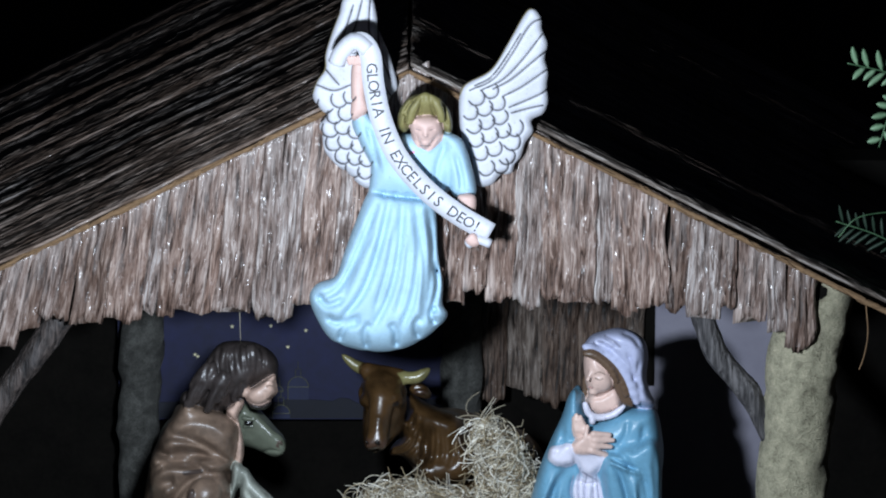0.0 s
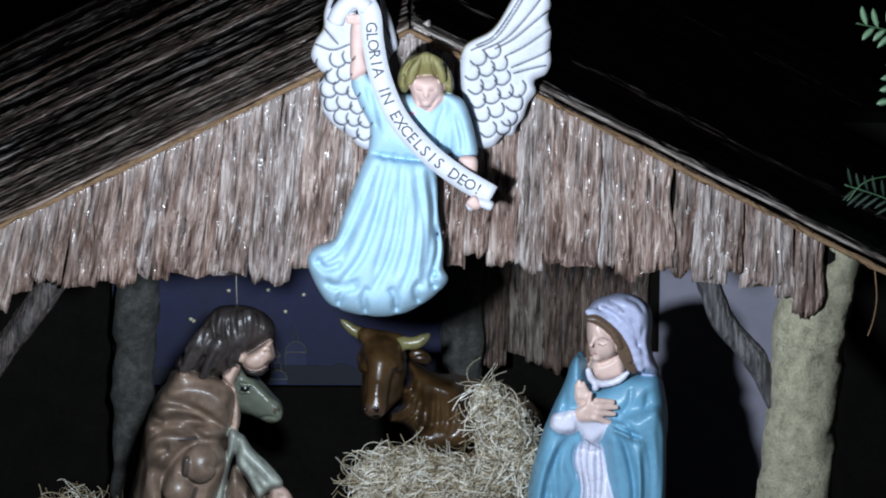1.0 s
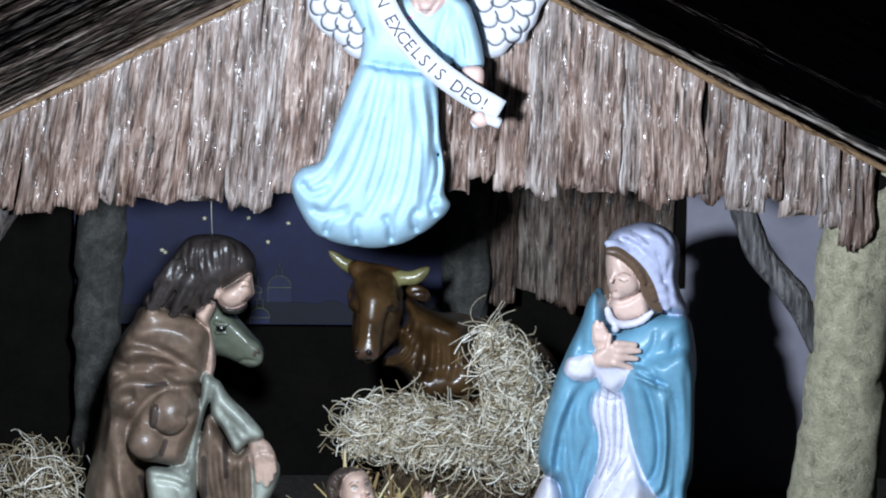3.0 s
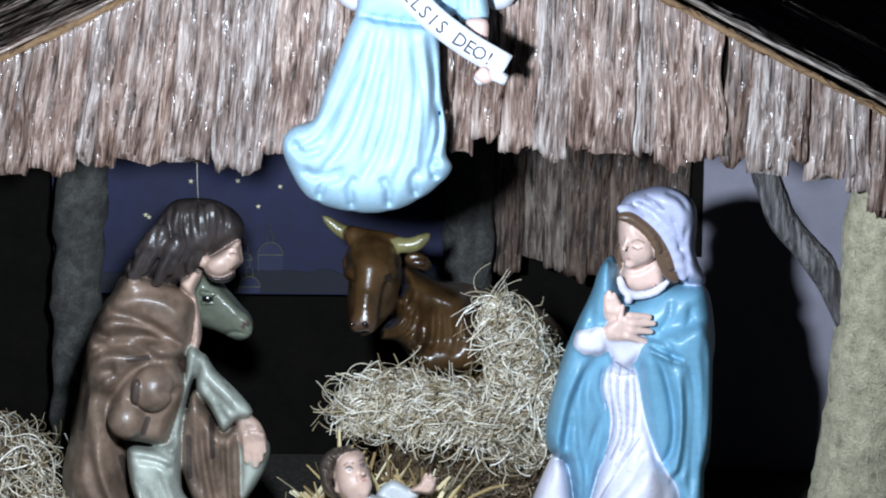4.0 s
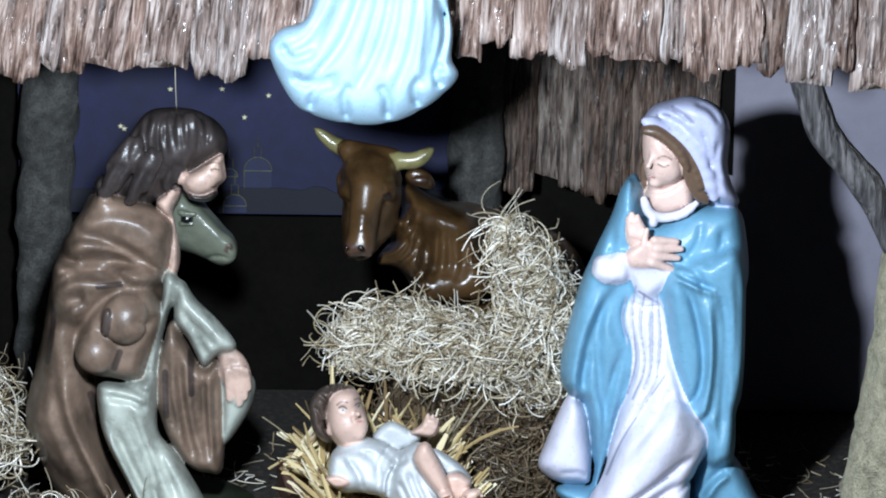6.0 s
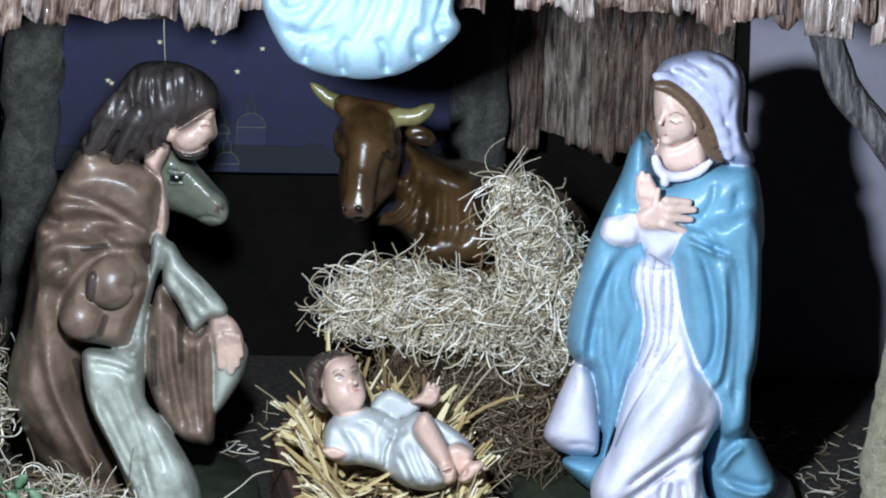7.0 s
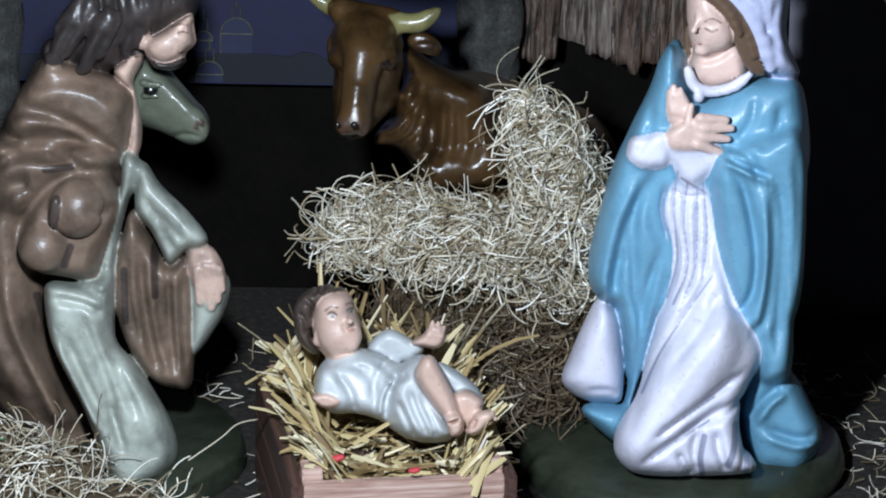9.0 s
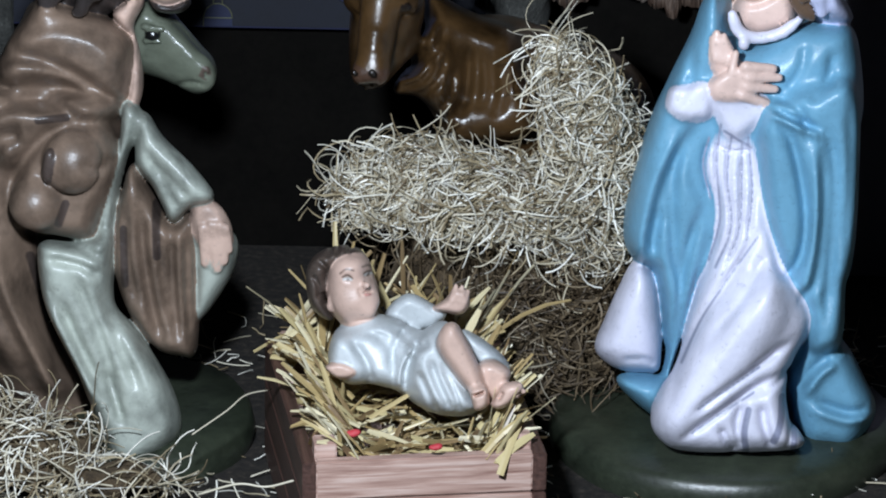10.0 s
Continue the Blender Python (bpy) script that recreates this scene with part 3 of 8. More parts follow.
def outline(points, r=0.0012):
    V, F = tube([Vector(p) for p in points], [r] * len(points), 5)
    return V, F


def flat_shape(name, pts, mat, y, parent):
    V = [(x, y, z) for x, z in pts] + [(x, y + 0.0015, z) for x, z in pts]
    n = len(pts)
    F = [tuple(range(n)), tuple(range(2 * n - 1, n - 1, -1))] + [((k + 1) % n, k, n + k, n + (k + 1) % n) for k in range(n)]
    return mesh_object(name, V, F, mat, parent)


def town_dome(cx, cz, r, h):
    arc = [(cx + r * math.cos(a), cz + r * 1.05 * math.sin(a)) for a in np.linspace(0, math.pi, 13)]
    wall = [(cx - r, cz - h), (cx + r, cz - h)]
    flat_shape("dome", arc + wall, city_blue, 0.5575, sky)
    V, F = outline([(x, 0.557, z) for x, z in arc + wall[:1]] , 0.0006)
    top = cz + r * 1.05
    for pts in ([(cx - 0.004, top), (cx - 0.004, top + 0.012), (cx + 0.004, top + 0.012), (cx + 0.004, top)], [(cx, top + 0.012), (cx, top + 0.024)], [(cx - r, cz), (cx + r, cz)]):
        v2, f2 = outline([(x, 0.557, z) for x, z in pts], 0.0006)
        F += [tuple(len(V) + q for q in f) for f in f2]
        V += v2
    mesh_object("dome_outline", V, F, olive_line, sky)


hill = [(ba.x + 0.002, ba.z + 0.002), (bb.x - 0.002, ba.z + 0.002)]
top_z = 0.255
for k in range(40):
    f = k / 39
    hill.append((bb.x - 0.002 - f * (bb.x - ba.x - 0.004), top_z + 0.008 * noise.noise(Vector((f * 6, 1, 0))) + (0.006 if (k // 2) % 3 == 0 else 0.0)))
flat_shape("town", hill, town_dark, 0.5585, sky)
d1 = Vector((-0.214, 0.557, 0.279))
town_dome(d1.x, d1.z, 0.0155, 0.02)
d2 = Vector((-0.240, 0.557, 0.237))
town_dome(d2.x, d2.z, 0.013, 0.008)
d3 = Vector((-0.246, 0.557, 0.272))
town_dome(d3.x, d3.z, 0.009, 0.012)
for px in ((-0.254, 0.557, 0.375), (-0.229, 0.557, 0.342), (-0.364, 0.557, 0.327), (-0.202, 0.557, 0.368), (-0.368, 0.557, 0.330), (-0.312, 0.557, 0.374)):
    pts = []
    for k in range(10):
        a = math.pi / 2 + k * math.pi / 5
        rr = 0.0034 if k % 2 == 0 else 0.0012
        pts.append((px[0] + rr * math.cos(a), px[2] + rr * math.sin(a)))
    flat_shape("star", pts, gold, 0.557, sky)

# ---- figures ----
def disc(cx, cy, r, h, wob=0.03, seed=0):
    """Lumpy round plinth as verts and faces."""
    rings = [(1.0, 0.0), (1.02, h * 0.4), (1.0, h * 0.8), (0.965, h), (0.5, h * 1.03)]
    V, F, n = [], [], 48
    for s, z in rings:
        for k in range(n):
            a = 2 * math.pi * k / n
            w = 1 + wob * noise.noise(Vector((math.cos(a) * 1.5, math.sin(a) * 1.5, seed))) + 0.01 * noise.noise(Vector((math.cos(a) * 7, math.sin(a) * 7, z * 90)))
            V.append((cx + r * s * w * math.cos(a), cy + r * s * w * math.sin(a), z))
    for i in range(len(rings) - 1):
        for k in range(n):
            k2 = (k + 1) % n
            F.append((i * n + k, i * n + k2, (i + 1) * n + k2, (i + 1) * n + k))
    F.append(tuple(range((len(rings) - 1) * n, len(rings) * n)))
    return V, F


plinth = mottled("plinth_green", [(0.3, (0.012, 0.015, 0.01)), (0.7, (0.045, 0.055, 0.035))], 30, 0.4, 0.3, 0.003, 0.3)

woman_paint = painted("blue_cloak_paint", [(0.16, 0.37, 0.52), (0.74, 0.73, 0.85), (0.78, 0.56, 0.48), (0.13, 0.08, 0.05), (0.5, 0.53, 0.72), (0.6, 0.3, 0.28), (0.3, 0.31, 0.42)], 0.42, 0.15, 0.2)
woman = [
    slab(0, [(0.1980, 0.4459), (0.1850, 0.4336), (0.1750, 0.4015), (0.1590, 0.3684), (0.1430, 0.3324), (0.1290, 0.2842), (0.1220, 0.2483), (0.1230, 0.2237), (0.1360, 0.2048), (0.1770, 0.1821), (0.2230, 0.1651), (0.2690, 0.1367), (0.3030, 0.1358), (0.3090, 0.1547), (0.3090, 0.1897), (0.3150, 0.2057), (0.3170, 0.2388), (0.3170, 0.2946), (0.3160, 0.3428), (0.3100, 0.3901), (0.2980, 0.4128), (0.2600, 0.4081), (0.2280, 0.3930), (0.2100, 0.4024), (0.2030, 0.4270)], 0.1750, 0.0850, 0.0342, 0.01),
    slab(0, [(0.1920, 0.4382), (0.1800, 0.4259), (0.1740, 0.4013), (0.1580, 0.3692), (0.1430, 0.3332), (0.1290, 0.2850), (0.1220, 0.2491), (0.1220, 0.2245), (0.1310, 0.2094), (0.1450, 0.2018), (0.1520, 0.1829), (0.1570, 0.1422), (0.1560, 0.1129), (0.1440, 0.1120), (0.1210, 0.1110), (0.1210, 0.1006), (0.1470, 0.0779), (0.1570, 0.0770), (0.1670, 0.1158), (0.1820, 0.1810), (0.1920, 0.2217), (0.1920, 0.2576), (0.1780, 0.2850), (0.1800, 0.3181), (0.1950, 0.3427), (0.1990, 0.3881)], 0.1350, 0.0500, 0.0144, 0.004),
    slab(1, [(0.1310, 0.2097), (0.1450, 0.2003), (0.1520, 0.1766), (0.1560, 0.1190), (0.1440, 0.1142), (0.1210, 0.1152), (0.1060, 0.1237), (0.0990, 0.1350), (0.1060, 0.1558), (0.1190, 0.1880)], 0.1350, 0.0450, 0.0221, 0.004),
    slab(1, [(0.1920, 0.3431), (0.1780, 0.3185), (0.1770, 0.2863), (0.1900, 0.2580), (0.1900, 0.2220), (0.1810, 0.1814), (0.1630, 0.1171), (0.1490, 0.0802), (0.1540, 0.0632), (0.1710, 0.0518), (0.2180, 0.0509), (0.2750, 0.0566), (0.2640, 0.0802), (0.2590, 0.1048), (0.2640, 0.1284), (0.2790, 0.1672), (0.2590, 0.2135), (0.2440, 0.2589), (0.2360, 0.3213), (0.2270, 0.3497)], 0.1100, 0.0500, 0.0188, 0.004, (0.0, 0.26)),
    slab(1, [(0.1850, 0.1485), (0.1580, 0.1050), (0.1490, 0.0833), (0.1550, 0.0662), (0.1730, 0.0625), (0.2100, 0.0870), (0.2410, 0.1305), (0.2580, 0.1693), (0.2490, 0.2033), (0.2240, 0.1977)], 0.0700, 0.0500, 0.0254, 0.012, (0.0, 0.12)),
    slab(0, [(0.2690, 0.1458), (0.2630, 0.1269), (0.2600, 0.1023), (0.2650, 0.0777), (0.2780, 0.0541), (0.2960, 0.0493), (0.3150, 0.0475), (0.3290, 0.0597), (0.3400, 0.0843), (0.3310, 0.1080), (0.3060, 0.1467)], 0.1500, 0.0600, 0.0221, 0.006),
    slab(0, [(0.2310, 0.3447), (0.2240, 0.3229), (0.2270, 0.3031), (0.2320, 0.2633), (0.2410, 0.2236), (0.2560, 0.1905), (0.2700, 0.1726), (0.2770, 0.1357), (0.3000, 0.1385), (0.3070, 0.1537), (0.3070, 0.1915), (0.3110, 0.2076), (0.3140, 0.2397), (0.3140, 0.2955), (0.3120, 0.3437), (0.3000, 0.3673), (0.2720, 0.3617), (0.2500, 0.3522)], 0.1150, 0.0550, 0.0166, 0.006),
    slab(0, [(0.2050, 0.4050), (0.2250, 0.3964), (0.2600, 0.4106), (0.3010, 0.4087), (0.3120, 0.3842), (0.3150, 0.3331), (0.2860, 0.3217), (0.2470, 0.3321), (0.2230, 0.3492), (0.1890, 0.3643), (0.1670, 0.3482), (0.1600, 0.3567), (0.1760, 0.3993), (0.1900, 0.4267), (0.2030, 0.4305)], 0.1550, 0.0550, 0.0188, 0.01),
    slab(1, [(0.1530, 0.3491), (0.1580, 0.3567), (0.1840, 0.3633), (0.1920, 0.3463), (0.1880, 0.3302), (0.1720, 0.3264), (0.1600, 0.3283), (0.1520, 0.3368)], 0.1000, 0.0260, 0.0099, 0.003),
    slab(1, [(0.1870, 0.3598), (0.2280, 0.3523), (0.2360, 0.3438), (0.2280, 0.3268), (0.2090, 0.3126), (0.1950, 0.3258)], 0.1000, 0.0240, 0.0088, 0.006),
    slab(2, [(0.1860, 0.3598), (0.1980, 0.3702), (0.2150, 0.3768), (0.2240, 0.3758), (0.2270, 0.3607), (0.2220, 0.3465), (0.1990, 0.3437), (0.1890, 0.3475)], 0.0840, 0.0140, 0.0072, 0.003),
    limb(2, (0.2150, 0.0720, 0.3710), (0.2380, 0.0800, 0.3670), 0.0047, 0.0036, 0.0016),
    limb(2, (0.2170, 0.0720, 0.3620), (0.2430, 0.0800, 0.3590), 0.0047, 0.0036, 0.0016),
    limb(2, (0.2160, 0.0720, 0.3540), (0.2400, 0.0800, 0.3490), 0.0047, 0.0036, 0.0016),
    limb(2, (0.2130, 0.0720, 0.3460), (0.2320, 0.0800, 0.3370), 0.0047, 0.0036, 0.0016),
    slab(2, [(0.1850, 0.3923), (0.1890, 0.4017), (0.1940, 0.3980), (0.1970, 0.4017), (0.2020, 0.3951), (0.2080, 0.3838), (0.2090, 0.3734), (0.1930, 0.3668), (0.1860, 0.3753)], 0.0880, 0.0100, 0.0050, 0.002),
    limb(2, (0.1910, 0.0790, 0.3740), (0.1880, 0.0830, 0.3910), 0.0033, 0.0023, 0.0014),
    limb(2, (0.1960, 0.0790, 0.3740), (0.1910, 0.0830, 0.3970), 0.0033, 0.0023, 0.0014),
    limb(2, (0.2010, 0.0790, 0.3720), (0.1970, 0.0830, 0.3940), 0.0033, 0.0023, 0.0014),
    limb(2, (0.2040, 0.0740, 0.3660), (0.2070, 0.0760, 0.3810), 0.0036, 0.0028, 0.002),
    slab(2, [(0.2130, 0.4415), (0.2060, 0.4103), (0.2150, 0.4008), (0.2260, 0.3970), (0.2430, 0.4008), (0.2590, 0.4122), (0.2510, 0.4415)], 0.1370, 0.0340, 0.0132, 0.004),
    slab(2, [(0.2030, 0.4888), (0.2180, 0.4879), (0.2370, 0.4718), (0.2460, 0.4491), (0.2410, 0.4368), (0.2300, 0.4321), (0.2170, 0.4283), (0.2090, 0.4340), (0.2050, 0.4453), (0.2020, 0.4642)], 0.1150, 0.0360, 0.0199, 0.004),
    limb(2, (0.2110, 0.0850, 0.4590), (0.2070, 0.0800, 0.4490), 0.0020, 0.0028, 0.005),
    ball(2, (0.2140, 0.0920, 0.4260), (0.0061, 0.0055, 0.0044), 0.006),
    ball(2, (0.2280, 0.0920, 0.4370), (0.0088, 0.0077, 0.0077), 0.01),
    limb(5, (0.2070, 0.0830, 0.4370), (0.2130, 0.0830, 0.4360), 0.0013, 0.0011, 0.002),
    bend(3, [(0.2040, 0.0980, 0.4840), (0.2200, 0.0980, 0.4780), (0.2350, 0.0980, 0.4670), (0.2460, 0.0980, 0.4510), (0.2530, 0.0980, 0.4310), (0.2610, 0.0980, 0.4140), (0.2690, 0.0980, 0.4050)], [0.0050, 0.0066, 0.0072, 0.0077, 0.0077, 0.0066, 0.0033], 0.003),
    bend(3, [(0.2160, 0.0900, 0.4860), (0.2310, 0.0900, 0.4770), (0.2440, 0.0900, 0.4630), (0.2540, 0.0900, 0.4440), (0.2610, 0.0900, 0.4240)], [0.0039, 0.0044, 0.0044, 0.0044, 0.0039], 0.002),
    bend(3, [(0.2050, 0.1400, 0.4310), (0.2050, 0.1400, 0.4160), (0.2070, 0.1400, 0.3950)], [0.0039, 0.0039, 0.0022], 0.002),
    bend(3, [(0.2030, 0.0840, 0.4860), (0.2140, 0.0840, 0.4850), (0.2260, 0.0840, 0.4770), (0.2380, 0.0840, 0.4650), (0.2470, 0.0840, 0.4460)], [0.0039, 0.0050, 0.0050, 0.0050, 0.0039], 0.003),
    slab(4, [(0.2020, 0.4956), (0.2120, 0.5135), (0.2320, 0.5211), (0.2510, 0.5249), (0.2710, 0.5202), (0.2870, 0.5088), (0.2940, 0.4889), (0.2920, 0.4540), (0.2970, 0.4341), (0.3060, 0.4124), (0.2780, 0.4095), (0.2710, 0.4228), (0.2630, 0.4436), (0.2510, 0.4634), (0.2370, 0.4776), (0.2170, 0.4899)], 0.1500, 0.0680, 0.0221, 0.004),
    bend(4, [(0.2030, 0.0920, 0.4940), (0.2180, 0.0920, 0.4900), (0.2390, 0.0920, 0.4790), (0.2550, 0.0920, 0.4620), (0.2670, 0.0920, 0.4400), (0.2760, 0.0920, 0.4110)], [0.0044, 0.0055, 0.0061, 0.0055, 0.0050, 0.0039], 0.006),
    bend(1, [(0.2040, 0.1000, 0.4060), (0.2080, 0.1000, 0.3940), (0.2150, 0.1000, 0.3880), (0.2270, 0.1000, 0.3860), (0.2450, 0.1000, 0.3910), (0.2580, 0.1000, 0.4020)], [0.0039, 0.0039, 0.0039, 0.0039, 0.0039, 0.0033], 0.004),
    ball(1, (0.2140, 0.0950, 0.3830), (0.0050, 0.0044, 0.0061), 0.002),
]
woman_folds = [
    crease([(0.2400, 0.0700, 0.3310), (0.2560, 0.0700, 0.3040), (0.2680, 0.0700, 0.2500), (0.2680, 0.0700, 0.2140), (0.2580, 0.0700, 0.1920), (0.2490, 0.0700, 0.1960), (0.2420, 0.0700, 0.2260)], 0.0050, 0.003),
    crease([(0.2360, 0.0700, 0.3340), (0.2560, 0.0700, 0.3240), (0.2780, 0.0700, 0.3150)], 0.0043, 0.0025, "step"),
    crease([(0.2410, 0.0700, 0.3460), (0.2610, 0.0700, 0.3340), (0.2700, 0.0700, 0.3040)], 0.0043, 0.002),
    crease([(0.2840, 0.0700, 0.3220), (0.2920, 0.0700, 0.2750), (0.2910, 0.0700, 0.2020), (0.2890, 0.0700, 0.1420)], 0.0065, 0.003),
    crease([(0.3000, 0.0700, 0.3460), (0.3030, 0.0700, 0.2750), (0.3000, 0.0700, 0.2030)], 0.0057, 0.002),
    crease([(0.2760, 0.0700, 0.3040), (0.2800, 0.0700, 0.2510), (0.2760, 0.0700, 0.1900), (0.2670, 0.0700, 0.1720)], 0.0057, 0.002, "step"),
    crease([(0.1730, 0.0700, 0.3860), (0.1700, 0.0700, 0.3560), (0.1550, 0.0700, 0.3320)], 0.0050, 0.002),
    crease([(0.1720, 0.0700, 0.3210), (0.1500, 0.0700, 0.2730), (0.1400, 0.0700, 0.2240), (0.1380, 0.0700, 0.2000)], 0.0065, 0.002, "step"),
    crease([(0.1660, 0.0700, 0.3150), (0.1590, 0.0700, 0.2610), (0.1620, 0.0700, 0.2130), (0.1670, 0.0700, 0.1700)], 0.0057, 0.0025),
    crease([(0.1850, 0.0700, 0.2490), (0.1720, 0.0700, 0.2010), (0.1660, 0.0700, 0.1400), (0.1570, 0.0700, 0.0970)], 0.0050, 0.0025),
    crease([(0.1510, 0.0700, 0.2490), (0.1460, 0.0700, 0.2120), (0.1530, 0.0700, 0.1820)], 0.0057, 0.002),
    crease([(0.2650, 0.0700, 0.3930), (0.2610, 0.0700, 0.3700), (0.2490, 0.0700, 0.3500)], 0.0043, 0.0015),
    crease([(0.2870, 0.0700, 0.3880), (0.2830, 0.0700, 0.3580), (0.2660, 0.0700, 0.3400)], 0.0050, 0.002),
    crease([(0.1970, 0.0700, 0.3210), (0.1950, 0.0700, 0.2850), (0.1990, 0.0700, 0.2370), (0.1910, 0.0700, 0.2010)], 0.0029, 0.0021),
    stroke(6, [(0.1970, 0.0700, 0.3210), (0.1950, 0.0700, 0.2850), (0.1990, 0.0700, 0.2370), (0.1910, 0.0700, 0.2010)], 0.00088),
    crease([(0.2060, 0.0700, 0.3120), (0.2040, 0.0700, 0.2730), (0.2080, 0.0700, 0.2310), (0.1960, 0.0700, 0.1950)], 0.0029, 0.0021),
    stroke(6, [(0.2060, 0.0700, 0.3120), (0.2040, 0.0700, 0.2730), (0.2080, 0.0700, 0.2310), (0.1960, 0.0700, 0.1950)], 0.00088),
    crease([(0.2150, 0.0700, 0.3040), (0.2160, 0.0700, 0.2620), (0.2140, 0.0700, 0.2250), (0.2010, 0.0700, 0.1890)], 0.0029, 0.0021),
    stroke(6, [(0.2150, 0.0700, 0.3040), (0.2160, 0.0700, 0.2620), (0.2140, 0.0700, 0.2250), (0.2010, 0.0700, 0.1890)], 0.00088),
    crease([(0.2200, 0.0700, 0.3100), (0.2250, 0.0700, 0.2620), (0.2210, 0.0700, 0.2200)], 0.0029, 0.0021),
    stroke(6, [(0.2200, 0.0700, 0.3100), (0.2250, 0.0700, 0.2620), (0.2210, 0.0700, 0.2200)], 0.00088),
    crease([(0.1880, 0.0700, 0.3090), (0.1840, 0.0700, 0.2850), (0.1910, 0.0700, 0.2550)], 0.0029, 0.0021),
    stroke(6, [(0.1880, 0.0700, 0.3090), (0.1840, 0.0700, 0.2850), (0.1910, 0.0700, 0.2550)], 0.00088),
    crease([(0.2300, 0.0700, 0.2260), (0.2090, 0.0700, 0.1890), (0.1870, 0.0700, 0.1520), (0.1700, 0.0700, 0.1100), (0.1590, 0.0700, 0.0730)], 0.0043, 0.0025),
    stroke(6, [(0.2300, 0.0700, 0.2230), (0.2090, 0.0700, 0.1890), (0.1870, 0.0700, 0.1520), (0.1700, 0.0700, 0.1100)], 0.00088),
    crease([(0.2370, 0.0700, 0.2080), (0.2200, 0.0700, 0.1710), (0.1930, 0.0700, 0.1340)], 0.0036, 0.0015),
    crease([(0.2610, 0.0700, 0.1330), (0.2290, 0.0700, 0.1070), (0.2020, 0.0700, 0.0860), (0.1790, 0.0700, 0.0670)], 0.0040, 0.003),
    stroke(6, [(0.2340, 0.0700, 0.1090), (0.2060, 0.0700, 0.0890), (0.1840, 0.0700, 0.0720)], 0.00109),
    crease([(0.2600, 0.0700, 0.1070), (0.2250, 0.0700, 0.0860), (0.1980, 0.0700, 0.0650), (0.1700, 0.0700, 0.0430)], 0.0040, 0.003),
    stroke(6, [(0.2300, 0.0700, 0.0860), (0.2000, 0.0700, 0.0650), (0.1790, 0.0700, 0.0490)], 0.00096),
    crease([(0.2030, 0.0700, 0.0550), (0.2100, 0.0700, 0.0420), (0.2180, 0.0700, 0.0320)], 0.0040, 0.003),
    crease([(0.2210, 0.0700, 0.0780), (0.2170, 0.0700, 0.0550), (0.2220, 0.0700, 0.0350)], 0.0040, 0.0025),
    stroke(6, [(0.2260, 0.0700, 0.0710), (0.2230, 0.0700, 0.0500), (0.2260, 0.0700, 0.0320)], 0.00261),
    crease([(0.2370, 0.0700, 0.0760), (0.2400, 0.0700, 0.0560), (0.2480, 0.0700, 0.0350)], 0.0040, 0.003),
    stroke(6, [(0.2540, 0.0700, 0.0820), (0.2530, 0.0700, 0.0610), (0.2480, 0.0700, 0.0430)], 0.00304),
    crease([(0.2630, 0.0700, 0.0870), (0.2640, 0.0700, 0.0610), (0.2600, 0.0700, 0.0350)], 0.0034, 0.002),
    stroke(6, [(0.2660, 0.0700, 0.0610), (0.2650, 0.0700, 0.0360)], 0.00261),
    crease([(0.2300, 0.0700, 0.0810), (0.2530, 0.0700, 0.0970), (0.2620, 0.0700, 0.1070)], 0.0028, 0.002),
    crease([(0.1210, 0.0700, 0.1090), (0.1400, 0.0700, 0.1100), (0.1520, 0.0700, 0.1050)], 0.0034, 0.0015),
    crease([(0.2720, 0.0700, 0.0820), (0.2860, 0.0700, 0.1030), (0.2990, 0.0700, 0.1130)], 0.0057, 0.003, "step"),
    crease([(0.2820, 0.0700, 0.0720), (0.3110, 0.0700, 0.0620), (0.3320, 0.0700, 0.0650)], 0.0057, 0.0025, "step"),
    crease([(0.2300, 0.0700, 0.5170), (0.2410, 0.0700, 0.5090), (0.2510, 0.0700, 0.5000)], 0.0036, 0.00175),
    crease([(0.2170, 0.0700, 0.5110), (0.2310, 0.0700, 0.5040), (0.2450, 0.0700, 0.4930)], 0.0036, 0.00175),
    crease([(0.2530, 0.0700, 0.5230), (0.2700, 0.0700, 0.5150), (0.2810, 0.0700, 0.4990)], 0.0036, 0.00175),
    crease([(0.2120, 0.0700, 0.5050), (0.2220, 0.0700, 0.5010), (0.2340, 0.0700, 0.4920)], 0.0036, 0.00175),
    crease([(0.2790, 0.0700, 0.4820), (0.2770, 0.0700, 0.4580), (0.2830, 0.0700, 0.4350)], 0.0036, 0.00175),
    crease([(0.2620, 0.0700, 0.4930), (0.2700, 0.0700, 0.4700), (0.2730, 0.0700, 0.4460)], 0.0036, 0.00175),
    stroke(6, [(0.2310, 0.0700, 0.5180), (0.2420, 0.0700, 0.5100), (0.2520, 0.0700, 0.5010)], 0.00177),
    stroke(6, [(0.2210, 0.0700, 0.5100), (0.2280, 0.0700, 0.5080)], 0.00138),
    stroke(6, [(0.2150, 0.0700, 0.5090), (0.2180, 0.0700, 0.5030)], 0.00110),
    stroke(3, [(0.2170, 0.0700, 0.4550), (0.2230, 0.0700, 0.4520), (0.2280, 0.0700, 0.4540)], 0.00083),
    stroke(3, [(0.2160, 0.0700, 0.4610), (0.2230, 0.0700, 0.4640), (0.2310, 0.0700, 0.4600)], 0.00066),
    crease([(0.2050, 0.0700, 0.4340), (0.2160, 0.0700, 0.4260), (0.2300, 0.0700, 0.4290), (0.2440, 0.0700, 0.4400)], 0.0036, 0.002),
    crease([(0.2160, 0.0700, 0.4600), (0.2220, 0.0700, 0.4580), (0.2290, 0.0700, 0.4590)], 0.0029, 0.001),
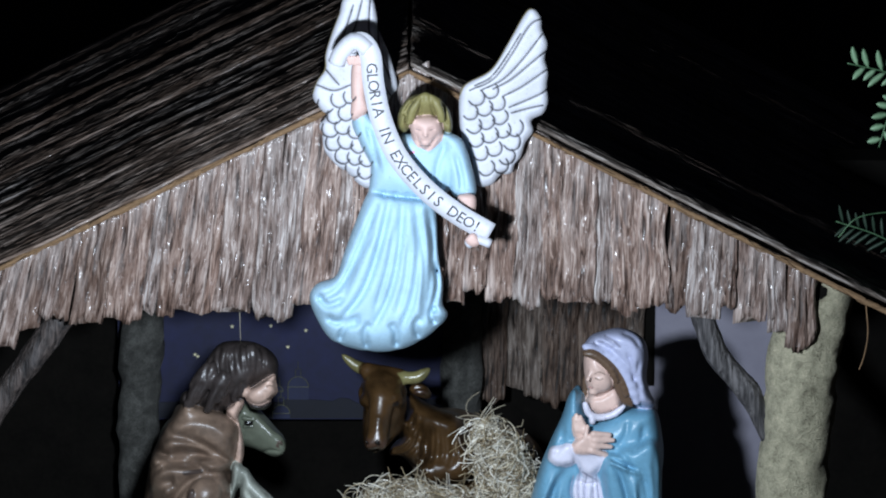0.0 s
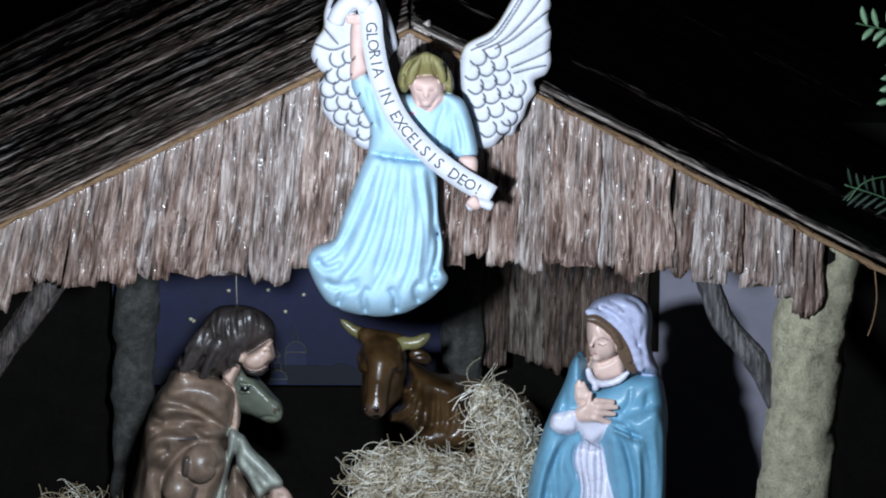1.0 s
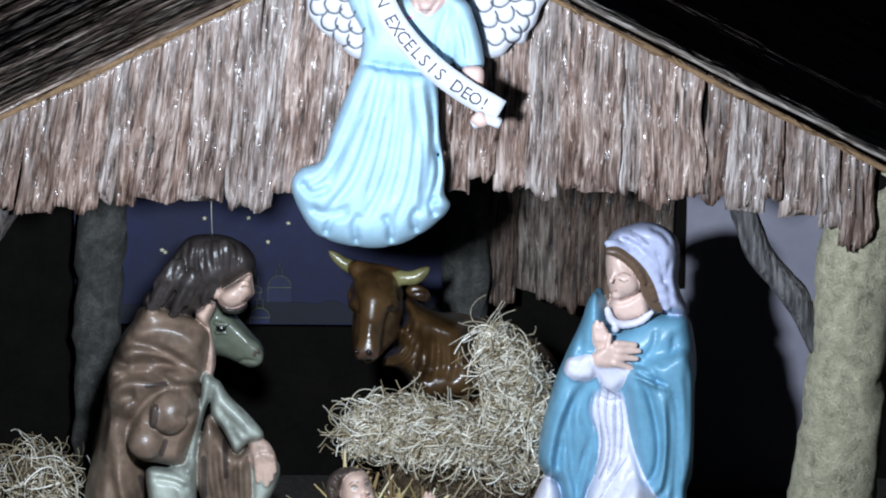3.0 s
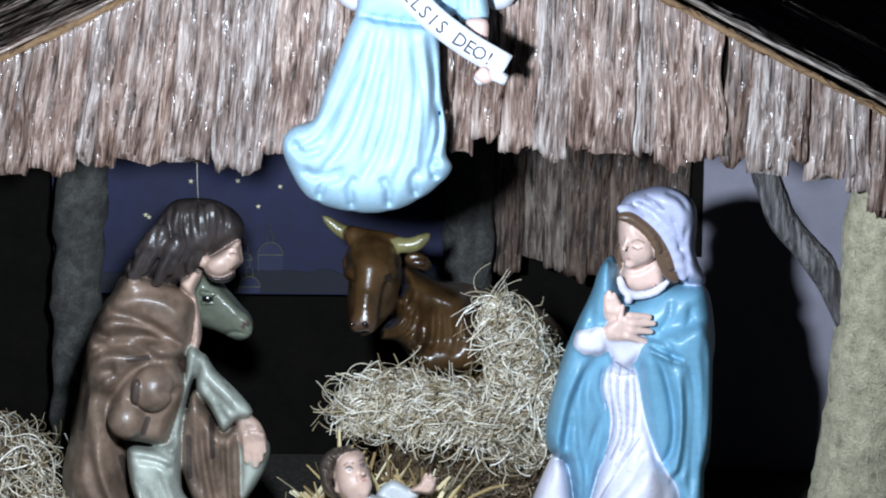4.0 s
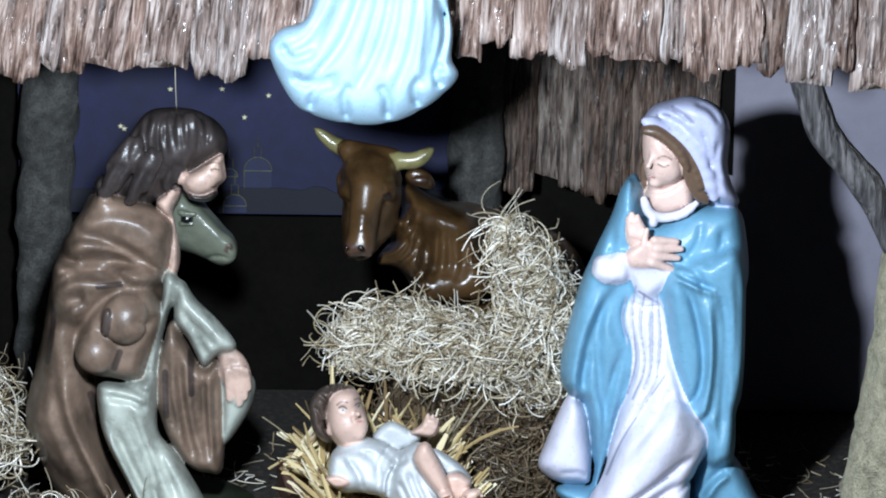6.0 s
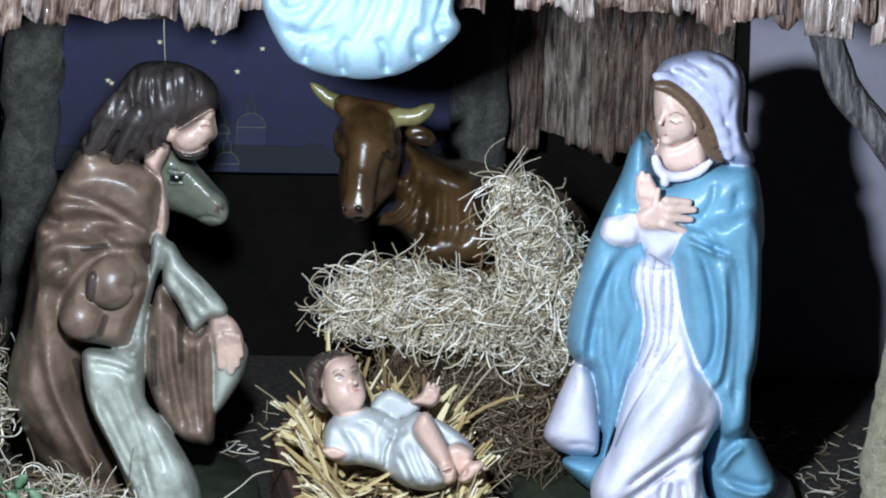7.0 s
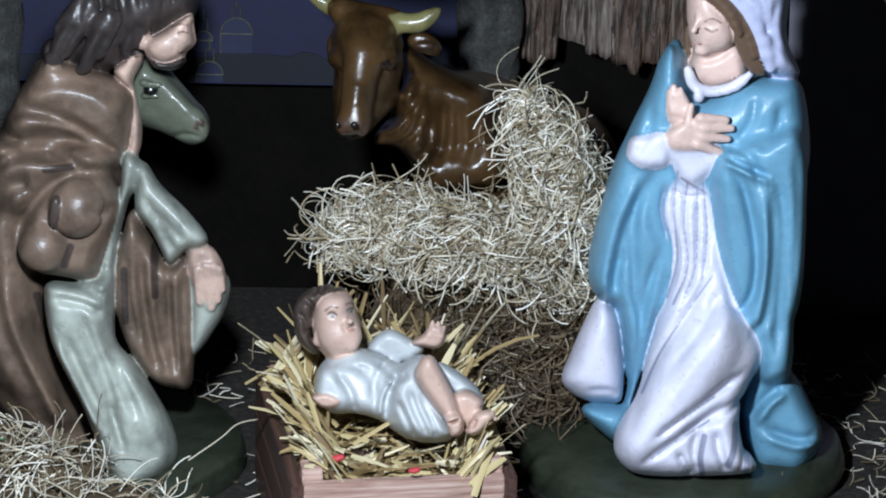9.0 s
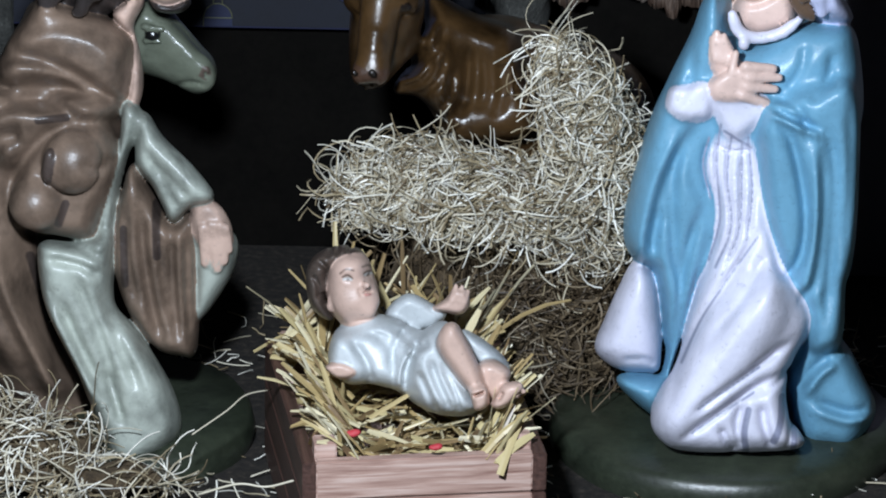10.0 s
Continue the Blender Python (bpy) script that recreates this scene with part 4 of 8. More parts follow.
    crease([(0.2030, 0.0700, 0.4600), (0.2060, 0.0700, 0.4580)], 0.0017, 0.0015),
    crease([(0.1940, 0.0700, 0.3030), (0.2060, 0.0700, 0.2970), (0.2230, 0.0700, 0.2990)], 0.0014, 0.002),
    stroke(6, [(0.2000, 0.0700, 0.3150), (0.2110, 0.0700, 0.3080), (0.2230, 0.0700, 0.3010)], 0.00099),
]
mc = Vector((0.212, 0.150, 0.037))
figure("kneeling_woman_statue", woman, 0.002, [woman_paint, plinth], "glazed plaster kneeling woman in blue cloak and white veil", "statue", [(*disc(mc.x, 0.16, 0.148, 0.028, 0.05, 3), 1)], woman_folds)

man_paint = painted("brown_cloak_paint", [(0.21, 0.145, 0.105), (0.42, 0.45, 0.39), (0.66, 0.46, 0.37), (0.045, 0.036, 0.034), (0.07, 0.05, 0.042), (0.05, 0.035, 0.03)], 0.42, 0.18, 0.62)
man = [
    slab(0, [(-0.3710, 0.4187), (-0.3860, 0.3988), (-0.4000, 0.3761), (-0.4130, 0.3487), (-0.4210, 0.3166), (-0.4280, 0.2768), (-0.4340, 0.2447), (-0.4450, 0.2040), (-0.4490, 0.1719), (-0.4370, 0.1397), (-0.4220, 0.1038), (-0.3750, 0.0386), (-0.3610, 0.0093), (-0.3320, 0.0064), (-0.3050, 0.0178), (-0.3380, 0.1048), (-0.3580, 0.1407), (-0.3690, 0.1728), (-0.3730, 0.2173), (-0.3250, 0.2211), (-0.3050, 0.2863), (-0.2900, 0.3421), (-0.2890, 0.3818), (-0.3000, 0.3969), (-0.3200, 0.4064)], 0.1850, 0.0750, 0.0331, 0.01),
    slab(0, [(-0.3620, 0.4192), (-0.3800, 0.4003), (-0.3960, 0.3766), (-0.4030, 0.3520), (-0.3850, 0.3350), (-0.3460, 0.3416), (-0.3120, 0.3246), (-0.2930, 0.3341), (-0.2870, 0.3577), (-0.2860, 0.3814), (-0.2980, 0.3965), (-0.3170, 0.4069)], 0.1400, 0.0700, 0.0243, 0.008),
    slab(0, [(-0.4070, 0.3465), (-0.4150, 0.3182), (-0.4120, 0.2898), (-0.3850, 0.2728), (-0.3510, 0.3021), (-0.3140, 0.3135), (-0.2990, 0.3305), (-0.3170, 0.3465), (-0.3620, 0.3409)], 0.1300, 0.0750, 0.0221, 0.01),
    slab(0, [(-0.3910, 0.3297), (-0.4140, 0.3004), (-0.4230, 0.2664), (-0.4290, 0.2267), (-0.4390, 0.1804), (-0.4280, 0.1454), (-0.4000, 0.1113), (-0.3660, 0.0830), (-0.3370, 0.0886), (-0.3550, 0.1425), (-0.3670, 0.1747), (-0.3710, 0.2182), (-0.3810, 0.2503)], 0.1400, 0.0600, 0.0243, 0.01),
    slab(0, [(-0.3840, 0.2728), (-0.3890, 0.2510), (-0.3770, 0.2255), (-0.3250, 0.2189), (-0.3130, 0.2397), (-0.2990, 0.2860), (-0.3090, 0.3163), (-0.3390, 0.3191), (-0.3670, 0.3021)], 0.1120, 0.0550, 0.0166, 0.006),
    ball(0, (-0.3340, 0.0550, 0.2830), (0.0243, 0.0243, 0.0265), 0.003),
    ball(0, (-0.3660, 0.0600, 0.2440), (0.0210, 0.0221, 0.0221), 0.006),
    slab(4, [(-0.3580, 0.2856), (-0.3550, 0.2951), (-0.3480, 0.2960), (-0.3450, 0.2856), (-0.3480, 0.2724), (-0.3540, 0.2667), (-0.3590, 0.2743)], 0.0480, 0.0140, 0.0044, 0.002),
    slab(1, [(-0.3640, 0.2219), (-0.3200, 0.2209), (-0.3050, 0.2266), (-0.3030, 0.1689), (-0.2820, 0.1406), (-0.2550, 0.0952), (-0.2470, 0.0611), (-0.2600, 0.0422), (-0.2840, 0.0290), (-0.3000, 0.0243), (-0.3330, 0.1056), (-0.3530, 0.1443), (-0.3640, 0.1755)], 0.0950, 0.0500, 0.0166, 0.005, (0.0, 0.08)),
    slab(1, [(-0.2960, 0.3348), (-0.2810, 0.3281), (-0.2740, 0.3149), (-0.2900, 0.2913), (-0.3010, 0.2516), (-0.3060, 0.2052), (-0.3220, 0.2052), (-0.3130, 0.2516), (-0.3000, 0.2969)], 0.1200, 0.0350, 0.0088, 0.004),
    slab(1, [(-0.2790, 0.3267), (-0.2630, 0.3069), (-0.2390, 0.2842), (-0.2200, 0.2605), (-0.2260, 0.2511), (-0.2390, 0.2482), (-0.2500, 0.2369), (-0.2570, 0.2360), (-0.2710, 0.2634), (-0.2870, 0.2870)], 0.1050, 0.0350, 0.0132, 0.004, (-0.3, 0.0)),
    slab(2, [(-0.2390, 0.2464), (-0.2330, 0.2550), (-0.2160, 0.2512), (-0.2050, 0.2313), (-0.2070, 0.2115), (-0.2160, 0.1973), (-0.2250, 0.2067), (-0.2380, 0.2266)], 0.1000, 0.0160, 0.0099, 0.003),
    limb(2, (-0.2290, 0.0840, 0.2160), (-0.2270, 0.0900, 0.1830), 0.0041, 0.0033, 0.0016),
    limb(2, (-0.2220, 0.0840, 0.2190), (-0.2170, 0.0900, 0.1780), 0.0041, 0.0033, 0.0016),
    limb(2, (-0.2150, 0.0840, 0.2190), (-0.2110, 0.0900, 0.1850), 0.0041, 0.0033, 0.0016),
    limb(2, (-0.2100, 0.0840, 0.2160), (-0.2070, 0.0900, 0.1950), 0.0041, 0.0033, 0.0016),
    slab(1, [(-0.2420, 0.2286), (-0.2370, 0.2059), (-0.2360, 0.1511), (-0.2130, 0.1785), (-0.2020, 0.2040), (-0.2030, 0.2239), (-0.2220, 0.2352)], 0.1250, 0.0350, 0.0121, 0.004),
    slab(0, [(-0.2920, 0.2856), (-0.2750, 0.2629), (-0.2560, 0.2336), (-0.2390, 0.2449), (-0.2350, 0.2156), (-0.2350, 0.1277), (-0.2510, 0.1210), (-0.2700, 0.1267), (-0.2920, 0.1551), (-0.3030, 0.1872), (-0.3040, 0.2307)], 0.1250, 0.0450, 0.0144, 0.004),
    slab(2, [(-0.3050, 0.4093), (-0.2840, 0.4225), (-0.2790, 0.4169), (-0.2880, 0.3989), (-0.2850, 0.3857), (-0.2800, 0.3545), (-0.2840, 0.3327), (-0.2920, 0.3365), (-0.2890, 0.3658), (-0.2890, 0.3885), (-0.2990, 0.3970)], 0.1280, 0.0260, 0.0077, 0.004),
    slab(2, [(-0.2780, 0.4328), (-0.2630, 0.4423), (-0.2470, 0.4527), (-0.2330, 0.4593), (-0.2350, 0.4470), (-0.2320, 0.4338), (-0.2370, 0.4271), (-0.2410, 0.4252), (-0.2410, 0.4205), (-0.2490, 0.4148), (-0.2640, 0.4120), (-0.2750, 0.4205)], 0.1200, 0.0320, 0.0110, 0.004),
    limb(2, (-0.2360, 0.1180, 0.4330), (-0.2350, 0.1160, 0.4210), 0.0022, 0.0028, 0.005),
    limb(2, (-0.2570, 0.0960, 0.4210), (-0.2480, 0.0980, 0.4240), 0.0050, 0.0039, 0.01),
    slab(3, [(-0.2760, 0.4236), (-0.2690, 0.4180), (-0.2570, 0.4151), (-0.2500, 0.4170), (-0.2430, 0.4199), (-0.2390, 0.4189), (-0.2420, 0.4142), (-0.2480, 0.4095), (-0.2580, 0.4085), (-0.2700, 0.4114)], 0.1200, 0.0340, 0.0055, 0.002),
    slab(3, [(-0.3260, 0.4900), (-0.3110, 0.5042), (-0.2830, 0.5070), (-0.2600, 0.5033), (-0.2400, 0.4910), (-0.2310, 0.4758), (-0.2340, 0.4579), (-0.2470, 0.4503), (-0.2630, 0.4409), (-0.2770, 0.4305), (-0.2790, 0.4200), (-0.2910, 0.4153), (-0.3030, 0.4106), (-0.3190, 0.4040), (-0.3340, 0.4059), (-0.3540, 0.4087), (-0.3710, 0.4153), (-0.3690, 0.4314), (-0.3540, 0.4427), (-0.3440, 0.4626), (-0.3340, 0.4777)], 0.1500, 0.0520, 0.0243, 0.003),
    bend(3, [(-0.2670, 0.1050, 0.4830), (-0.2780, 0.1050, 0.4620), (-0.2860, 0.1050, 0.4360), (-0.2920, 0.1050, 0.4150)], [0.0088, 0.0099, 0.0099, 0.0055], 0.012),
    bend(3, [(-0.3250, 0.0900, 0.4610), (-0.3420, 0.0900, 0.4340), (-0.3560, 0.0900, 0.4120)], [0.0121, 0.0132, 0.0077], 0.008),
    bend(3, [(-0.3050, 0.0800, 0.4530), (-0.3190, 0.0800, 0.4260), (-0.3300, 0.0800, 0.4060)], [0.0110, 0.0121, 0.0066], 0.006),
]
man_folds = [
    crease([(-0.3970, 0.0850, 0.3640), (-0.3620, 0.0850, 0.3600), (-0.3340, 0.0850, 0.3490), (-0.3120, 0.0850, 0.3340), (-0.2970, 0.0850, 0.3210)], 0.0057, 0.005),
    crease([(-0.4120, 0.0850, 0.3070), (-0.3850, 0.0850, 0.3220), (-0.3510, 0.0850, 0.3210), (-0.3260, 0.0850, 0.3080)], 0.0065, 0.0045),
    crease([(-0.3900, 0.0850, 0.3730), (-0.3670, 0.0850, 0.3670), (-0.3450, 0.0850, 0.3690)], 0.0057, 0.002),
    crease([(-0.4070, 0.0850, 0.3310), (-0.3730, 0.0850, 0.3400), (-0.3400, 0.0850, 0.3370), (-0.3060, 0.0850, 0.3180)], 0.0065, 0.003),
    crease([(-0.3780, 0.0850, 0.3850), (-0.3500, 0.0850, 0.3910), (-0.3170, 0.0850, 0.3860), (-0.2950, 0.0850, 0.3680)], 0.0072, 0.002),
    crease([(-0.4140, 0.0850, 0.2590), (-0.3960, 0.0850, 0.2890), (-0.3740, 0.0850, 0.2960)], 0.0086, 0.004),
    crease([(-0.3780, 0.0850, 0.2110), (-0.3690, 0.0850, 0.2040), (-0.3260, 0.0850, 0.2000)], 0.0043, 0.0035),
    crease([(-0.4140, 0.0850, 0.2350), (-0.4090, 0.0850, 0.1750), (-0.3870, 0.0850, 0.1140), (-0.3590, 0.0850, 0.0590)], 0.0100, 0.004),
    crease([(-0.3970, 0.0850, 0.2110), (-0.3890, 0.0850, 0.1570), (-0.3640, 0.0850, 0.1020), (-0.3420, 0.0850, 0.0530)], 0.0086, 0.004, "step"),
    crease([(-0.3810, 0.0850, 0.2170), (-0.3760, 0.0850, 0.1630), (-0.3580, 0.0850, 0.1140), (-0.3330, 0.0850, 0.0720)], 0.0065, 0.0045),
    crease([(-0.4260, 0.0850, 0.2110), (-0.4230, 0.0850, 0.1560), (-0.4040, 0.0850, 0.1010)], 0.0086, 0.003),
    crease([(-0.3260, 0.0850, 0.2720), (-0.3120, 0.0850, 0.2670), (-0.3030, 0.0850, 0.2790)], 0.0043, 0.0025),
    crease([(-0.3630, 0.0850, 0.2060), (-0.3350, 0.0850, 0.1970), (-0.3100, 0.0850, 0.1880)], 0.0050, 0.0035),
    crease([(-0.3580, 0.0850, 0.1870), (-0.3300, 0.0850, 0.1820), (-0.3100, 0.0850, 0.1710)], 0.0043, 0.0025),
    crease([(-0.3520, 0.0850, 0.1510), (-0.3300, 0.0850, 0.1020), (-0.3100, 0.0850, 0.0600)], 0.0065, 0.0035, "step"),
    crease([(-0.3180, 0.0850, 0.1700), (-0.3000, 0.0850, 0.1210), (-0.2790, 0.0850, 0.0720)], 0.0057, 0.003),
    crease([(-0.3350, 0.0850, 0.1760), (-0.3130, 0.0850, 0.1210), (-0.2960, 0.0850, 0.0600)], 0.0057, 0.003),
    crease([(-0.3100, 0.0850, 0.0900), (-0.3010, 0.0850, 0.0660), (-0.2930, 0.0850, 0.0410)], 0.0043, 0.003),
    crease([(-0.2810, 0.0850, 0.2370), (-0.2780, 0.0850, 0.1890), (-0.2700, 0.0850, 0.1400), (-0.2620, 0.0850, 0.1100)], 0.0057, 0.004),
    crease([(-0.2560, 0.0850, 0.2130), (-0.2540, 0.0850, 0.1650), (-0.2490, 0.0850, 0.1100)], 0.0050, 0.004),
    crease([(-0.2920, 0.0850, 0.2370), (-0.2920, 0.0850, 0.1880), (-0.2830, 0.0850, 0.1400)], 0.0050, 0.003),
    crease([(-0.2670, 0.0850, 0.2190), (-0.2630, 0.0850, 0.1770), (-0.2570, 0.0850, 0.1280)], 0.0043, 0.0025),
    crease([(-0.2440, 0.0850, 0.2130), (-0.2430, 0.0850, 0.1590), (-0.2400, 0.0850, 0.1100)], 0.0036, 0.0025),
    crease([(-0.2680, 0.0850, 0.2730), (-0.2530, 0.0850, 0.2550), (-0.2390, 0.0850, 0.2420)], 0.0043, 0.002),
    crease([(-0.2780, 0.0850, 0.2850), (-0.2610, 0.0850, 0.2550), (-0.2470, 0.0850, 0.2280)], 0.0043, 0.0025),
    crease([(-0.2840, 0.0850, 0.3090), (-0.2920, 0.0850, 0.2730), (-0.3000, 0.0850, 0.2370)], 0.0036, 0.002),
    crease([(-0.3110, 0.0850, 0.4990), (-0.3150, 0.0850, 0.4740), (-0.3130, 0.0850, 0.4510)], 0.0032, 0.0025),
    crease([(-0.2980, 0.0850, 0.5030), (-0.3020, 0.0850, 0.4740), (-0.2990, 0.0850, 0.4450)], 0.0032, 0.0025),
    crease([(-0.2850, 0.0850, 0.5040), (-0.2860, 0.0850, 0.4810), (-0.2820, 0.0850, 0.4570)], 0.0032, 0.0025),
    crease([(-0.2700, 0.0850, 0.5030), (-0.2670, 0.0850, 0.4810), (-0.2680, 0.0850, 0.4570)], 0.0032, 0.0025),
    crease([(-0.2560, 0.0850, 0.5000), (-0.2510, 0.0850, 0.4810), (-0.2520, 0.0850, 0.4600)], 0.0032, 0.0025),
    crease([(-0.3190, 0.0850, 0.4860), (-0.3300, 0.0850, 0.4620), (-0.3330, 0.0850, 0.4420)], 0.0032, 0.0025),
    crease([(-0.2930, 0.0850, 0.5030), (-0.2940, 0.0850, 0.4800), (-0.2910, 0.0850, 0.4510)], 0.0032, 0.0025),
    crease([(-0.2630, 0.0850, 0.5020), (-0.2590, 0.0850, 0.4810), (-0.2600, 0.0850, 0.4570)], 0.0032, 0.0025),
    crease([(-0.2770, 0.0850, 0.5040), (-0.2760, 0.0850, 0.4810), (-0.2740, 0.0850, 0.4570)], 0.0032, 0.0025),
    crease([(-0.3330, 0.0850, 0.4450), (-0.3450, 0.0850, 0.4270), (-0.3490, 0.0850, 0.4100)], 0.0043, 0.004),
    crease([(-0.3190, 0.0850, 0.4420), (-0.3310, 0.0850, 0.4210), (-0.3360, 0.0850, 0.4030)], 0.0043, 0.004),
    crease([(-0.3050, 0.0850, 0.4390), (-0.3160, 0.0850, 0.4180), (-0.3200, 0.0850, 0.4010)], 0.0043, 0.004),
    crease([(-0.2900, 0.0850, 0.4420), (-0.2990, 0.0850, 0.4250), (-0.3040, 0.0850, 0.4080)], 0.0043, 0.004),
    crease([(-0.3440, 0.0850, 0.4470), (-0.3560, 0.0850, 0.4300), (-0.3610, 0.0850, 0.4140)], 0.0043, 0.004),
    crease([(-0.2790, 0.0850, 0.4480), (-0.2840, 0.0850, 0.4310), (-0.2890, 0.0850, 0.4150)], 0.0043, 0.004),
    stroke(5, [(-0.2480, 0.0850, 0.4360), (-0.2430, 0.0850, 0.4390), (-0.2380, 0.0850, 0.4380)], 0.00072),
    stroke(5, [(-0.2520, 0.0850, 0.4430), (-0.2450, 0.0850, 0.4460), (-0.2380, 0.0850, 0.4450)], 0.00066),
    crease([(-0.2470, 0.0850, 0.4390), (-0.2390, 0.0850, 0.4400)], 0.0029, 0.00125),
    stroke(5, [(-0.2460, 0.0850, 0.4190), (-0.2410, 0.0850, 0.4200)], 0.00066),
    stroke(4, [(-0.4130, 0.0850, 0.2890), (-0.4130, 0.0850, 0.2590), (-0.4190, 0.0850, 0.2230)], 0.00331),
    stroke(4, [(-0.3620, 0.0850, 0.3080), (-0.3400, 0.0850, 0.3110)], 0.00331),
    stroke(4, [(-0.3460, 0.0850, 0.2180), (-0.3400, 0.0850, 0.2360)], 0.00331),
    stroke(4, [(-0.2680, 0.0850, 0.2370), (-0.2670, 0.0850, 0.1890)], 0.00331),
    stroke(4, [(-0.2950, 0.0850, 0.2130), (-0.2940, 0.0850, 0.1640)], 0.00331),
    stroke(4, [(-0.3750, 0.0850, 0.1870), (-0.3640, 0.0850, 0.1390)], 0.00331),
]
jc = Vector((-0.313, 0.140, -0.022))
figure("kneeling_man_statue", man, 0.0021, [man_paint, plinth], "glazed plaster statue of a bearded kneeling man in a brown cloak", "statue", [(*disc(jc.x, 0.15, 0.125, 0.028, 0.05, 8), 1)], man_folds)

donkey_paint = painted("donkey_paint", [(0.14, 0.155, 0.115), (0.008, 0.008, 0.008), (0.1, 0.075, 0.06)], 0.28, 0.5, 0.3)
donkey = [
    slab(0, [(-0.2930, 0.4160), (-0.2830, 0.4207), (-0.2650, 0.4122), (-0.2540, 0.4018), (-0.2390, 0.3858), (-0.2260, 0.3706), (-0.2240, 0.3564), (-0.2350, 0.3432), (-0.2470, 0.3441), (-0.2670, 0.3527), (-0.2910, 0.3602), (-0.3040, 0.3810)], 0.2050, 0.0360, 0.0188, 0.006),
    limb(0, (-0.2840, 0.2100, 0.3490), (-0.2370, 0.1860, 0.3110), 0.0166, 0.0077, 0.02),
    limb(0, (-0.2830, 0.1850, 0.3640), (-0.2340, 0.1720, 0.3270), 0.0050, 0.0066, 0.012),
    ball(0, (-0.2320, 0.1760, 0.3150), (0.0083, 0.0088, 0.0105), 0.008),
    limb(0, (-0.299, 0.260, 0.335), (-0.358, 0.300, 0.275), 0.036, 0.05, 0.02),
    limb(0, (-0.359, 0.320, 0.268), (-0.392, 0.360, 0.112), 0.05, 0.06, 0.02),
    limb(0, (-0.312, 0.300, 0.350), (-0.326, 0.310, 0.380), 0.012, 0.006, 0.01),
    limb(0, (-0.2820, 0.1650, 0.3630), (-0.2670, 0.1630, 0.3620), 0.0025, 0.0022, 0.004),
    limb(0, (-0.2810, 0.1650, 0.3500), (-0.2680, 0.1630, 0.3510), 0.0022, 0.0017, 0.004),
    ball(1, (-0.2750, 0.1660, 0.3560), (0.0061, 0.0050, 0.0041), 0.002),
    ball(2, (-0.2300, 0.1640, 0.3230), (0.0028, 0.0033, 0.0050), 0.003),
]
donkey_folds = [
    crease([(-0.2570, 0.1700, 0.3100), (-0.2450, 0.1700, 0.3130), (-0.2300, 0.1700, 0.3110)], 0.0017, 0.0025),
    crease([(-0.2320, 0.1700, 0.3240), (-0.2300, 0.1700, 0.3200), (-0.2310, 0.1700, 0.3160)], 0.0017, 0.003),
    crease([(-0.2650, 0.1700, 0.3690), (-0.2480, 0.1700, 0.3500), (-0.2340, 0.1700, 0.3340)], 0.0057, 0.0015, "step"),
    crease([(-0.2840, 0.1700, 0.3390), (-0.2710, 0.1700, 0.3320), (-0.2590, 0.1700, 0.3200)], 0.0065, 0.0015),
]
figure("donkey_statue", donkey, 0.0022, [donkey_paint], "glossy grey-green donkey statue standing behind the kneeling man", "statue", None, donkey_folds)

ox_paint = painted("ox_paint", [(0.07, 0.037, 0.014), (0.2, 0.18, 0.075), (0.012, 0.008, 0.006), (0.06, 0.032, 0.02)], 0.3, 0.4, 0.7)
ox_folds = [
    crease([(-0.0330, 0.2200, 0.3490), (-0.0400, 0.2200, 0.3280), (-0.0550, 0.2200, 0.3110), (-0.0710, 0.2200, 0.3040)], 0.0043, 0.004),
    crease([(-0.0390, 0.2200, 0.3180), (-0.0510, 0.2200, 0.3000), (-0.0730, 0.2200, 0.2930)], 0.0036, 0.0035),
    crease([(-0.0250, 0.2200, 0.3120), (-0.0270, 0.2200, 0.2890), (-0.0340, 0.2200, 0.2730)], 0.0043, 0.004),
    crease([(-0.0110, 0.2200, 0.3350), (-0.0130, 0.2200, 0.2890), (-0.0210, 0.2200, 0.2670)], 0.0050, 0.0045),
    crease([(0.0000, 0.2200, 0.3320), (0.0030, 0.2200, 0.2950), (-0.0020, 0.2200, 0.2710)], 0.0057, 0.0025),
    crease([(-0.0460, 0.2200, 0.3310), (-0.0550, 0.2200, 0.3180), (-0.0660, 0.2200, 0.3110)], 0.0036, 0.003),
    crease([(-0.0310, 0.2200, 0.3250), (-0.0370, 0.2200, 0.3010), (-0.0520, 0.2200, 0.2880)], 0.0036, 0.003),
    crease([(-0.0710, 0.2200, 0.3710), (-0.0640, 0.2200, 0.3740), (-0.0560, 0.2200, 0.3710)], 0.0029, 0.002),
    crease([(-0.0700, 0.2200, 0.3600), (-0.0620, 0.2200, 0.3580)], 0.0029, 0.0015),
    crease([(-0.1090, 0.2200, 0.2920), (-0.0950, 0.2200, 0.2970), (-0.0830, 0.2200, 0.3000)], 0.0017, 0.003),
    crease([(-0.0550, 0.2200, 0.3850), (-0.0480, 0.2200, 0.3610), (-0.0530, 0.2200, 0.3370)], 0.0072, 0.0035),
    crease([(-0.0890, 0.2200, 0.3490), (-0.0920, 0.2200, 0.3240)], 0.0065, -0.002),
    crease([(0.0140, 0.2200, 0.3260), (0.0180, 0.2200, 0.2890), (0.0100, 0.2200, 0.2650)], 0.0065, 0.003),
]
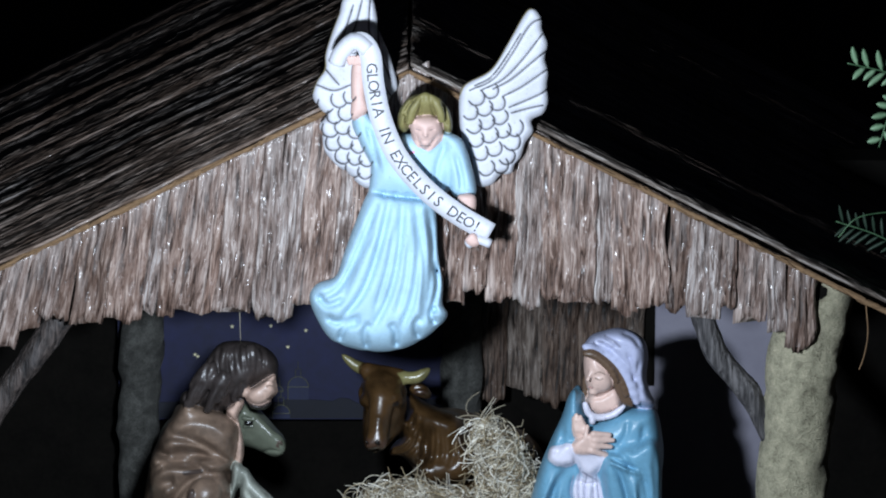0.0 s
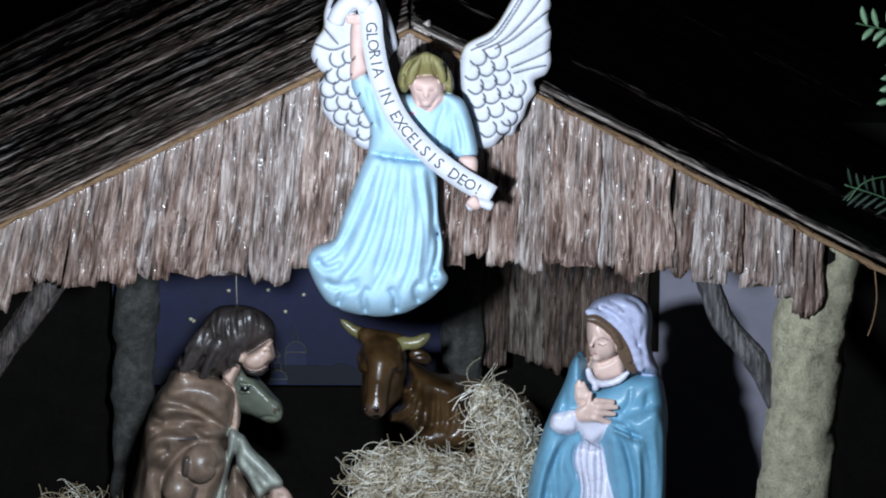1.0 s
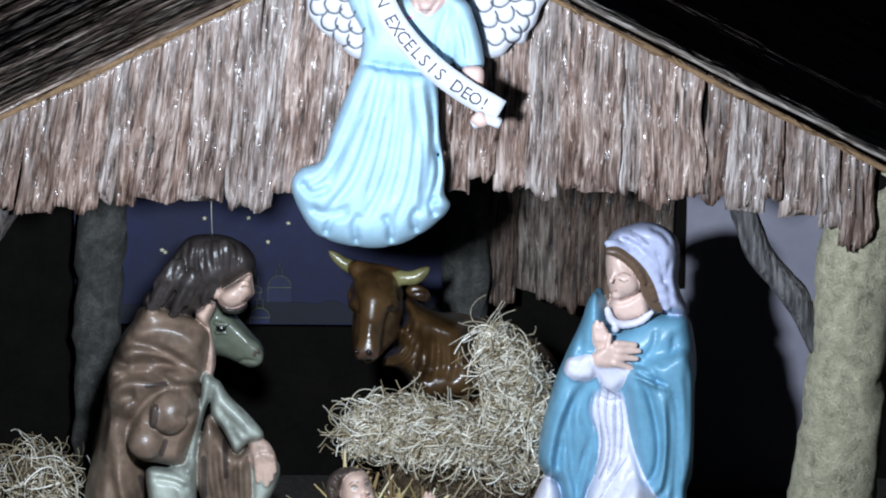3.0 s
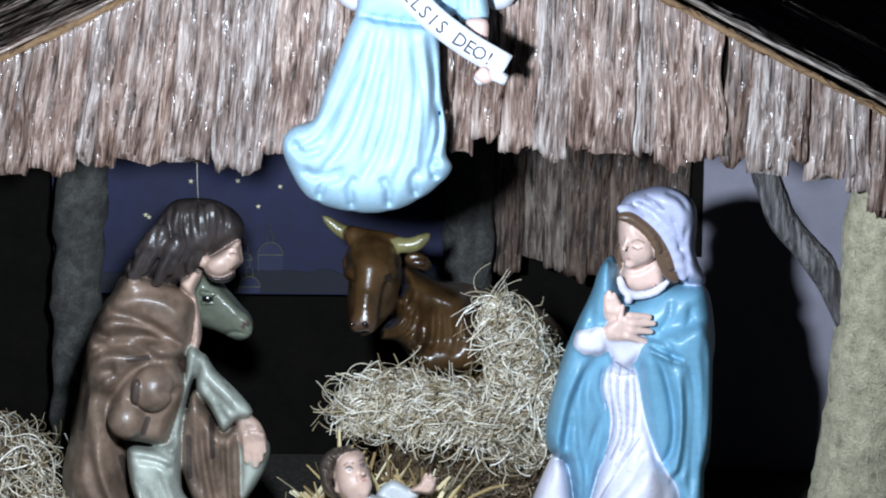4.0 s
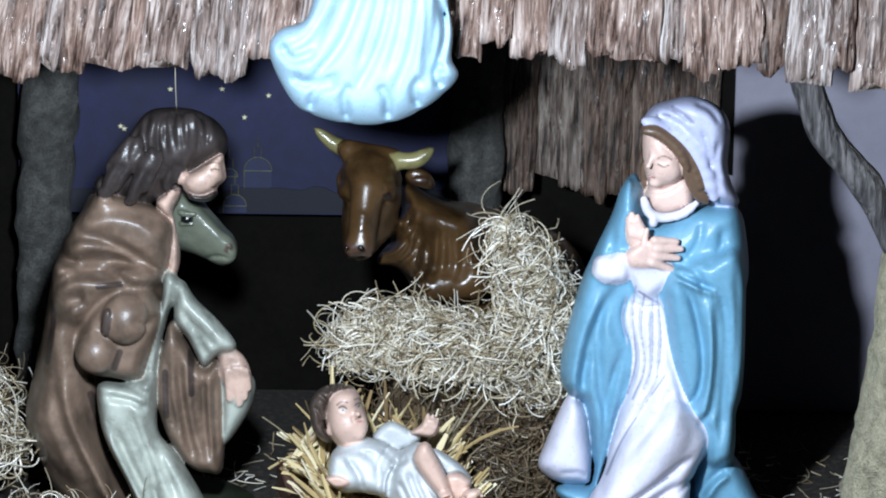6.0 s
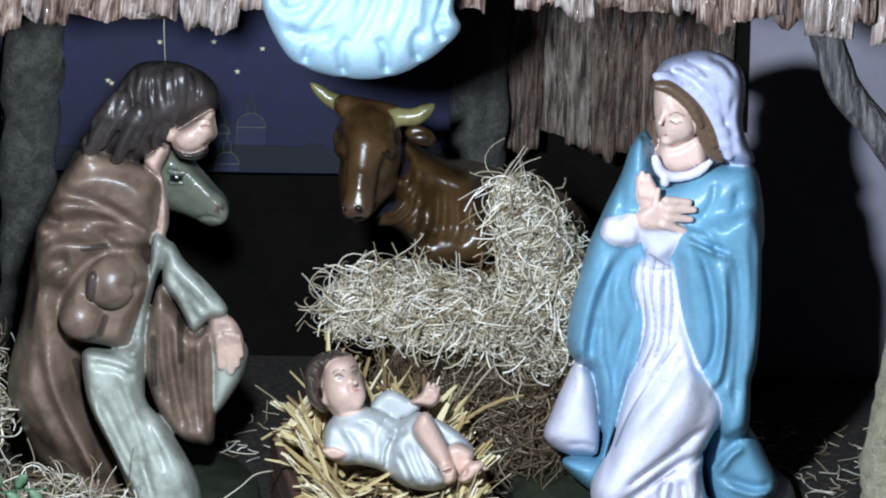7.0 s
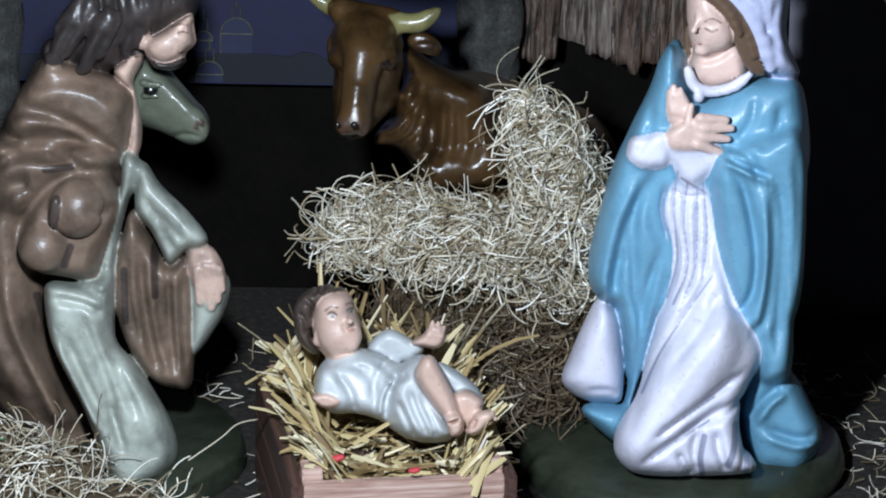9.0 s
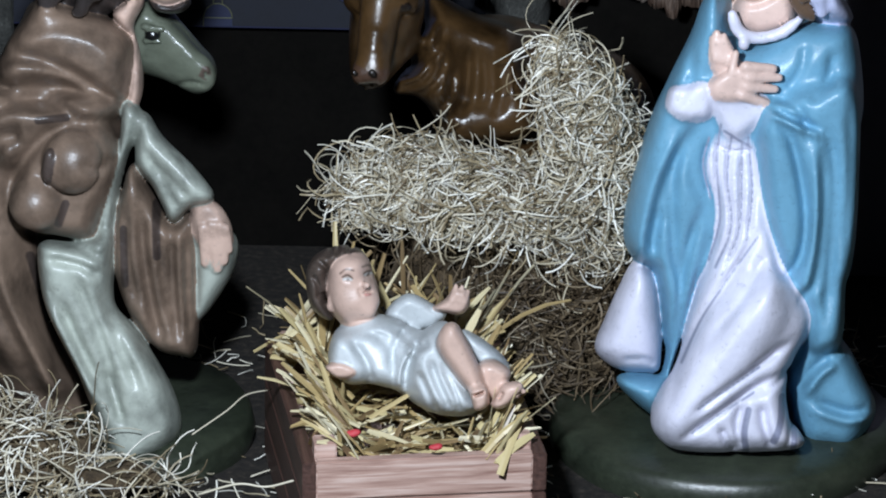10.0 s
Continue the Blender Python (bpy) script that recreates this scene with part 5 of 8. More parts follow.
ox = [
    slab(0, [(-0.1110, 0.4551), (-0.0900, 0.4636), (-0.0610, 0.4589), (-0.0500, 0.4409), (-0.0460, 0.4192), (-0.0500, 0.3955), (-0.0590, 0.3757), (-0.0720, 0.3625), (-0.0840, 0.3502), (-0.0990, 0.3473), (-0.1100, 0.3558), (-0.1130, 0.3776), (-0.1130, 0.4012), (-0.1120, 0.4230), (-0.1160, 0.4409)], 0.2450, 0.0450, 0.0221, 0.008, (0.0, 0.35)),
    ball(0, (-0.0840, 0.2150, 0.3960), (0.0243, 0.0199, 0.0188), 0.015),
    limb(0, (-0.0860, 0.1900, 0.3830), (-0.0910, 0.1650, 0.3370), 0.0144, 0.0138, 0.02),
    limb(0, (-0.0610, 0.2000, 0.3790), (-0.0690, 0.1900, 0.3820), 0.0099, 0.0077, 0.012),
    limb(3, (-0.1000, 0.1580, 0.3270), (-0.0870, 0.1580, 0.3270), 0.0083, 0.0088, 0.01),
    limb(0, (-0.1100, 0.2200, 0.3710), (-0.1060, 0.2100, 0.3750), 0.0077, 0.0066, 0.012),
    limb(0, (-0.1060, 0.2350, 0.4120), (-0.0610, 0.2350, 0.4020), 0.0110, 0.0121, 0.012),
    bend(1, [(-0.0610, 0.2300, 0.4030), (-0.0380, 0.2300, 0.4020), (-0.0260, 0.2300, 0.4080), (-0.0170, 0.2300, 0.4160)], [0.0083, 0.0083, 0.0066, 0.0022], 0.004),
    bend(1, [(-0.1090, 0.2450, 0.4100), (-0.1200, 0.2450, 0.4140), (-0.1320, 0.2450, 0.4230), (-0.1420, 0.2450, 0.4320)], [0.0083, 0.0072, 0.0055, 0.0017], 0.004),
    slab(0, [(-0.0460, 0.4412), (-0.0360, 0.4478), (-0.0220, 0.4440), (-0.0140, 0.4327), (-0.0170, 0.4251), (-0.0320, 0.4279), (-0.0430, 0.4327)], 0.2450, 0.0120, 0.0055, 0.003),
    ball(3, (-0.0300, 0.2300, 0.3800), (0.0099, 0.0028, 0.0044), 0.002),
    slab(0, [(-0.1180, 0.4419), (-0.1100, 0.4381), (-0.1070, 0.4230), (-0.1130, 0.4183), (-0.1190, 0.4268)], 0.2550, 0.0100, 0.0044, 0.003),
    ball(2, (-0.0640, 0.1840, 0.3780), (0.0050, 0.0033, 0.0039), 0.002),
    ball(2, (-0.0910, 0.1320, 0.3380), (0.0039, 0.0028, 0.0039), 0.002),
    ball(2, (-0.1060, 0.1380, 0.3360), (0.0028, 0.0028, 0.0033), 0.002),
    slab(0, [(-0.0560, 0.4391), (-0.0210, 0.4202), (0.0020, 0.4107), (0.0270, 0.4013), (0.0360, 0.3842), (0.0430, 0.3625), (0.0480, 0.3218), (0.0150, 0.3029), (-0.0200, 0.3143), (-0.0430, 0.3322), (-0.0610, 0.3426), (-0.0760, 0.3445), (-0.0710, 0.3606), (-0.0610, 0.3757), (-0.0530, 0.4013)], 0.3300, 0.0750, 0.0276, 0.01),
    slab(0, [(-0.0480, 0.4021), (-0.0350, 0.4021), (-0.0230, 0.3738), (-0.0200, 0.3274), (-0.0340, 0.3255), (-0.0550, 0.3416), (-0.0750, 0.3435), (-0.0730, 0.3558), (-0.0610, 0.3662)], 0.2700, 0.0450, 0.0155, 0.008),
    limb(0, (0.0270, 0.2700, 0.2530), (-0.0140, 0.2600, 0.2500), 0.0188, 0.0166, 0.01),
    limb(0, (0.0, 0.36, 0.14), (0.06, 0.38, 0.06), 0.06, 0.06, 0.03),
    limb(0, (0.02, 0.38, 0.24), (0.09, 0.41, 0.2), 0.06, 0.065, 0.03),
]
figure("ox_statue", ox, 0.0026, [ox_paint], "glossy brown ox statue with pale horns lying in the stable", "statue", None, ox_folds)

baby_paint = painted("infant_paint", [(0.56, 0.59, 0.6), (0.62, 0.43, 0.35), (0.085, 0.062, 0.05), (0.12, 0.08, 0.06), (0.55, 0.27, 0.23), (0.6, 0.58, 0.55)], 0.42, 0.15, 0.22)
infant_folds = [
    stroke(5, [(-0.1090, -0.0300, 0.2170), (-0.1060, -0.0300, 0.2180), (-0.1030, -0.0300, 0.2170)], 0.00113),
    stroke(5, [(-0.0920, -0.0300, 0.2210), (-0.0900, -0.0300, 0.2220), (-0.0870, -0.0300, 0.2220)], 0.00104),
    stroke(3, [(-0.1060, -0.0300, 0.2170), (-0.1050, -0.0300, 0.2170)], 0.00144),
    stroke(3, [(-0.0900, -0.0300, 0.2210), (-0.0890, -0.0300, 0.2220)], 0.00135),
    stroke(3, [(-0.1100, -0.0300, 0.2190), (-0.1060, -0.0300, 0.2210), (-0.1020, -0.0300, 0.2180)], 0.00074),
    stroke(3, [(-0.0930, -0.0300, 0.2220), (-0.0900, -0.0300, 0.2240), (-0.0870, -0.0300, 0.2230)], 0.00070),
    stroke(3, [(-0.1120, -0.0300, 0.2220), (-0.1070, -0.0300, 0.2260), (-0.1010, -0.0300, 0.2250)], 0.00074),
    stroke(3, [(-0.0940, -0.0300, 0.2280), (-0.0900, -0.0300, 0.2290), (-0.0870, -0.0300, 0.2270)], 0.00070),
    crease([(-0.1100, -0.0300, 0.2170), (-0.1060, -0.0300, 0.2180), (-0.1020, -0.0300, 0.2170)], 0.0028, 0.0011),
    crease([(-0.0930, -0.0300, 0.2210), (-0.0870, -0.0300, 0.2220)], 0.0023, 0.001),
    crease([(-0.0940, -0.0300, 0.2050), (-0.0850, -0.0300, 0.2070)], 0.0010, 0.0016),
    crease([(-0.0970, -0.0300, 0.2090), (-0.0940, -0.0300, 0.2020)], 0.0013, 0.001),
    crease([(-0.0840, -0.0300, 0.1710), (-0.0700, -0.0300, 0.1570), (-0.0650, -0.0300, 0.1270)], 0.0040, 0.002),
    crease([(-0.1030, -0.0300, 0.1660), (-0.0890, -0.0300, 0.1460), (-0.0840, -0.0300, 0.1270)], 0.0034, 0.002),
    crease([(-0.0480, -0.0300, 0.1670), (-0.0590, -0.0300, 0.1420), (-0.0600, -0.0300, 0.1220)], 0.0040, 0.0025, "step"),
    crease([(-0.0710, -0.0300, 0.1760), (-0.0480, -0.0300, 0.1620), (-0.0380, -0.0300, 0.1670)], 0.0034, 0.002),
    crease([(-0.0940, -0.0300, 0.1710), (-0.0710, -0.0300, 0.1670), (-0.0520, -0.0300, 0.1470)], 0.0034, 0.0015),
    crease([(-0.0380, -0.0300, 0.1520), (-0.0290, -0.0300, 0.1280), (-0.0190, -0.0300, 0.1080)], 0.0034, 0.002),
    crease([(-0.0470, -0.0300, 0.1420), (-0.0380, -0.0300, 0.1220), (-0.0310, -0.0300, 0.1050)], 0.0034, 0.002),
    crease([(-0.0570, -0.0300, 0.1770), (-0.0660, -0.0300, 0.1620), (-0.0700, -0.0300, 0.1420)], 0.0034, 0.002),
    crease([(-0.0290, -0.0300, 0.1480), (-0.0170, -0.0300, 0.1230), (-0.0120, -0.0300, 0.1060)], 0.0028, 0.0015),
    crease([(-0.1310, -0.0300, 0.2330), (-0.1240, -0.0300, 0.2250), (-0.1260, -0.0300, 0.2120)], 0.0023, 0.002),
    crease([(-0.1130, -0.0300, 0.2440), (-0.1170, -0.0300, 0.2370)], 0.0023, 0.002),
    crease([(-0.1350, -0.0300, 0.2200), (-0.1300, -0.0300, 0.2100), (-0.1300, -0.0300, 0.1970)], 0.0023, 0.002),
    crease([(-0.1030, -0.0300, 0.2450), (-0.1070, -0.0300, 0.2390)], 0.0023, 0.002),
    crease([(-0.1270, -0.0300, 0.2050), (-0.1240, -0.0300, 0.1930)], 0.0023, 0.002),
    crease([(-0.1190, -0.0300, 0.2430), (-0.1230, -0.0300, 0.2350)], 0.0023, 0.002),
    crease([(-0.0020, -0.0300, 0.1230), (0.0070, -0.0300, 0.1270)], 0.0013, 0.003),
    crease([(0.0220, -0.0300, 0.1270), (0.0180, -0.0300, 0.1190)], 0.0013, 0.002),
]
infant = [
    slab(0, [(-0.1170, 0.1503), (-0.1030, 0.1588), (-0.0810, 0.1654), (-0.0640, 0.1607), (-0.0450, 0.1522), (-0.0320, 0.1579), (-0.0200, 0.1390), (-0.0030, 0.1068), (0.0010, 0.0879), (-0.0240, 0.0851), (-0.0470, 0.0917), (-0.0650, 0.1040), (-0.0880, 0.1087), (-0.1060, 0.1106), (-0.1200, 0.1276)], 0.0000, 0.0450, 0.0174, 0.008, (0.0, 0.5)),
    slab(0, [(-0.0560, 0.1314), (-0.0470, 0.1503), (-0.0310, 0.1626), (-0.0200, 0.1579), (-0.0170, 0.1324), (-0.0030, 0.1087), (0.0020, 0.0917), (-0.0230, 0.0879), (-0.0440, 0.0964)], -0.0300, 0.0450, 0.0148, 0.008, (0.0, 0.3)),
    slab(0, [(-0.0130, 0.1568), (0.0080, 0.1464), (0.0240, 0.1323), (0.0290, 0.1200), (0.0170, 0.1266), (0.0030, 0.1266), (-0.0060, 0.1360)], -0.0200, 0.0300, 0.0078, 0.006),
    slab(0, [(-0.1160, 0.1471), (-0.1020, 0.1471), (-0.0910, 0.1292), (-0.0930, 0.1121), (-0.1090, 0.1112), (-0.1200, 0.1244)], -0.0150, 0.0300, 0.0087, 0.006),
    slab(0, [(-0.0770, 0.1625), (-0.0580, 0.1814), (-0.0330, 0.1700), (-0.0250, 0.1634), (-0.0390, 0.1511), (-0.0580, 0.1502)], 0.0600, 0.0200, 0.0087, 0.006),
    slab(1, [(-0.0370, 0.1699), (-0.0260, 0.1784), (-0.0190, 0.1898), (-0.0140, 0.1869), (-0.0090, 0.1869), (-0.0060, 0.1737), (-0.0130, 0.1652), (-0.0250, 0.1661)], 0.0450, 0.0160, 0.0052, 0.003),
    limb(1, (-0.0210, 0.0320, 0.1770), (-0.0180, 0.0360, 0.1880), 0.0026, 0.0017, 0.0015),
    limb(1, (-0.0150, 0.0320, 0.1770), (-0.0130, 0.0360, 0.1870), 0.0026, 0.0017, 0.0015),
    limb(1, (-0.0110, 0.0320, 0.1760), (-0.0080, 0.0360, 0.1830), 0.0026, 0.0017, 0.0015),
    slab(1, [(-0.0320, 0.1450), (-0.0280, 0.1611), (-0.0200, 0.1658), (-0.0130, 0.1601), (-0.0000, 0.1355), (0.0070, 0.1157), (0.0060, 0.1043), (-0.0030, 0.1062), (-0.0170, 0.1214)], -0.0750, 0.0200, 0.0096, 0.004),
    slab(1, [(-0.0050, 0.1118), (0.0070, 0.1146), (0.0110, 0.1052), (0.0090, 0.0967), (0.0000, 0.0938), (-0.0030, 0.1014)], -0.0900, 0.0160, 0.0052, 0.004),
    slab(1, [(0.0010, 0.1281), (0.0130, 0.1338), (0.0280, 0.1253), (0.0250, 0.1130), (0.0180, 0.0998), (0.0090, 0.1045)], -0.0600, 0.0200, 0.0078, 0.004),
    slab(1, [(0.0160, 0.1052), (0.0220, 0.1156), (0.0340, 0.1184), (0.0390, 0.1118), (0.0320, 0.1042), (0.0270, 0.0986), (0.0180, 0.0948), (0.0120, 0.0986)], -0.0850, 0.0180, 0.0061, 0.004),
    ball(1, (0.0350, -0.0950, 0.1550), (0.0022, 0.0022, 0.0020), 0.0015),
    ball(1, (0.0380, -0.0950, 0.1500), (0.0022, 0.0022, 0.0020), 0.0015),
    ball(1, (0.0340, -0.0950, 0.1460), (0.0022, 0.0022, 0.0020), 0.0015),
    slab(1, [(-0.1230, 0.1243), (-0.1110, 0.1281), (-0.0980, 0.1224), (-0.1010, 0.1167), (-0.1130, 0.1149)], -0.0400, 0.0120, 0.0039, 0.003),
    slab(1, [(-0.1110, 0.1645), (-0.0940, 0.1645), (-0.0830, 0.1664), (-0.0850, 0.1550), (-0.1030, 0.1503)], 0.0150, 0.0260, 0.0078, 0.006),
    slab(1, [(-0.1220, 0.2064), (-0.1130, 0.2158), (-0.0970, 0.2168), (-0.0890, 0.2102), (-0.0860, 0.1988), (-0.0830, 0.1931), (-0.0810, 0.1846), (-0.0820, 0.1723), (-0.0920, 0.1610), (-0.1070, 0.1572), (-0.1160, 0.1610), (-0.1230, 0.1733), (-0.1240, 0.1922)], 0.0200, 0.0360, 0.0165, 0.005),
    ball(1, (-0.1000, -0.0080, 0.1890), (0.0104, 0.0087, 0.0096), 0.012),
    ball(1, (-0.0880, -0.0020, 0.1880), (0.0061, 0.0078, 0.0070), 0.01),
    ball(1, (-0.0900, -0.0170, 0.2080), (0.0022, 0.0026, 0.0020), 0.006),
    ball(1, (-0.0900, -0.0120, 0.1850), (0.0048, 0.0043, 0.0035), 0.008),
    limb(4, (-0.0910, -0.0150, 0.2000), (-0.0860, -0.0120, 0.2000), 0.0012, 0.0010, 0.002),
    ball(1, (-0.1200, 0.0000, 0.1840), (0.0035, 0.0035, 0.0061), 0.004),
    slab(2, [(-0.1410, 0.1863), (-0.1400, 0.2033), (-0.1320, 0.2147), (-0.1180, 0.2213), (-0.1030, 0.2213), (-0.0920, 0.2147), (-0.1050, 0.2128), (-0.1150, 0.2071), (-0.1210, 0.1939), (-0.1230, 0.1778), (-0.1200, 0.1655), (-0.1170, 0.1579), (-0.1270, 0.1608), (-0.1370, 0.1702)], 0.0300, 0.0380, 0.0113, 0.003),
]
figure("infant_statue", infant, 0.00105, [baby_paint], "painted plaster infant in a pale gown lying on straw", "statue", None, infant_folds)

# ---- angel ----
angel_paint = painted("angel_paint", [(0.37, 0.56, 0.69), (0.62, 0.43, 0.38), (0.2, 0.175, 0.065), (0.7, 0.25, 0.4), (0.56, 0.57, 0.62), (0.05, 0.05, 0.06), (0.3, 0.25, 0.12)], 0.6, 0.03, 0.16)
banner_white = mottled("banner_white", [(0.25, (0.42, 0.42, 0.48)), (0.5, (0.56, 0.57, 0.62))], 60, 0.5, 0.15, 0.002)
angel = [
    slab(0, [(-0.0960, 0.7075), (-0.1170, 0.6650), (-0.1340, 0.6196), (-0.1450, 0.5903), (-0.1690, 0.5818), (-0.1810, 0.5657), (-0.1760, 0.5430), (-0.1590, 0.5118), (-0.1400, 0.4976), (-0.1010, 0.4882), (-0.0620, 0.4891), (-0.0300, 0.5014), (-0.0040, 0.5203), (0.0100, 0.5383), (0.0020, 0.5534), (0.0030, 0.5818), (-0.0030, 0.6196), (-0.0060, 0.6725), (-0.0120, 0.6962), (-0.0620, 0.7047)], -0.0600, 0.0500, 0.0368, 0.012),
    slab(0, [(-0.0690, 0.7798), (-0.0460, 0.7836), (0.0080, 0.7836), (0.0320, 0.7571), (0.0150, 0.7117), (-0.0120, 0.6947), (-0.0620, 0.6975), (-0.0960, 0.7032), (-0.0960, 0.7420), (-0.1080, 0.7722)], -0.0600, 0.0350, 0.0272, 0.01),
    slab(0, [(-0.1210, 0.8018), (-0.1030, 0.8131), (-0.0880, 0.7980), (-0.0690, 0.7715), (-0.0770, 0.7337), (-0.1000, 0.7564), (-0.1150, 0.7791)], -0.0750, 0.0260, 0.0144, 0.008),
    slab(0, [(0.0000, 0.7803), (0.0250, 0.7784), (0.0370, 0.7567), (0.0480, 0.7141), (0.0460, 0.6990), (0.0270, 0.6971), (0.0140, 0.7028), (0.0080, 0.7340)], -0.0750, 0.0280, 0.0160, 0.006),
    slab(1, [(-0.1200, 0.8751), (-0.1010, 0.8779), (-0.1020, 0.8316), (-0.0990, 0.8118), (-0.1210, 0.7995), (-0.1220, 0.8241)], -0.0950, 0.0120, 0.0096, 0.003),
    limb(1, (-0.1230, -0.1150, 0.9640), (-0.1240, -0.1180, 0.9730), 0.0036, 0.0029, 0.001),
    limb(1, (-0.1170, -0.1150, 0.9640), (-0.1180, -0.1180, 0.9730), 0.0036, 0.0029, 0.001),
    limb(1, (-0.1110, -0.1150, 0.9640), (-0.1120, -0.1180, 0.9730), 0.0036, 0.0029, 0.001),
    limb(1, (-0.1050, -0.1150, 0.9640), (-0.1060, -0.1180, 0.9730), 0.0036, 0.0029, 0.001),
    slab(1, [(0.0230, 0.6992), (0.0460, 0.6992), (0.0480, 0.6812), (0.0430, 0.6689), (0.0270, 0.6784)], -0.1000, 0.0130, 0.0096, 0.003),
    slab(1, [(0.0320, 0.6368), (0.0440, 0.6472), (0.0540, 0.6330), (0.0430, 0.6273)], -0.1350, 0.0080, 0.0064, 0.003),
    slab(1, [(-0.0340, 0.7790), (-0.0110, 0.7790), (0.0040, 0.7790), (-0.0150, 0.7573), (-0.0290, 0.7620)], -0.0850, 0.0200, 0.0112, 0.006),
    slab(1, [(-0.0430, 0.7998), (-0.0230, 0.8073), (-0.0020, 0.8035), (0.0030, 0.7875), (-0.0040, 0.7695), (-0.0140, 0.7601), (-0.0260, 0.7591), (-0.0360, 0.7695)], -0.0850, 0.0280, 0.0208, 0.004),
    limb(1, (-0.0210, -0.1110, 0.8690), (-0.0210, -0.1140, 0.8620), 0.0018, 0.0024, 0.004),
    slab(2, [(-0.0600, 0.7919), (-0.0550, 0.8175), (-0.0360, 0.8354), (-0.0080, 0.8335), (0.0090, 0.8175), (0.0160, 0.7957), (0.0120, 0.7815), (0.0030, 0.7891), (-0.0020, 0.8033), (-0.0210, 0.8042), (-0.0400, 0.7995), (-0.0440, 0.7882), (-0.0520, 0.7834)], -0.0750, 0.0360, 0.0192, 0.003),
    bend(2, [(-0.0230, -0.1050, 0.9140), (-0.0380, -0.1050, 0.8990), (-0.0440, -0.1050, 0.8790)], [0.0056, 0.0072, 0.0048], 0.005),
    bend(2, [(-0.0190, -0.1050, 0.9140), (-0.0030, -0.1050, 0.9010), (0.0020, -0.1050, 0.8820)], [0.0056, 0.0072, 0.0048], 0.005),
    slab(4, [(0.0250, 0.8363), (0.0350, 0.8533), (0.0680, 0.8713), (0.0920, 0.9082), (0.1150, 0.9479), (0.1270, 0.9526), (0.1370, 0.9403), (0.1380, 0.9252), (0.1460, 0.9063), (0.1420, 0.8864), (0.1470, 0.8685), (0.1450, 0.8496), (0.1470, 0.8288), (0.1400, 0.8117), (0.1240, 0.8032), (0.1270, 0.7881), (0.1160, 0.7730), (0.1100, 0.7541), (0.1010, 0.7437), (0.0970, 0.7314), (0.0810, 0.7285), (0.0700, 0.7162), (0.0500, 0.7143), (0.0450, 0.7361), (0.0390, 0.7588), (0.0270, 0.7853)], -0.0350, 0.0140, 0.0112, 0.004),
    slab(4, [(-0.0970, 0.7115), (-0.1120, 0.7162), (-0.1280, 0.7314), (-0.1450, 0.7437), (-0.1600, 0.7626), (-0.1630, 0.7815), (-0.1670, 0.7966), (-0.1580, 0.8080), (-0.1700, 0.8231), (-0.1760, 0.8382), (-0.1690, 0.8571), (-0.1590, 0.8722), (-0.1580, 0.8912), (-0.1500, 0.9176), (-0.1380, 0.9479), (-0.1300, 0.9687), (-0.0960, 0.9687), (-0.0880, 0.9479), (-0.0840, 0.9252), (-0.0690, 0.8874), (-0.0590, 0.8486), (-0.0690, 0.8344), (-0.0770, 0.8117), (-0.0800, 0.7663), (-0.0810, 0.7285)], -0.0350, 0.0140, 0.0112, 0.004),
]
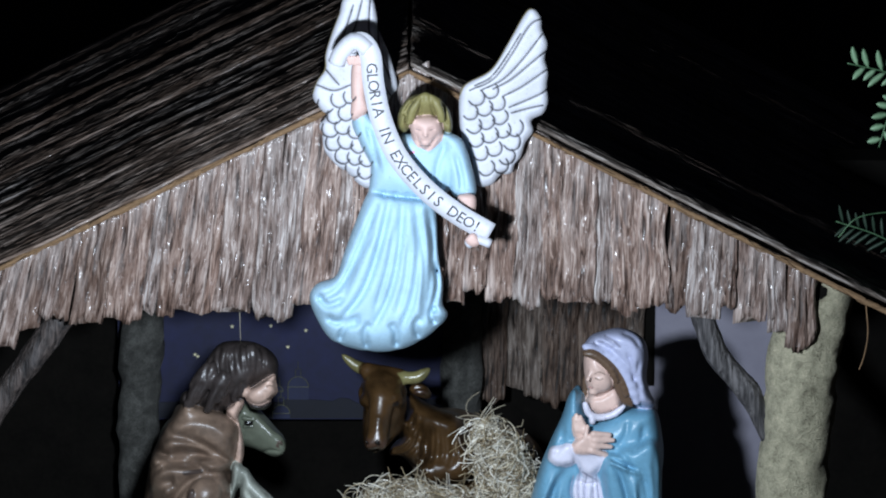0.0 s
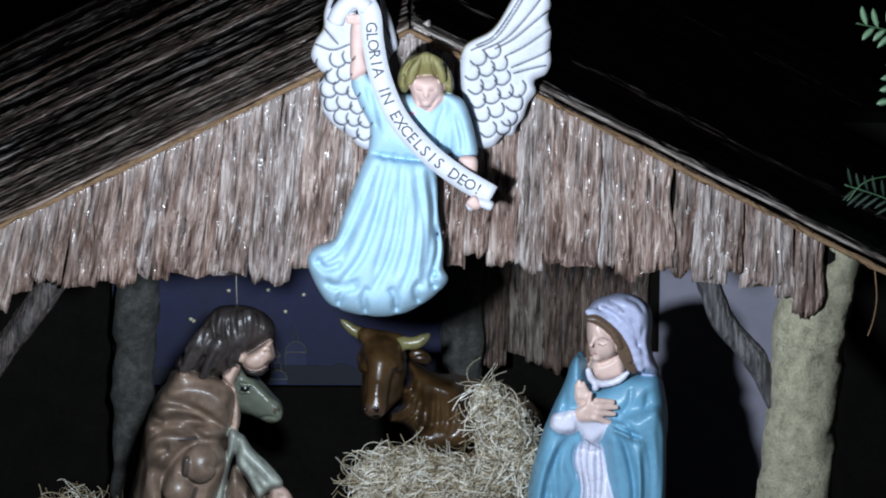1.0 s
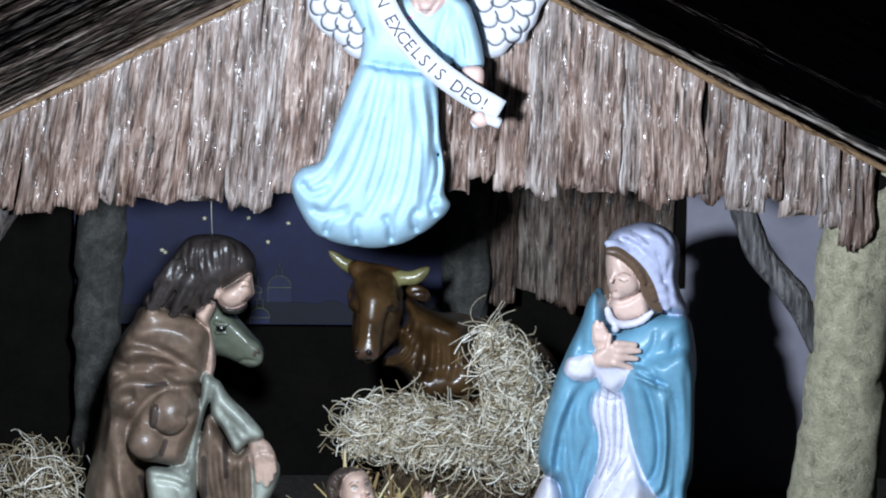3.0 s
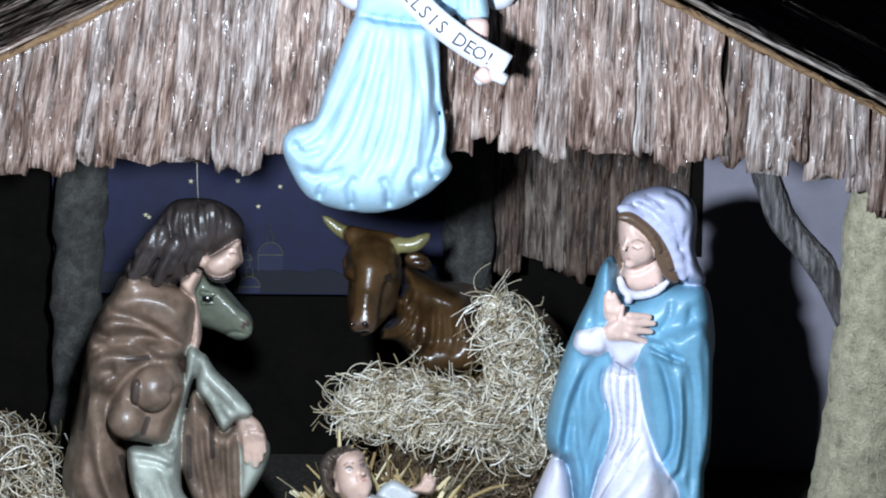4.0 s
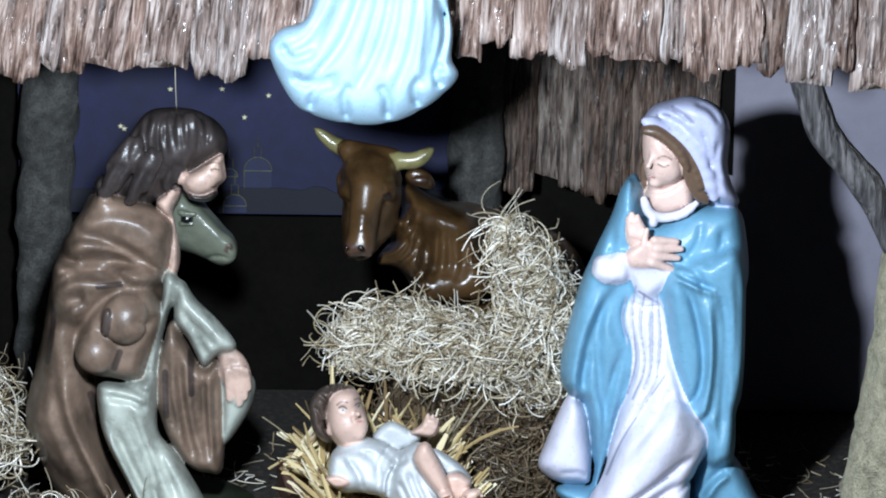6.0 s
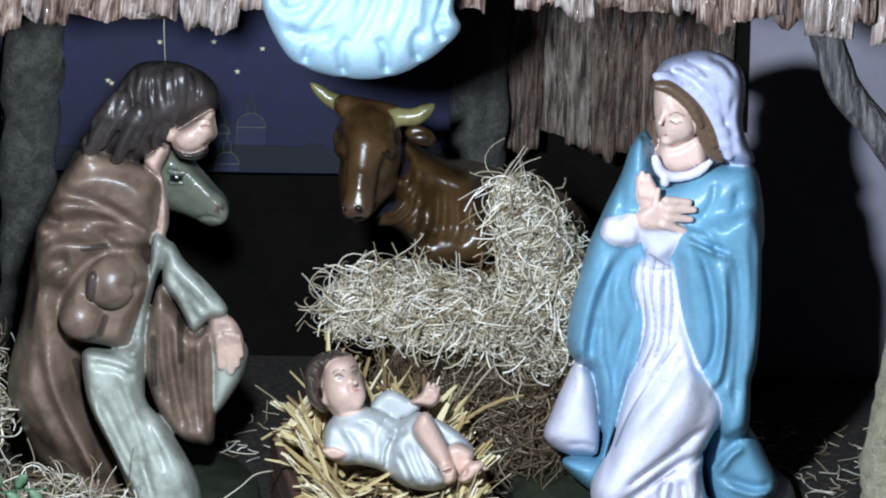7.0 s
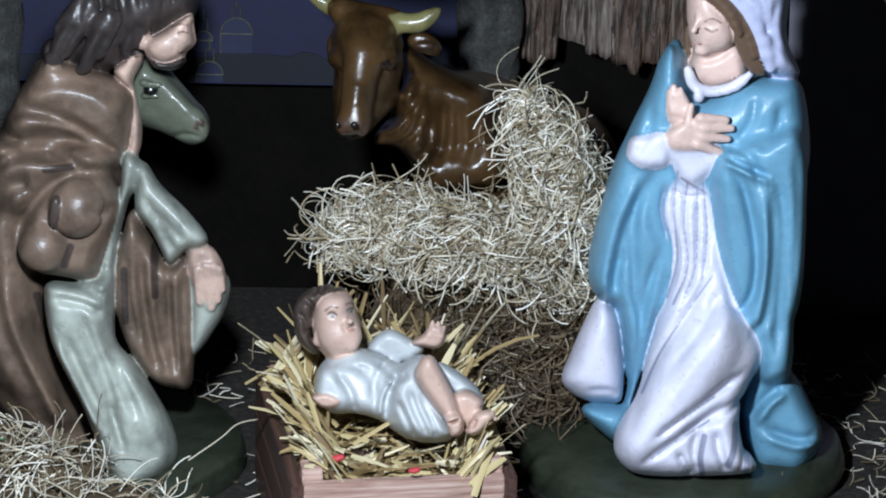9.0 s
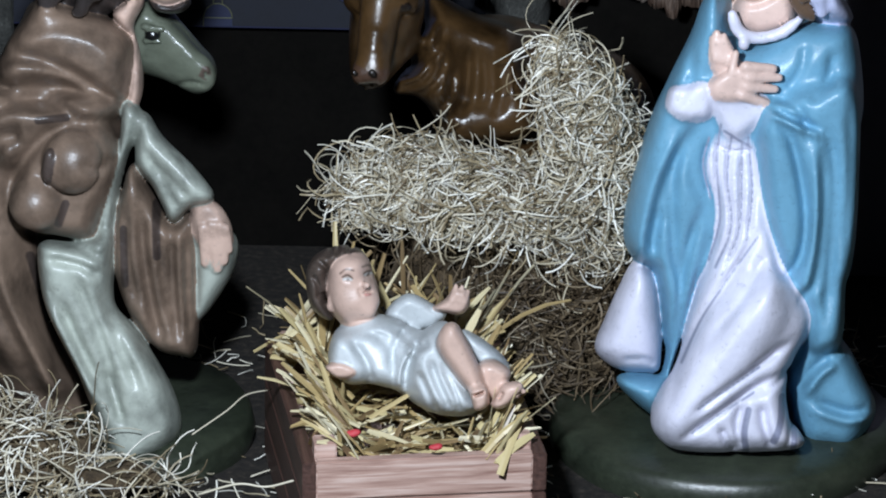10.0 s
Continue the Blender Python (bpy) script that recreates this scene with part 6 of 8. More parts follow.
angel_folds = [
    stroke(5, [(-0.0290, -0.1000, 0.8440), (-0.0210, -0.1000, 0.8430), (-0.0140, -0.1000, 0.8440)], 0.00040),
    stroke(5, [(-0.0340, -0.1000, 0.8670), (-0.0280, -0.1000, 0.8650)], 0.00048),
    stroke(5, [(-0.0150, -0.1000, 0.8650), (-0.0090, -0.1000, 0.8670)], 0.00048),
    crease([(-0.0340, -0.1000, 0.8670), (-0.0260, -0.1000, 0.8660)], 0.0024, 0.0022),
    crease([(-0.0170, -0.1000, 0.8660), (-0.0080, -0.1000, 0.8670)], 0.0024, 0.0022),
    crease([(-0.0290, -0.1000, 0.8500), (-0.0140, -0.1000, 0.8500)], 0.0016, 0.0015),
    crease([(-0.0830, -0.1000, 0.7700), (-0.1080, -0.1000, 0.7060), (-0.1390, -0.1000, 0.6410), (-0.1700, -0.1000, 0.6250)], 0.0053, 0.006),
    crease([(-0.0690, -0.1000, 0.7700), (-0.0850, -0.1000, 0.6980), (-0.1080, -0.1000, 0.6330), (-0.1470, -0.1000, 0.5840)], 0.0053, 0.007),
    crease([(-0.0520, -0.1000, 0.7700), (-0.0570, -0.1000, 0.6980), (-0.0700, -0.1000, 0.6330), (-0.1010, -0.1000, 0.5680)], 0.0053, 0.006),
    crease([(-0.0350, -0.1000, 0.7700), (-0.0310, -0.1000, 0.6980), (-0.0390, -0.1000, 0.6250), (-0.0620, -0.1000, 0.5680)], 0.0062, 0.006),
    crease([(-0.0190, -0.1000, 0.7620), (-0.0120, -0.1000, 0.6980), (-0.0170, -0.1000, 0.6330), (-0.0270, -0.1000, 0.5840)], 0.0053, 0.006),
    crease([(-0.0890, -0.1000, 0.7300), (-0.1160, -0.1000, 0.6730), (-0.1390, -0.1000, 0.6170)], 0.0053, 0.004),
    crease([(-0.0620, -0.1000, 0.7300), (-0.0740, -0.1000, 0.6650), (-0.0930, -0.1000, 0.6000)], 0.0044, 0.004),
    crease([(-0.0420, -0.1000, 0.7140), (-0.0490, -0.1000, 0.6490), (-0.0620, -0.1000, 0.6000)], 0.0053, 0.004),
    crease([(-0.0270, -0.1000, 0.7300), (-0.0220, -0.1000, 0.6650), (-0.0270, -0.1000, 0.6000)], 0.0044, 0.004),
    crease([(-0.0080, -0.1000, 0.6810), (-0.0060, -0.1000, 0.6410), (-0.0160, -0.1000, 0.6000)], 0.0044, 0.006),
    crease([(-0.1590, -0.1000, 0.6000), (-0.1390, -0.1000, 0.5920), (-0.1080, -0.1000, 0.6000)], 0.0053, 0.007),
    crease([(-0.1400, -0.1000, 0.5640), (-0.1320, -0.1000, 0.5840), (-0.1080, -0.1000, 0.5920)], 0.0053, 0.007),
    crease([(-0.1010, -0.1000, 0.5530), (-0.1050, -0.1000, 0.5760), (-0.0970, -0.1000, 0.5920)], 0.0053, 0.007),
    crease([(-0.0620, -0.1000, 0.5550), (-0.0620, -0.1000, 0.5760), (-0.0700, -0.1000, 0.5920)], 0.0053, 0.007),
    crease([(-0.0310, -0.1000, 0.5680), (-0.0350, -0.1000, 0.5880), (-0.0270, -0.1000, 0.6000)], 0.0053, 0.007),
    crease([(-0.1700, -0.1000, 0.6330), (-0.1550, -0.1000, 0.6170), (-0.1320, -0.1000, 0.6250)], 0.0053, 0.007),
    crease([(-0.0080, -0.1000, 0.5880), (-0.0140, -0.1000, 0.6040), (-0.0040, -0.1000, 0.6130)], 0.0053, 0.007),
    crease([(-0.0960, -0.1000, 0.7800), (-0.0620, -0.1000, 0.7730), (-0.0120, -0.1000, 0.7680)], 0.0044, 0.004),
    crease([(-0.0770, -0.1000, 0.7680), (-0.0800, -0.1000, 0.7820)], 0.0035, 0.002),
    crease([(-0.0620, -0.1000, 0.7650), (-0.0620, -0.1000, 0.7810)], 0.0035, 0.002),
    crease([(-0.0460, -0.1000, 0.7650), (-0.0450, -0.1000, 0.7800)], 0.0035, 0.002),
    crease([(-0.0610, -0.1000, 0.8500), (-0.0420, -0.1000, 0.8180), (-0.0150, -0.1000, 0.7860)], 0.0044, 0.004),
    crease([(0.0080, -0.1000, 0.8500), (-0.0040, -0.1000, 0.8180), (-0.0080, -0.1000, 0.7860)], 0.0044, 0.004),
    crease([(0.0190, -0.1000, 0.8340), (0.0270, -0.1000, 0.8020), (0.0290, -0.1000, 0.7780)], 0.0044, 0.004),
    crease([(-0.1000, -0.1000, 0.8740), (-0.0920, -0.1000, 0.8420), (-0.0830, -0.1000, 0.8100)], 0.0044, 0.004),
    crease([(-0.0340, -0.1000, 0.8600), (-0.0230, -0.1000, 0.8370), (-0.0040, -0.1000, 0.8580)], 0.0024, 0.003),
    stroke(3, [(-0.0430, -0.1000, 0.8330), (-0.0370, -0.1000, 0.8350)], 0.00176),
    crease([(-0.0320, -0.1000, 0.9120), (-0.0440, -0.1000, 0.8960), (-0.0490, -0.1000, 0.8720)], 0.0024, 0.003),
    crease([(-0.0150, -0.1000, 0.9140), (-0.0120, -0.1000, 0.8980), (-0.0080, -0.1000, 0.8860)], 0.0024, 0.003),
    crease([(-0.0010, -0.1000, 0.9070), (0.0060, -0.1000, 0.8900), (0.0090, -0.1000, 0.8700)], 0.0024, 0.003),
    crease([(-0.0240, -0.1000, 0.9140), (-0.0280, -0.1000, 0.8980), (-0.0290, -0.1000, 0.8860)], 0.0024, 0.003),
    crease([(-0.0400, -0.1000, 0.9070), (-0.0520, -0.1000, 0.8860)], 0.0024, 0.003),
    stroke(5, [(0.0390, -0.0480, 0.9070), (0.0710, -0.0480, 0.9230), (0.0960, -0.0480, 0.9580), (0.1200, -0.0480, 0.9980), (0.1370, -0.0480, 1.0090)], 0.00120),
    crease([(0.0390, -0.0480, 0.9070), (0.0710, -0.0480, 0.9230), (0.0960, -0.0480, 0.9580), (0.1200, -0.0480, 0.9980), (0.1370, -0.0480, 1.0090)], 0.0018, 0.002),
    stroke(5, [(0.0540, -0.0480, 0.9070), (0.0850, -0.0480, 0.9230), (0.1120, -0.0480, 0.9520), (0.1380, -0.0480, 0.9870)], 0.00120),
    crease([(0.0540, -0.0480, 0.9070), (0.0850, -0.0480, 0.9230), (0.1120, -0.0480, 0.9520), (0.1380, -0.0480, 0.9870)], 0.0018, 0.002),
    stroke(5, [(0.0710, -0.0480, 0.9090), (0.0960, -0.0480, 0.9230), (0.1230, -0.0480, 0.9460), (0.1430, -0.0480, 0.9630)], 0.00120),
    crease([(0.0710, -0.0480, 0.9090), (0.0960, -0.0480, 0.9230), (0.1230, -0.0480, 0.9460), (0.1430, -0.0480, 0.9630)], 0.0018, 0.002),
    stroke(5, [(0.0850, -0.0480, 0.8990), (0.1080, -0.0480, 0.9110), (0.1310, -0.0480, 0.9270), (0.1460, -0.0480, 0.9380)], 0.00120),
    crease([(0.0850, -0.0480, 0.8990), (0.1080, -0.0480, 0.9110), (0.1310, -0.0480, 0.9270), (0.1460, -0.0480, 0.9380)], 0.0018, 0.002),
    stroke(5, [(0.0930, -0.0480, 0.8830), (0.1160, -0.0480, 0.8930), (0.1370, -0.0480, 0.9030), (0.1460, -0.0480, 0.9110)], 0.00120),
    crease([(0.0930, -0.0480, 0.8830), (0.1160, -0.0480, 0.8930), (0.1370, -0.0480, 0.9030), (0.1460, -0.0480, 0.9110)], 0.0018, 0.002),
    stroke(5, [(0.0960, -0.0480, 0.8750), (0.1200, -0.0480, 0.8820), (0.1390, -0.0480, 0.8860)], 0.00120),
    crease([(0.0960, -0.0480, 0.8750), (0.1200, -0.0480, 0.8820), (0.1390, -0.0480, 0.8860)], 0.0018, 0.002),
    stroke(5, [(0.0460, -0.0480, 0.9140), (0.0680, -0.0480, 0.9260), (0.0890, -0.0480, 0.9550), (0.1080, -0.0480, 0.9870)], 0.00120),
    crease([(0.0460, -0.0480, 0.9140), (0.0680, -0.0480, 0.9260), (0.0890, -0.0480, 0.9550), (0.1080, -0.0480, 0.9870)], 0.0018, 0.002),
    stroke(5, [(0.0550, -0.0480, 0.9070), (0.0590, -0.0480, 0.9010), (0.0590, -0.0480, 0.8940), (0.0550, -0.0480, 0.8880), (0.0490, -0.0480, 0.8860), (0.0430, -0.0480, 0.8870), (0.0380, -0.0480, 0.8920)], 0.00120),
    crease([(0.0550, -0.0480, 0.9070), (0.0590, -0.0480, 0.9010), (0.0590, -0.0480, 0.8940), (0.0550, -0.0480, 0.8880), (0.0490, -0.0480, 0.8860), (0.0430, -0.0480, 0.8870), (0.0380, -0.0480, 0.8920)], 0.0018, 0.002),
    stroke(5, [(0.0750, -0.0480, 0.9160), (0.0780, -0.0480, 0.9100), (0.0780, -0.0480, 0.9040), (0.0750, -0.0480, 0.8990), (0.0690, -0.0480, 0.8960), (0.0630, -0.0480, 0.8970), (0.0590, -0.0480, 0.9020)], 0.00120),
    crease([(0.0750, -0.0480, 0.9160), (0.0780, -0.0480, 0.9100), (0.0780, -0.0480, 0.9040), (0.0750, -0.0480, 0.8990), (0.0690, -0.0480, 0.8960), (0.0630, -0.0480, 0.8970), (0.0590, -0.0480, 0.9020)], 0.0018, 0.002),
    stroke(5, [(0.0470, -0.0480, 0.8850), (0.0500, -0.0480, 0.8800), (0.0500, -0.0480, 0.8740), (0.0470, -0.0480, 0.8680), (0.0410, -0.0480, 0.8660), (0.0350, -0.0480, 0.8670), (0.0310, -0.0480, 0.8710)], 0.00120),
    crease([(0.0470, -0.0480, 0.8850), (0.0500, -0.0480, 0.8800), (0.0500, -0.0480, 0.8740), (0.0470, -0.0480, 0.8680), (0.0410, -0.0480, 0.8660), (0.0350, -0.0480, 0.8670), (0.0310, -0.0480, 0.8710)], 0.0018, 0.002),
    stroke(5, [(0.0660, -0.0480, 0.8920), (0.0700, -0.0480, 0.8870), (0.0700, -0.0480, 0.8800), (0.0660, -0.0480, 0.8740), (0.0600, -0.0480, 0.8710), (0.0530, -0.0480, 0.8730), (0.0490, -0.0480, 0.8770)], 0.00120),
    crease([(0.0660, -0.0480, 0.8920), (0.0700, -0.0480, 0.8870), (0.0700, -0.0480, 0.8800), (0.0660, -0.0480, 0.8740), (0.0600, -0.0480, 0.8710), (0.0530, -0.0480, 0.8730), (0.0490, -0.0480, 0.8770)], 0.0018, 0.002),
    stroke(5, [(0.0840, -0.0480, 0.8980), (0.0870, -0.0480, 0.8930), (0.0870, -0.0480, 0.8860), (0.0840, -0.0480, 0.8810), (0.0780, -0.0480, 0.8790), (0.0720, -0.0480, 0.8800), (0.0680, -0.0480, 0.8840)], 0.00120),
    crease([(0.0840, -0.0480, 0.8980), (0.0870, -0.0480, 0.8930), (0.0870, -0.0480, 0.8860), (0.0840, -0.0480, 0.8810), (0.0780, -0.0480, 0.8790), (0.0720, -0.0480, 0.8800), (0.0680, -0.0480, 0.8840)], 0.0018, 0.002),
    stroke(5, [(0.0520, -0.0480, 0.8660), (0.0550, -0.0480, 0.8610), (0.0550, -0.0480, 0.8540), (0.0520, -0.0480, 0.8490), (0.0460, -0.0480, 0.8460), (0.0400, -0.0480, 0.8480), (0.0350, -0.0480, 0.8520)], 0.00120),
    crease([(0.0520, -0.0480, 0.8660), (0.0550, -0.0480, 0.8610), (0.0550, -0.0480, 0.8540), (0.0520, -0.0480, 0.8490), (0.0460, -0.0480, 0.8460), (0.0400, -0.0480, 0.8480), (0.0350, -0.0480, 0.8520)], 0.0018, 0.002),
    stroke(5, [(0.0690, -0.0480, 0.8730), (0.0730, -0.0480, 0.8670), (0.0730, -0.0480, 0.8610), (0.0690, -0.0480, 0.8550), (0.0630, -0.0480, 0.8520), (0.0570, -0.0480, 0.8530), (0.0520, -0.0480, 0.8580)], 0.00120),
    crease([(0.0690, -0.0480, 0.8730), (0.0730, -0.0480, 0.8670), (0.0730, -0.0480, 0.8610), (0.0690, -0.0480, 0.8550), (0.0630, -0.0480, 0.8520), (0.0570, -0.0480, 0.8530), (0.0520, -0.0480, 0.8580)], 0.0018, 0.002),
    stroke(5, [(0.0870, -0.0480, 0.8790), (0.0910, -0.0480, 0.8740), (0.0910, -0.0480, 0.8670), (0.0870, -0.0480, 0.8620), (0.0820, -0.0480, 0.8590), (0.0750, -0.0480, 0.8600), (0.0710, -0.0480, 0.8650)], 0.00120),
    crease([(0.0870, -0.0480, 0.8790), (0.0910, -0.0480, 0.8740), (0.0910, -0.0480, 0.8670), (0.0870, -0.0480, 0.8620), (0.0820, -0.0480, 0.8590), (0.0750, -0.0480, 0.8600), (0.0710, -0.0480, 0.8650)], 0.0018, 0.002),
    stroke(5, [(0.0550, -0.0480, 0.8470), (0.0580, -0.0480, 0.8420), (0.0580, -0.0480, 0.8350), (0.0550, -0.0480, 0.8300), (0.0490, -0.0480, 0.8270), (0.0430, -0.0480, 0.8280), (0.0390, -0.0480, 0.8330)], 0.00120),
    crease([(0.0550, -0.0480, 0.8470), (0.0580, -0.0480, 0.8420), (0.0580, -0.0480, 0.8350), (0.0550, -0.0480, 0.8300), (0.0490, -0.0480, 0.8270), (0.0430, -0.0480, 0.8280), (0.0390, -0.0480, 0.8330)], 0.0018, 0.002),
    stroke(5, [(0.0740, -0.0480, 0.8540), (0.0780, -0.0480, 0.8480), (0.0780, -0.0480, 0.8410), (0.0740, -0.0480, 0.8360), (0.0680, -0.0480, 0.8330), (0.0610, -0.0480, 0.8340), (0.0560, -0.0480, 0.8390)], 0.00120),
    crease([(0.0740, -0.0480, 0.8540), (0.0780, -0.0480, 0.8480), (0.0780, -0.0480, 0.8410), (0.0740, -0.0480, 0.8360), (0.0680, -0.0480, 0.8330), (0.0610, -0.0480, 0.8340), (0.0560, -0.0480, 0.8390)], 0.0018, 0.002),
    stroke(5, [(0.0920, -0.0480, 0.8600), (0.0950, -0.0480, 0.8540), (0.0950, -0.0480, 0.8480), (0.0920, -0.0480, 0.8430), (0.0860, -0.0480, 0.8400), (0.0800, -0.0480, 0.8410), (0.0760, -0.0480, 0.8460)], 0.00120),
    crease([(0.0920, -0.0480, 0.8600), (0.0950, -0.0480, 0.8540), (0.0950, -0.0480, 0.8480), (0.0920, -0.0480, 0.8430), (0.0860, -0.0480, 0.8400), (0.0800, -0.0480, 0.8410), (0.0760, -0.0480, 0.8460)], 0.0018, 0.002),
    stroke(5, [(0.0610, -0.0480, 0.8280), (0.0640, -0.0480, 0.8220), (0.0640, -0.0480, 0.8160), (0.0610, -0.0480, 0.8100), (0.0550, -0.0480, 0.8080), (0.0490, -0.0480, 0.8090), (0.0450, -0.0480, 0.8130)], 0.00120),
    crease([(0.0610, -0.0480, 0.8280), (0.0640, -0.0480, 0.8220), (0.0640, -0.0480, 0.8160), (0.0610, -0.0480, 0.8100), (0.0550, -0.0480, 0.8080), (0.0490, -0.0480, 0.8090), (0.0450, -0.0480, 0.8130)], 0.0018, 0.002),
    stroke(5, [(0.0800, -0.0480, 0.8340), (0.0830, -0.0480, 0.8290), (0.0830, -0.0480, 0.8220), (0.0800, -0.0480, 0.8170), (0.0740, -0.0480, 0.8140), (0.0680, -0.0480, 0.8150), (0.0630, -0.0480, 0.8200)], 0.00120),
    crease([(0.0800, -0.0480, 0.8340), (0.0830, -0.0480, 0.8290), (0.0830, -0.0480, 0.8220), (0.0800, -0.0480, 0.8170), (0.0740, -0.0480, 0.8140), (0.0680, -0.0480, 0.8150), (0.0630, -0.0480, 0.8200)], 0.0018, 0.002),
    stroke(5, [(0.1080, -0.0480, 0.8650), (0.1120, -0.0480, 0.8590), (0.1120, -0.0480, 0.8520), (0.1080, -0.0480, 0.8450), (0.1020, -0.0480, 0.8420), (0.0950, -0.0480, 0.8440), (0.0900, -0.0480, 0.8490)], 0.00120),
    crease([(0.1080, -0.0480, 0.8650), (0.1120, -0.0480, 0.8590), (0.1120, -0.0480, 0.8520), (0.1080, -0.0480, 0.8450), (0.1020, -0.0480, 0.8420), (0.0950, -0.0480, 0.8440), (0.0900, -0.0480, 0.8490)], 0.0018, 0.002),
    stroke(5, [(0.1040, -0.0480, 0.8450), (0.1080, -0.0480, 0.8390), (0.1080, -0.0480, 0.8310), (0.1050, -0.0480, 0.8250), (0.0980, -0.0480, 0.8220), (0.0910, -0.0480, 0.8240), (0.0860, -0.0480, 0.8290)], 0.00120),
    crease([(0.1040, -0.0480, 0.8450), (0.1080, -0.0480, 0.8390), (0.1080, -0.0480, 0.8310), (0.1050, -0.0480, 0.8250), (0.0980, -0.0480, 0.8220), (0.0910, -0.0480, 0.8240), (0.0860, -0.0480, 0.8290)], 0.0018, 0.002),
    stroke(5, [(0.0970, -0.0480, 0.8230), (0.1010, -0.0480, 0.8180), (0.1010, -0.0480, 0.8110), (0.0970, -0.0480, 0.8050), (0.0910, -0.0480, 0.8020), (0.0850, -0.0480, 0.8030), (0.0800, -0.0480, 0.8080)], 0.00120),
    crease([(0.0970, -0.0480, 0.8230), (0.1010, -0.0480, 0.8180), (0.1010, -0.0480, 0.8110), (0.0970, -0.0480, 0.8050), (0.0910, -0.0480, 0.8020), (0.0850, -0.0480, 0.8030), (0.0800, -0.0480, 0.8080)], 0.0018, 0.002),
    stroke(5, [(0.0690, -0.0480, 0.8070), (0.0730, -0.0480, 0.8020), (0.0730, -0.0480, 0.7950), (0.0690, -0.0480, 0.7890), (0.0630, -0.0480, 0.7860), (0.0570, -0.0480, 0.7870), (0.0520, -0.0480, 0.7920)], 0.00120),
    crease([(0.0690, -0.0480, 0.8070), (0.0730, -0.0480, 0.8020), (0.0730, -0.0480, 0.7950), (0.0690, -0.0480, 0.7890), (0.0630, -0.0480, 0.7860), (0.0570, -0.0480, 0.7870), (0.0520, -0.0480, 0.7920)], 0.0018, 0.002),
    stroke(5, [(0.0890, -0.0480, 0.8100), (0.0920, -0.0480, 0.8050), (0.0920, -0.0480, 0.7980), (0.0890, -0.0480, 0.7930), (0.0830, -0.0480, 0.7900), (0.0770, -0.0480, 0.7910), (0.0730, -0.0480, 0.7960)], 0.00120),
    crease([(0.0890, -0.0480, 0.8100), (0.0920, -0.0480, 0.8050), (0.0920, -0.0480, 0.7980), (0.0890, -0.0480, 0.7930), (0.0830, -0.0480, 0.7900), (0.0770, -0.0480, 0.7910), (0.0730, -0.0480, 0.7960)], 0.0018, 0.002),
    stroke(5, [(-0.1070, -0.0480, 1.0340), (-0.1150, -0.0480, 1.0030), (-0.1210, -0.0480, 0.9850)], 0.00120),
    crease([(-0.1070, -0.0480, 1.0340), (-0.1150, -0.0480, 1.0030), (-0.1210, -0.0480, 0.9850)], 0.0018, 0.002),
    stroke(5, [(-0.0960, -0.0480, 1.0340), (-0.0980, -0.0480, 0.9990), (-0.0960, -0.0480, 0.9750)], 0.00120),
    crease([(-0.0960, -0.0480, 1.0340), (-0.0980, -0.0480, 0.9990), (-0.0960, -0.0480, 0.9750)], 0.0018, 0.002),
    stroke(5, [(-0.1190, -0.0480, 1.0270), (-0.1290, -0.0480, 0.9950), (-0.1340, -0.0480, 0.9790)], 0.00120),
    crease([(-0.1190, -0.0480, 1.0270), (-0.1290, -0.0480, 0.9950), (-0.1340, -0.0480, 0.9790)], 0.0018, 0.002),
    stroke(5, [(-0.0860, -0.0480, 1.0030), (-0.0830, -0.0480, 0.9630), (-0.0690, -0.0480, 0.9230)], 0.00120),
    crease([(-0.0860, -0.0480, 1.0030), (-0.0830, -0.0480, 0.9630), (-0.0690, -0.0480, 0.9230)], 0.0018, 0.002),
    stroke(5, [(-0.0960, -0.0480, 0.9630), (-0.0890, -0.0480, 0.9310), (-0.0690, -0.0480, 0.9010)], 0.00120),
    crease([(-0.0960, -0.0480, 0.9630), (-0.0890, -0.0480, 0.9310), (-0.0690, -0.0480, 0.9010)], 0.0018, 0.002),
    stroke(5, [(-0.0920, -0.0480, 0.9390), (-0.0850, -0.0480, 0.9070), (-0.0770, -0.0480, 0.8910)], 0.00120),
    crease([(-0.0920, -0.0480, 0.9390), (-0.0850, -0.0480, 0.9070), (-0.0770, -0.0480, 0.8910)], 0.0018, 0.002),
    stroke(5, [(-0.1290, -0.0480, 0.8890), (-0.1330, -0.0480, 0.8850), (-0.1390, -0.0480, 0.8830), (-0.1450, -0.0480, 0.8850), (-0.1490, -0.0480, 0.8900), (-0.1500, -0.0480, 0.8960), (-0.1480, -0.0480, 0.9020)], 0.00120),
    crease([(-0.1290, -0.0480, 0.8890), (-0.1330, -0.0480, 0.8850), (-0.1390, -0.0480, 0.8830), (-0.1450, -0.0480, 0.8850), (-0.1490, -0.0480, 0.8900), (-0.1500, -0.0480, 0.8960), (-0.1480, -0.0480, 0.9020)], 0.0018, 0.002),
    stroke(5, [(-0.1470, -0.0480, 0.8810), (-0.1520, -0.0480, 0.8770), (-0.1580, -0.0480, 0.8750), (-0.1640, -0.0480, 0.8770), (-0.1680, -0.0480, 0.8820), (-0.1690, -0.0480, 0.8880), (-0.1670, -0.0480, 0.8940)], 0.00120),
